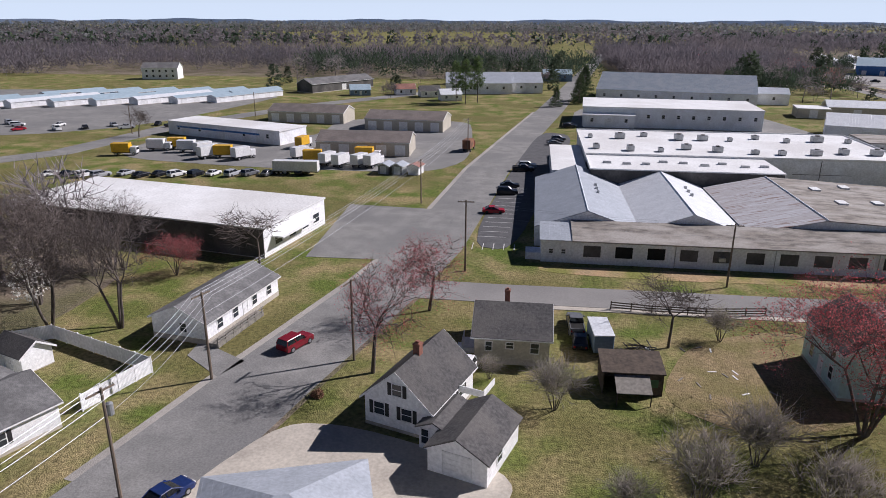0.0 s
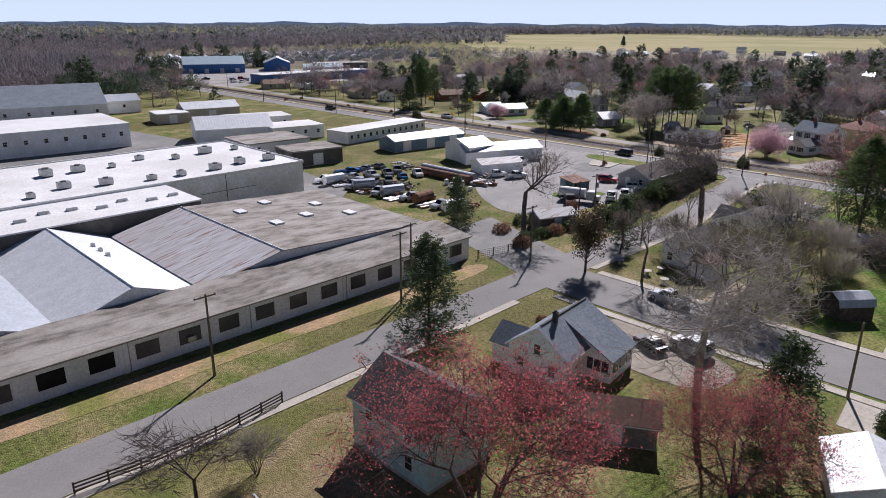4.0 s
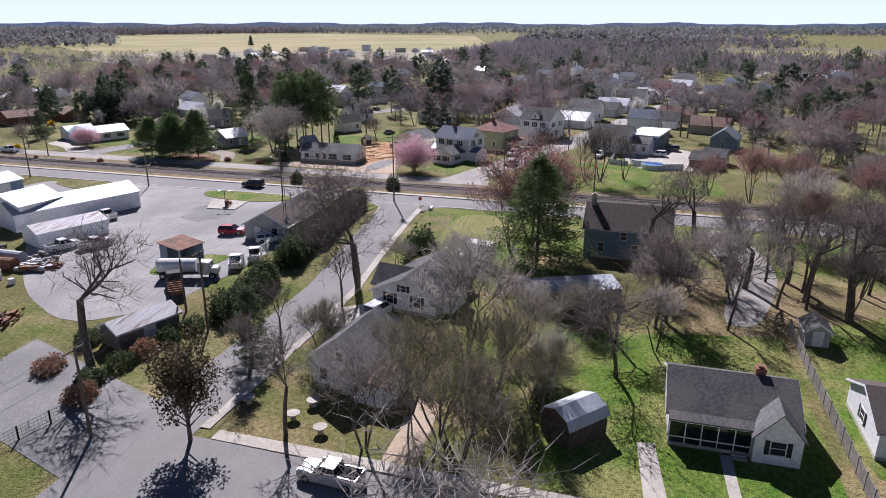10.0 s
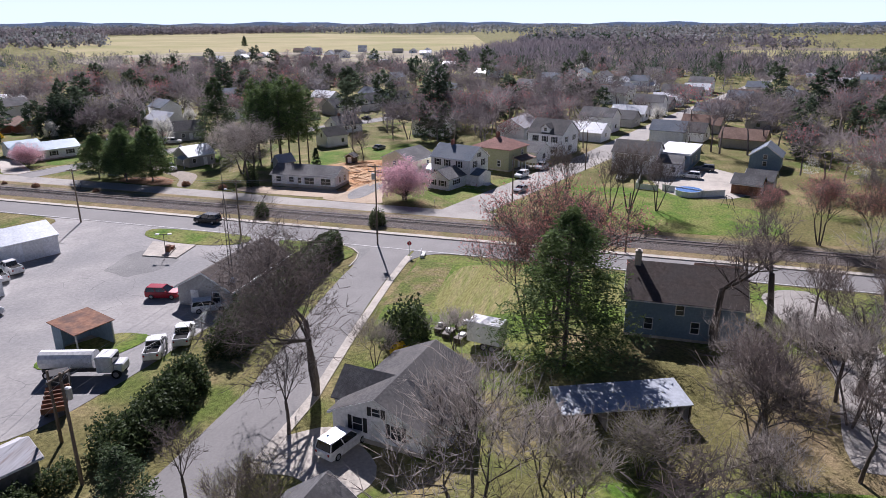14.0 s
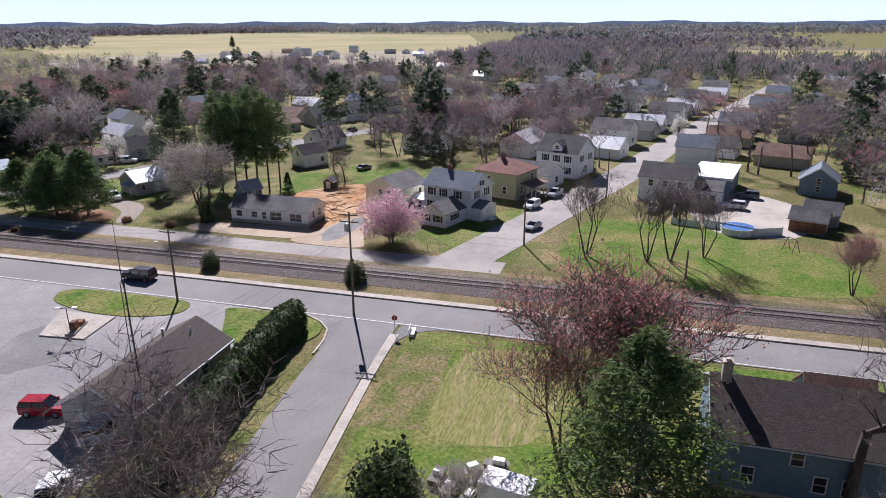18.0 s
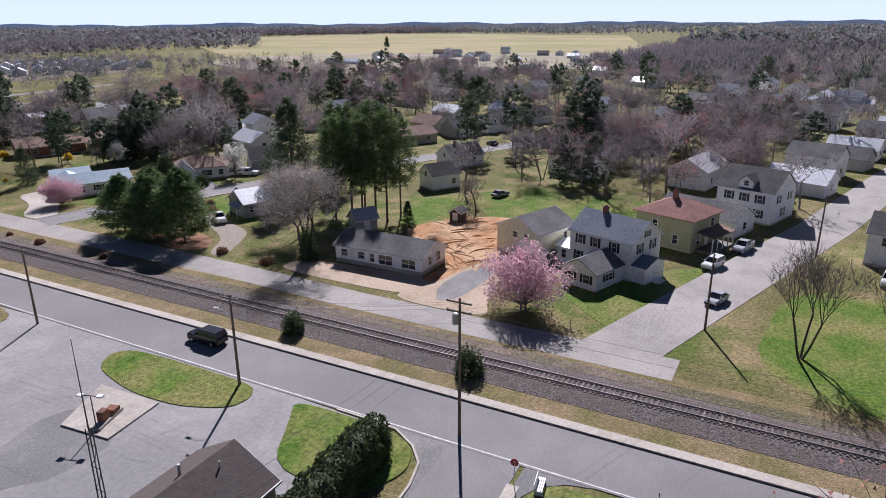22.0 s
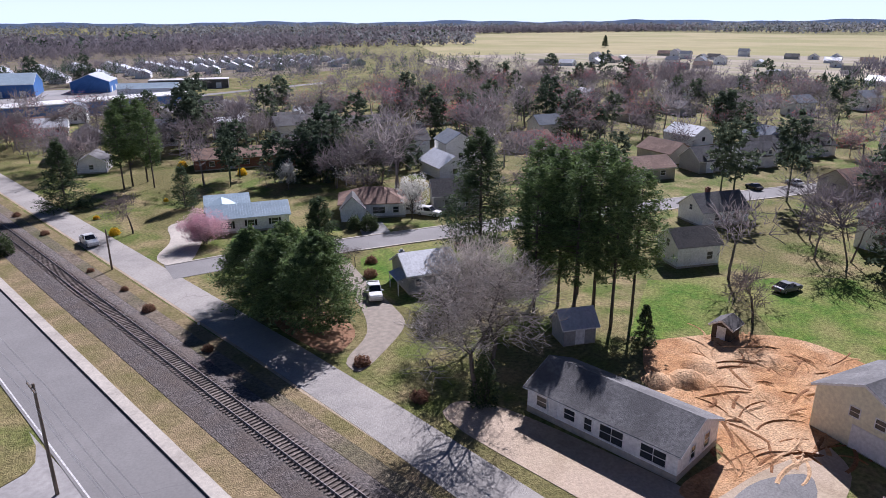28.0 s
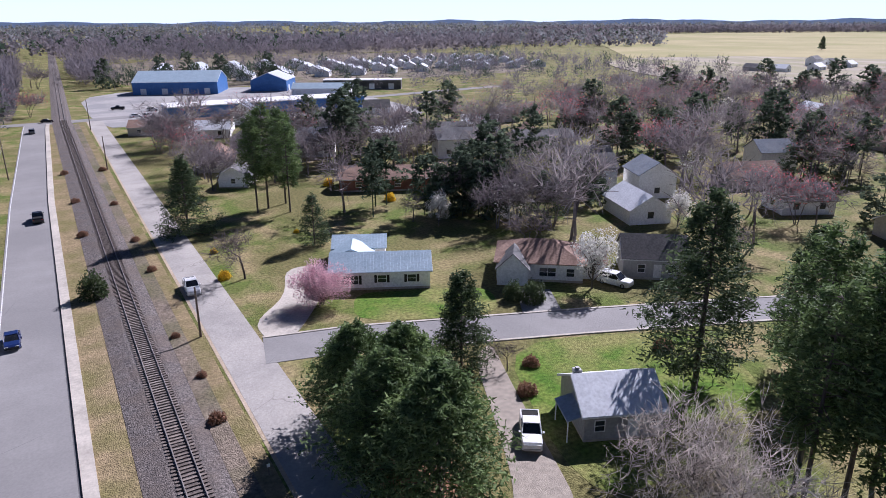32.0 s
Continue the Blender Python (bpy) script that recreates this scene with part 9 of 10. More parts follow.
# ---- poles and wires ----
pd = "weathered wooden utility pole with crossarm"
utility_pole(-33.5, 61.8, 70, 10.3, pd)
utility_pole(-32.2, 42.4, 70, 10.3, "wooden utility pole with a grey transformer drum", drum=True)
utility_pole(-19.2, 68.2, 75, 10, pd, 1)
utility_pole(-9.4, 99, 5, 11.5, pd, 1)
utility_pole(29.5, 97.6, 0, 9.8, pd, 1)
utility_pole(57.8, 98.4, 0, 10.5, pd, 1)
utility_pole(62.5, 101.5, 0, 10.2, pd, 1)
utility_pole(-22.8, 138.6, 80, 9.5, pd, 1)
utility_pole(-18.5, 197.8, 80, 10, pd, 1)
utility_pole(84.6, 96.8, 0, 9.5, pd, 1)
utility_pole(108, 100.2, 0, 10.6, "wooden utility pole with transformer drums", 1, drum=True)
utility_pole(112.4, 106.6, 0, 7.5, "plain wooden pole by the yard", 0)
utility_pole(75.0, 46.8, 90, 8.6, "dark wooden street pole", 0)
utility_pole(172.4, 160.3, 90, 10.6, pd)
utility_pole(172.9, 125.4, 90, 10.6, "wooden utility pole with street lamp", lamp=True)
utility_pole(175.4, 99.9, 90, 14.2, "tall wooden utility pole with two crossarms", 2, drum=True, z=0.0)
utility_pole(182.4, 58.2, 90, 10.5, pd, 0, lamp=False)
utility_pole(210.6, 82.7, 70, 10.3, "wooden utility pole with a small lamp", 0)
utility_pole(249, 70.5, 70, 10.3, pd, 0)
utility_pole(196.2, 213.5, 90, 6.8, "short wooden pole by the frontage road", 0)
utility_pole(195.9, 331, 90, 9, pd, 0)
utility_pole(172.2, 195, 90, 10.6, pd)
utility_pole(172.1, 232, 90, 10.6, pd)
utility_pole(172.2, 270, 90, 10.6, pd)
utility_pole(173.2, 330, 90, 10.6, pd)
utility_pole(197.4, 411, 90, 10.6, pd)
utility_pole(250.6, 186.0, 60, 10, pd, 0)
utility_pole(-134, 214, 50, 9.5, pd, 0)
utility_pole(-110, 262, 50, 9.5, pd, 0)
wires("power_lines_west", [(-40, 10, 10), (-32.2, 42.4, 10), (-33.5, 61.8, 10), (-22.8, 138.6, 9.3), (-18.5, 197.8, 9.8)], [(-1.1, 0), (-0.4, 0), (0.5, 0), (1.1, 0), (0, -2.2)], "sagging power cables along the street", 0.7)
wires("power_lines_mill", [(-9.4, 99, 11.2), (29.5, 97.6, 9.6), (57.8, 98.4, 10.3), (84.6, 96.8, 9.3), (108, 100.2, 10.3), (149.4, 103.6, 10.5), (175.4, 99.9, 12)], [(-0.5, 0), (0.5, 0), (0, -1.8)], "thin power cables over the side street", 0.6, 0.01)
wires("power_lines_main", [(175.4, 99.9, 13.6), (172.9, 125.4, 10.2), (172.4, 160.3, 10.2), (172.2, 195, 10.2), (172.1, 232, 10.2), (172.2, 270, 10.2), (173.2, 330, 10.2)], [(-0.8, 0), (0, 0.1), (0.8, 0), (0, -1.8)], "power cables along the main road", 0.6, 0.01)
wires("power_lines_rail", [(182.4, 58.2, 10.3), (175.4, 99.9, 13.2)], [(0, 0), (0, -1.0)], "power cables over the road", 0.6, 0.01)
wires("power_lines_east", [(175.4, 99.9, 13.0), (210.6, 82.7, 10), (249, 70.5, 10), (300, 54, 10)], [(0, 0), (0, -0.9)], "power cables to the houses", 0.7, 0.01)

# ---- vehicles ----
car(-27.0, 70.6, 66, P_MAROON, "dark red car parked at the kerb")
car(-28.2, 42.6, 66, P_NAVY, "dark blue saloon car by the kerb", "car")
car(-7.4, 67.6, 170, P_WHITE, "white estate car on the drive")
car(6.6, 80.2, 92, P_GREY, "grey pickup truck on the grass", "pickup")
car(6.9, 75.8, 88, P_BLACK, "old dark car with junk beside it", "car")
for x, y, c, k in ((-7.0, 133, P_RED, "car"), (-4.9, 149, P_BLACK, "suv"), (-4.6, 155.6, P_BLACK, "car"), (-1.8, 174, P_BLACK, "pickup"), (-0.8, 178.4, P_SILVER, "suv"), (7.2, 214, P_GREY, "car"), (7.8, 218, P_BLACK, "car"), (8.6, 222, P_GREY, "suv"), (13, 250, P_BLACK, "suv"), (14, 254, P_SILVER, "car")):
    car(x, y, 4, c, "car parked in the mill car park", k, 0.07, "cars in the mill car park", far=True)
car(178.9, 136.4, 90, P_BLACK, "black car on the main road", "bigsuv", 0.08)
car(175.7, 223, -90, P_NAVY, "dark blue car on the main road", "car", 0.08)
car(179.2, 284, 90, P_BLACK, "dark pickup truck on the main road", "pickup", 0.08)
car(178.8, 412, 90, P_GREY, "grey car near the crossing", "suv", 0.08)
car(184, 440, 10, P_BLACK, "dark car on the crossing", "car", 0.08)
car(144.8, 120.2, -76, P_RED, "bright red car beside the office")
car(142.6, 111.2, -56, P_WHITE, "white car parked beside the office")
car(118.8, 81.2, -18, P_WHITE, "white car on the concrete drive", "van")
car(130.2, 110.2, 28, P_WHITE, "white utility pickup with tool boxes", "pickup")
car(134.2, 109.2, 28, P_WHITE, "white pickup truck by the fence", "pickup")
for x, y, rz in ((143.5, 149, 70), (147.0, 150, 70), (131.5, 138.5, -20), (129, 143, -20)):
    car(x, y, rz, P_WHITE, "white work pickup in the yard", "pickup", 0.06, "work pickups")
car(218.9, 175.0, 236, P_WHITE, "white pickup truck on the gravel drive", "pickup")
car(198.3, 230, -93, P_WHITE, "white pickup parked on the frontage road", "pickup")
car(220.6, 82.6, 163, P_SILVER, "silver-grey saloon car parked on the street", "car")
car(235.4, 85.0, 161, P_WHITE, "white car parked on the street")
car(246.6, 81.6, 165, P_SILVER, "silver service pickup with ladder rack", "pickup")
car(253.6, 200.0, -70, P_WHITE, "white van in a drive", "van")
car(239.8, 60.8, 170, P_WHITE, "white pickup truck in the drive", "pickup")
car(256.0, 40.6, 80, P_GREY, "grey car in the side yard")
car(246.0, 44.6, 80, P_WHITE, "white car in the side yard")
car(73.0, 63.2, 80, P_SILVER, "silver car on the gravel yard", "van")
car(70.4, 67.2, 70, P_BLACK, "black car on the gravel yard", "car")
car(68.4, 73.4, 20, P_BLUE, "blue pickup truck beside the house", "pickup")
car(85.2, 72.6, 86, P_SILVER, "silver pickup parked at the kerb", "pickup")
car(262.4, 133.4, -20, P_GREY, "grey car on the far lawn", "car")
car(152.6, 34.5, 20, P_BLACK, "black car on the curved drive", "car")
for i in range(5):
    car(322 + i * 11, 162 - i * 5.2, 60, (P_BLACK, P_WHITE, P_BLACK, P_SILVER, P_GREY)[i], "car parked before the far houses", "car", 0.06, "cars before the far houses", far=True)
rv = random.Random(8)
for i in range(15):
    car(-118 + i * 4.4 + rv.uniform(-0.6, 0.6), 150.5 + i * 0.9 + rv.uniform(-1.5, 1.5), 70 + rv.uniform(-10, 10), rv.choice((P_WHITE, P_WHITE, P_SILVER, P_BLACK, P_GREY)), "used car parked in a row on the grass", rv.choice(("car", "suv")), 0.02, "cars behind the warehouse", far=True)
for i in range(12):
    car(-205 + i * 7 + rv.uniform(-1, 1), 226 + rv.uniform(-12, 12), rv.uniform(0, 360), rv.choice((P_WHITE, P_SILVER, P_RED, P_BLACK)), "car in the storage yard", rv.choice(("car", "suv", "pickup")), 0.06, "cars in the storage yard", far=True)
for i in range(16):
    car(212 + i * 4.2 + rv.uniform(-1, 1), 452 - i * 1.5 + rv.uniform(-14, 30), rv.uniform(0, 360), rv.choice((P_WHITE, P_SILVER, P_RED, P_BLACK, P_WHITE)), "car in the builders' yard", rv.choice(("car", "suv", "pickup", "van")), 0.06, "cars in the builders' yard", far=True)


def box_truck(x, y, rz, body, cab, label, L=6.5, trailer=False, group=""):
    ob = empty("trailer" if trailer else "box_truck", x, y, 0.05, rz, label, "trailer" if trailer else "truck", group)
    bevelled("cargo_box", -L / 2, L / 2, -1.2, 1.2, 0.95, 3.5, body, ob, 0.05)
    box("chassis", -L / 2, L / 2 + (0 if trailer else 1.8), -0.5, 0.5, 0.6, 0.94, M["darkwall"], ob)
    if not trailer:
        bevelled("cab", L / 2 + 0.15, L / 2 + 2.0, -1.05, 1.05, 0.6, 2.5, cab, ob, 0.16)
        box("windscreen", L / 2 + 1.9, L / 2 + 2.02, -0.85, 0.85, 1.55, 2.25, M["carglass"], ob)
        for s in (-1, 1):
            wheel(ob, L / 2 + 1.1, s * 0.95, 0.45, 0.3)
    for u in ((-L / 2 + 1.2,) if not trailer else (-L / 2 + 1.0, -L / 2 + 2.1)):
        for s in (-1, 1):
            wheel(ob, u, s * 0.95, 0.45, 0.35)
    return ob


rowt = [(-116, 179, 10, P_YELLOW), (-110, 187, 10, P_WHITE), (-105, 190, 10, P_YELLOW), (-100, 186, 10, P_WHITE), (-94, 184, 60, P_WHITE), (-90, 178, 60, P_WHITE), (-86, 180, 10, P_YELLOW), (-80, 178, 60, P_WHITE), (-69, 198, 80, P_YELLOW), (-64, 181, 60, P_WHITE), (-59, 177, 10, P_YELLOW), (-54, 174, 70, P_WHITE), (-50, 172.5, 70, P_WHITE), (-45, 173, 70, P_WHITE), (-41.5, 173, 70, P_WHITE), (-46, 183, 2, P_YELLOW)]
for x, y, rz, c in rowt:
    box_truck(x, y, rz, c, P_WHITE, "yellow and white hire box truck in the yard" if c == P_YELLOW else "white hire box truck in the yard", 5.0, group="hire trucks")
box_truck(-58.5, 162, 3, P_WHITE, P_WHITE, "long white semi trailer on the grass", 11.5, True)
for x, c, lb in ((-36.5, M["steel"], "grey storage container shed"), (-33.0, M["steel"], "grey storage container shed"), (-28.8, M["siding"], "small white storage shed with orange roof")):
    s = house(x, 167.2, 80, 4, 2.8, 2.2, 0.6, "siding" if x > -30 else "greysiding", "shinglered" if x > -30 else "metalgrey", lb, [], [("w", 0, 1.4, 1.9)], base=0.05, name="storage_shed", category="shed")
box_truck(-18.6, 200, 80, M["rust"], P_MAROON, "rusty red container truck", 4.5)
# tank truck by the shack
tk = empty("tank_truck", 123.2, 114.8, 0.05, -72, "white fuel tank truck with silver tank", "truck")
tubes("tank", [((-3.6, 0, 1.95), (2.2, 0, 1.95), 1.05, 1.05)], M["trim"], tk, n=14)
box("chassis", -3.6, 4.6, -0.5, 0.5, 0.6, 0.95, M["darkwall"], tk)
bevelled("cab", 2.5, 4.3, -1.1, 1.1, 0.7, 2.6, P_WHITE, tk, 0.14)
bevelled("bonnet", 4.3, 5.4, -0.9, 0.9, 0.7, 1.7, P_WHITE, tk, 0.14)
box("windscreen", 4.24, 4.33, -0.9, 0.9, 1.75, 2.4, M["carglass"], tk)
for u in (-2.8, -1.6, 4.6):
    for s in (-1, 1):
        wheel(tk, u, s * 0.95, 0.5, 0.32)
fb = empty("flatbed_wreck", 117.5, 112.0, 0.0, 40, "rusty dark flatbed lorry without a body", "truck")
box("bed", -3, 2.2, -1.1, 1.1, 0.9, 1.1, M["rust"], fb)
singles("cross_beam", [(-3 + k * 0.9, -2.85 + k * 0.9, -1.1, 1.1, 1.1, 1.45) for k in range(6) if -2.85 + k * 0.9 < 2.2], M["rust"], fb)
bevelled("cab", 2.3, 4.2, -1.0, 1.0, 0.6, 2.2, M["darkwall"], fb, 0.15)
for u in (-1.8, 3.2):
    for s in (-1, 1):
        wheel(fb, u, s * 0.9, 0.48, 0.3)
# scrapyard heaps
for i in range(22):
    x, y = rv.uniform(96, 106), rv.uniform(126, 178)
    if i > 13:
        x, y = rv.uniform(118, 126), rv.uniform(136, 172)
    s = empty("scrap_heap", x, y, 0, rv.uniform(0, 180), "low heap of rusty and pale scrap metal", "scrap heap", "scrap heaps")
    rows = []
    for k in range(26):
        a, b, c = rv.uniform(-2.4, 2.4), rv.uniform(-1.4, 1.4), rv.uniform(0, 0.7)
        rows.append((a, a + rv.uniform(0.2, 1.6), b, b + rv.uniform(0.1, 0.6), c - 0.1, c + rv.uniform(0.05, 0.5)))
    tagged(boxes("scrap", rows, rv.choice((M["rust"], M["steel"], M["board"], M["darkwall"], M["trim"])), s), "tangled scrap pieces", kind="stuff")
for i, (x, y, rz) in enumerate(((121.2, 152.5, 91), (118, 151, 93))):
    p = empty("steel_tank", x, y, 0, rz, "long rusty grey steel tank lying on the ground", "tank", "steel tanks")
    tubes("tank", [((-9, 0, 1.0), (9, 0, 1.0), 1.0, 1.0)], M["metalgrey"] if i != 1 else M["rust"], p, n=14)
    singles("cradle", [(-6, -5.6, -0.9, 0.9, -0.1, 0.4), (5.6, 6, -0.9, 0.9, -0.1, 0.4)], M["darkwood"], p)
for i in range(14):
    q = i / 13
    x, y = 94.5 + 4 * q + rv.uniform(-0.8, 0.8), 168 - 40 * q
    if i % 3 == 1:
        p = empty("tank_trailer", x, y, 0, rv.uniform(-35, 10), "short pale steel tank on timber blocks in the scrapyard", "tank", "scrapyard tanks")
        tubes("tank", [((-2.6, 0, 1.35), (2.6, 0, 1.35), 1.15, 1.15)], rv.choice((M["metalwhite"], M["metalgrey"], M["rust"])), p, n=14)
        for u in (-1.8, 1.6):
            box("block", u, u + 0.3, -0.8, 0.8, -0.1, 0.4, M["darkwood"], p)
    elif i % 3 == 0:
        car(x, y, rv.uniform(150, 210), rv.choice((P_WHITE, P_SILVER, P_WHITE)), "pale scrapped pickup among the scrap", "pickup", 0.0, "scrapped cars", far=True)
    else:
        p = empty("pipe_stack", x, y, 0, rv.uniform(-30, 5), "stack of long steel pipes on the ground", "pipes", "pipe stacks")
        for k in range(6):
            tubes("pipe", [((-3.4, -1.2 + 0.48 * k, 0.24), (rv.uniform(2.6, 3.6), -1.2 + 0.48 * k, 0.24), 0.2, 0.2)], rv.choice((M["steel"], M["rust"], M["metalgrey"])), p, n=8)
for i in range(10):
    g = empty("old_appliance", 112.4 + rv.uniform(-1.8, 3.6), 137.5 + i * 0.9, 0, rv.uniform(0, 180), "dumped white household appliance", "appliance", "dumped appliances")
    bevelled("body", -0.4, 0.4, -0.4, 0.4, -0.02, rv.uniform(0.9, 1.6), M["vinyl"], g, 0.05)
    box("lid", -0.36, 0.36, -0.43, -0.39, 0.15, 0.8, M["steel"], g)
for i in range(12):
    car(101 + (i % 4) * 4.6 + rv.uniform(-1, 1), 158 + (i // 4) * 7 + rv.uniform(-2, 2), rv.uniform(0, 360), rv.choice((P_WHITE, P_SILVER, P_GREY, P_BLUE)), "scrapped car in the scrapyard", rv.choice(("car", "pickup")), 0.0, "scrapped cars", far=True)
sh = house(104.5, 107.2, -20, 8, 4, 2.3, 0.9, "board", "metalrust", "low derelict shed with a rusty roof", [], [("s", 0, 1.4, 1.8)], base=0.05, name="shed", category="shed")

# fuel island, signs, small yard things
fi = empty("fuel_island", 161.5, 132, 0.2, 20, "abandoned fuel island with pump and lamp post", "fuel pump")
bevelled("plinth", -2.0, 2.0, -0.6, 0.6, -0.05, 0.25, M["concrete"], fi, 0.05)
bevelled("pump", -0.9, 0.1, -0.35, 0.35, 0.25, 1.3, M["rust"], fi, 0.05)
box("tyre_stack", 0.6, 1.6, -0.5, 0.5, 0.25, 0.7, M["rust"], fi)
tubes("lamp_post", [((-1.6, 0, 0.2), (-1.6, 0, 3.6), 0.06, 0.05), ((-1.6, -0.8, 3.6), (-1.6, 0.8, 3.6), 0.05, 0.05)], M["darkwall"], fi)
singles("lamp", [(-1.85, -1.35, 0.7, 1.3, 3.55, 3.7), (-1.85, -1.35, -1.3, -0.7, 3.55, 3.7)], M["trim"], fi)
bn = empty("white_bench", 171.7, 90.4, 0, 10, "white slatted bench at the street corner", "bench")
boxes("seat", [(-1.0, 1.0, -0.3 + k * 0.16, -0.18 + k * 0.16, 0.42, 0.48) for k in range(4)], M["trim"], bn)
boxes("back", [(-1.0, 1.0, 0.36, 0.42, 0.55 + k * 0.18, 0.68 + k * 0.18) for k in range(3)], M["trim"], bn)
singles("leg", [(-0.95, -0.85, -0.3, 0.4, 0, 0.42), (0.85, 0.95, -0.3, 0.4, 0, 0.42)], M["trim"], bn)
sg = empty("stop_sign", 171.2, 92.6, 0, 100, "red stop sign on a steel post", "road sign")
tubes("post", [((0, 0, -0.1), (0, 0, 2.4), 0.04, 0.04)], M["steel"], sg)
tubes("plate", [((0, -0.03, 2.2), (0, 0.0, 2.2), 0.38, 0.38)], P_RED, sg, "red octagonal plate", 8)
for x, y in ((174.2, 81.2), (203.2, 98), (195.6, 182)):
    sg = empty("marker_post", x, y, 0, 0, "slim marker post beside the road", "post", "marker posts")
    tubes("post", [((0, 0, -0.1), (0, 0, 1.3), 0.05, 0.04)], M["polewood"], sg)
    box("plate", -0.15, 0.15, -0.07, -0.05, 0.9, 1.25, M["trim"], sg)
fence_run([(92, 29.4), (108, 29.6), (117, 29.8), (128, 29.8)], "grey weathered board fence between gardens", 1.7, 2.4, M["board"])
fence_run([(128, 109.6), (137, 108.6), (141, 110)], "chain link fence of the yard", 1.8, 3, M["steel"], "wire")
fence_run([(79.5, 103.8), (88.5, 101.6)], "black steel yard gate", 1.4, 3, M["shutter"], "wire")
house(126.2, 27.4, 0, 3.4, 2.6, 2.1, 0.9, "greysiding", "shingle", "small grey garden shed", [], [("w", 0, 1.0, 1.8)], base=0.05, name="garden_shed", category="shed")
# corner lawn with pale garden tables
for x, y in ((92.8, 80.2), (95.6, 79.4), (98.2, 76.2), (91.4, 76.6), (94.2, 86.0)):
    g = empty("garden_table", x, y, 0, rv.uniform(0, 90), "round white stone garden table", "garden table", "garden tables")
    tubes("top", [((0, 0, 0.68), (0, 0, 0.78), 0.7, 0.7)], M["concrete"], g, n=14)
    tubes("pedestal", [((0, 0, -0.05), (0, 0, 0.68), 0.3, 0.18)], M["concrete"], g, n=8)
# junk by the plot
wt = box_truck(142.2, 73.0, 80, M["trim"], P_WHITE, "small white camping trailer", 4.2, True)
for x, y in ((144.0, 78.2), (146.6, 77.0), (143.2, 76.4), (148, 75), (145.2, 79.6)):
    t = empty("junk_table", x, y, 0, rv.uniform(0, 180), "old table with boards and junk on it", "table", "junk tables")
    box("top", -1.1, 1.1, -0.5, 0.5, 0.6, 0.68, M["board"], t)
    singles("leg", [(-1.0, -0.9, -0.45, 0.45, 0, 0.6), (0.9, 1.0, -0.45, 0.45, 0, 0.6)], M["darkwood"], t)
    boxes("junk", [(rv.uniform(-0.9, 0), rv.uniform(0.1, 0.9), -0.3, 0.3, 0.68, 0.8 + rv.uniform(0, 0.4))], M["trim"], t)
# mounds in the dug soil
for i, (x, y, r, h_) in enumerate(((227.6, 131.6, 2.2, 1.2), (225.2, 133.6, 1.8, 1.0), (232, 132.4, 2.4, 0.6), (239, 126, 2.2, 0.35), (231, 124, 2.2, 0.3))):
    rng2 = random.Random(i)
    n, vs, fs = 16, [(0, 0, h_)], []
    for ringk, (kr, kz) in enumerate(((0.35, 0.86), (0.7, 0.45), (1.0, -0.05))):
        for j in range(n):
            w = 2 * math.pi * j / n
            q = kr * r * (1 + rng2.uniform(-0.18, 0.18))
            vs.append((q * math.cos(w), q * math.sin(w), h_ * kz * (1 + rng2.uniform(-0.15, 0.15))))
    fs += [(0, 1 + j, 1 + (j + 1) % n) for j in range(n)]
    for k in range(2):
        fs += [(1 + k * n + j, 1 + (k + 1) * n + j, 1 + (k + 1) * n + (j + 1) % n, 1 + k * n + (j + 1) % n) for j in range(n)]
    mo = mesh_ob("soil_mound", vs, fs, M["dirt"], smooth=True)
    mo.matrix_basis = pose(x, y, 0.04)
    tagged(mo, "heap of freshly dug orange soil", "soil heap", "soil heaps")
# swing and playground frame on the far lawn
pg = empty("play_frame", 219, 38.6, 0, 30, "grey steel play frame on the lawn", "play frame")
tubes("frame", [((-1.2, -0.8, 0), (-1.0, 0, 2.3), 0.05, 0.05), ((-1.2, 0.8, 0), (-1.0, 0, 2.3), 0.05, 0.05), ((1.2, -0.8, 0), (1.0, 0, 2.3), 0.05, 0.05), ((1.2, 0.8, 0), (1.0, 0, 2.3), 0.05, 0.05), ((-1.0, 0, 2.3), (1.0, 0, 2.3), 0.05, 0.05)], M["darkwall"], pg)

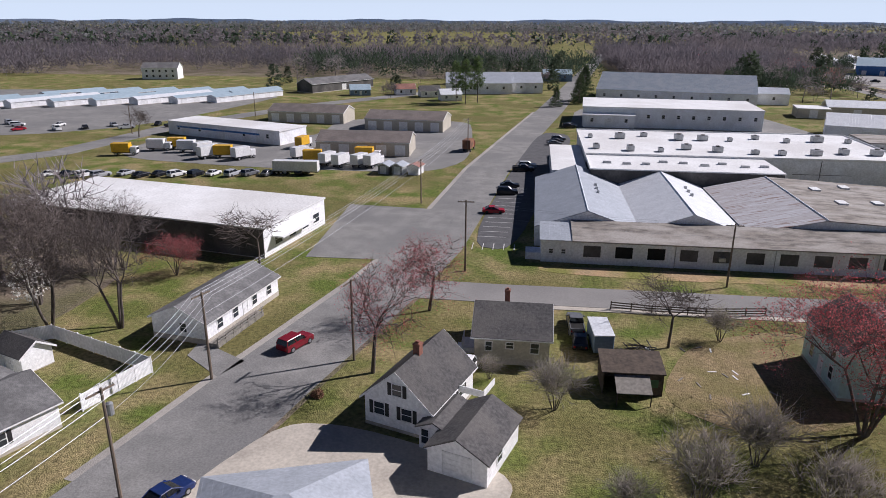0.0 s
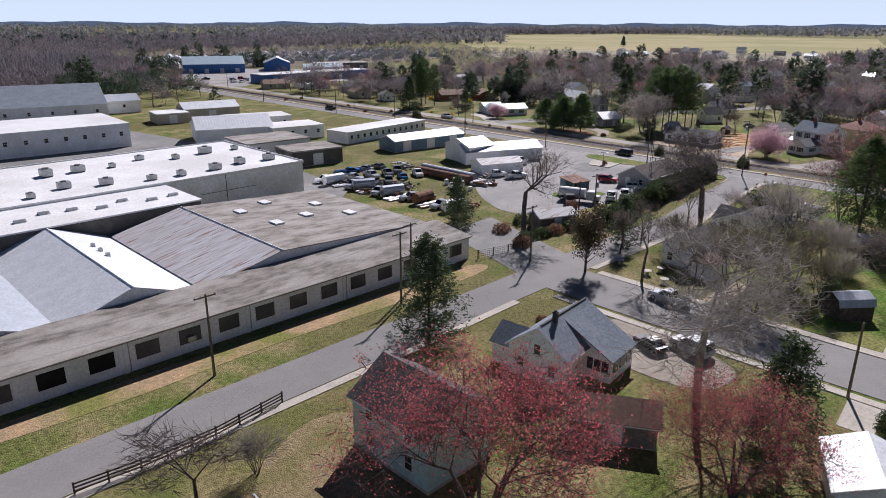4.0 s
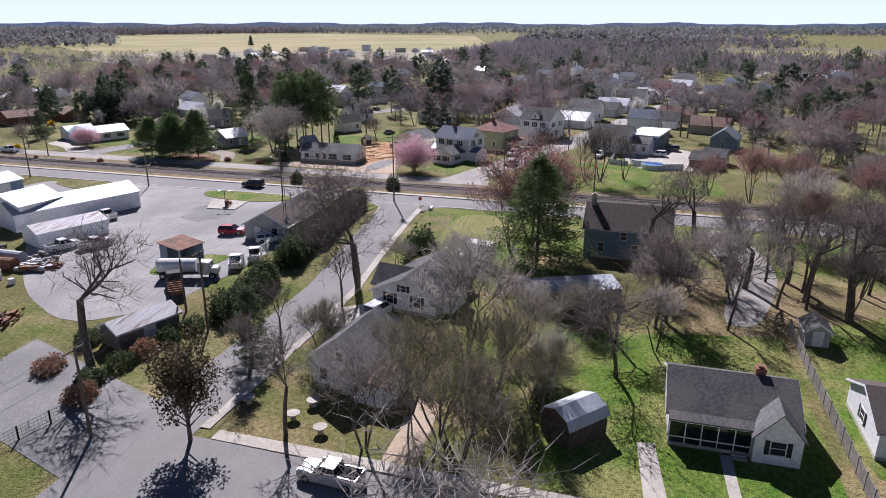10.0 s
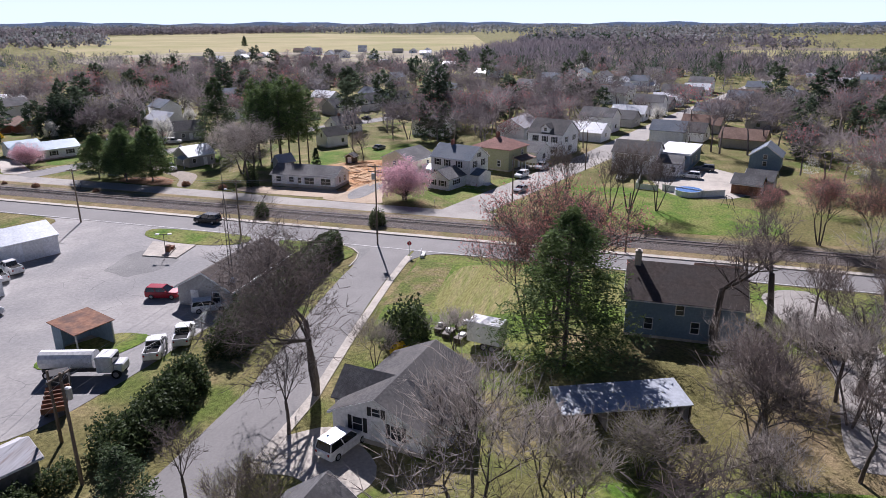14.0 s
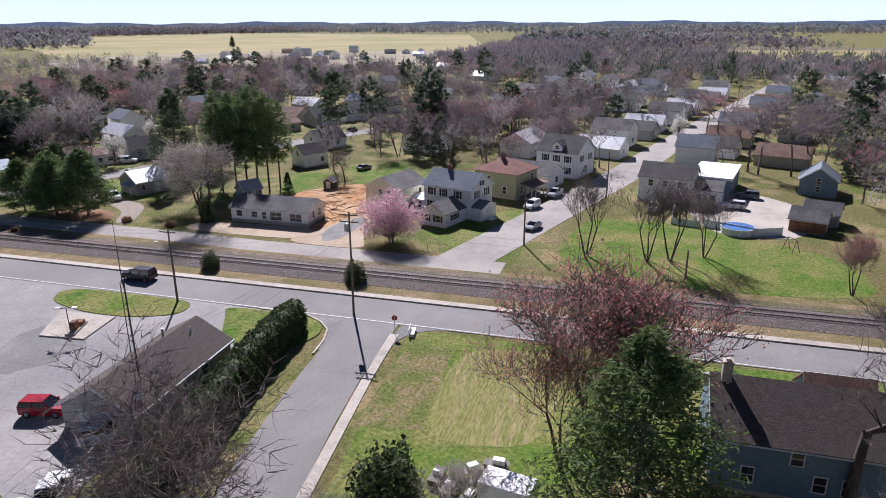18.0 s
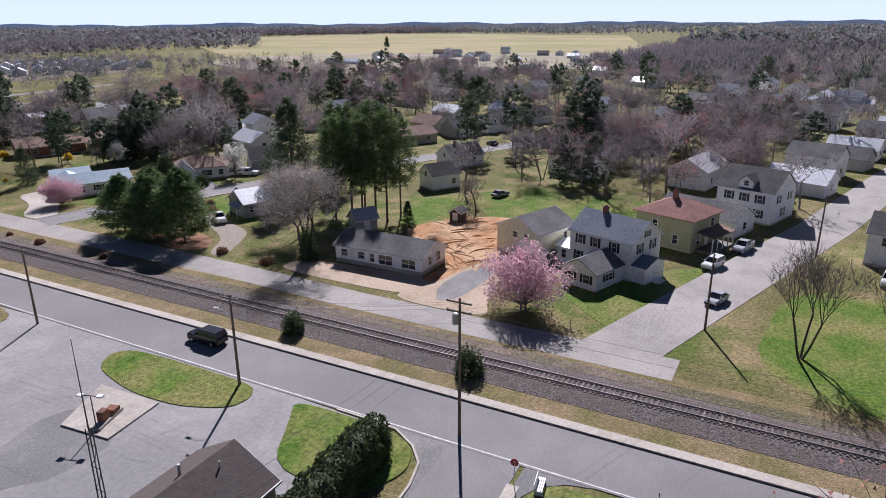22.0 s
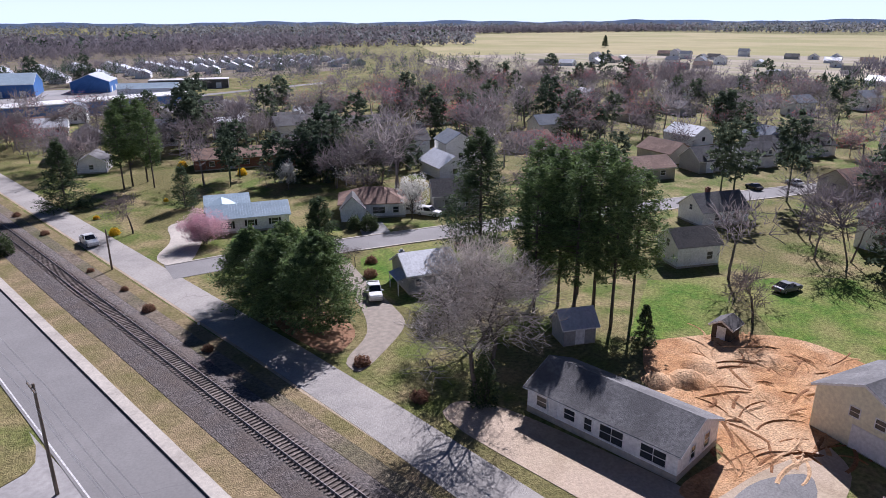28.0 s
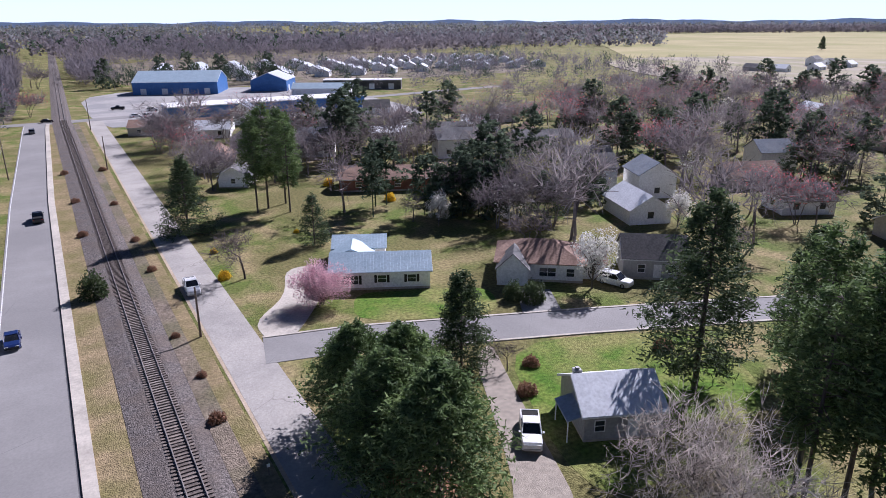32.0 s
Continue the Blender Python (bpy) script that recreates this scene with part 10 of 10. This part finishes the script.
# charred heap in the back yard
bd = empty("burnt_debris", 13.4, 74.6, 0, 20, "dark heap of charred boards and branches", "debris heap")
for k in range(26):
    a, r_ = rv.uniform(0, 6.28), rv.uniform(0, 2.4)
    p = box("charred_board", -rv.uniform(0.5, 1.5), rv.uniform(0.5, 1.5), -0.06, 0.06, -0.03, 0.03, M["shutter"] if k % 3 else M["darkwood"], bd)
    p.matrix_basis = pose(r_ * math.cos(a), r_ * math.sin(a) * 0.7, 0.12 + rv.uniform(0, 0.9) * (1 - r_ / 2.8), rv.uniform(-20, 20), rv.uniform(-25, 25), rv.uniform(0, 180))
for k in range(16):
    t = box("loose_board", -0.5, 0.5, -0.09, 0.09, 0.0, 0.05, M["board"] if k % 3 else M["trim"], None)
    t.matrix_basis = pose(rv.uniform(12, 27), rv.uniform(64, 78), 0.03, 0, 0, rv.uniform(0, 180))
    tagged(t, "loose pale board lying in the yard", "board", "loose boards")

# tyre ruts and clods in the dug soil
vs, fs, dark = [], [], []
for k in range(230):
    x, y = rv.uniform(212, 243), rv.uniform(112, 136)
    if y > 124 + (x - 212) * 0.42 or y < 121 - (x - 206) * 0.42 or (x > 236 and y < 112 + (x - 236) * 0.6):
        continue
    a, L, w_, hh = math.radians(rv.choice((-28, 8, 60)) + rv.gauss(0, 9)), rv.uniform(2.0, 6.0), rv.uniform(0.1, 0.28), rv.uniform(0.05, 0.2)
    bend = rv.uniform(-0.12, 0.12)
    for i in range(7):
        px, py = x + math.cos(a) * L * i / 6, y + math.sin(a) * L * i / 6
        e = 0.3 + 0.7 * math.sin(math.pi * i / 6)
        n = len(vs)
        vs += [(px - math.sin(a) * w_, py + math.cos(a) * w_, 0.04), (px, py, 0.05 + hh * e), (px + math.sin(a) * w_, py - math.cos(a) * w_, 0.04)]
        if i:
            (dark if k % 3 == 0 else fs).extend([(n - 3, n, n + 1, n - 2), (n - 2, n + 1, n + 2, n - 1)])
        a += bend
tagged(mesh_ob("dirt_ruts", vs, fs, M["dirt"]), "ridges and tyre ruts in raw orange soil", "soil", kind="stuff")
tagged(mesh_ob("damp_ruts", vs, dark, M["dirtdark"]), "dark tyre ruts in raw orange soil", "soil", kind="stuff")
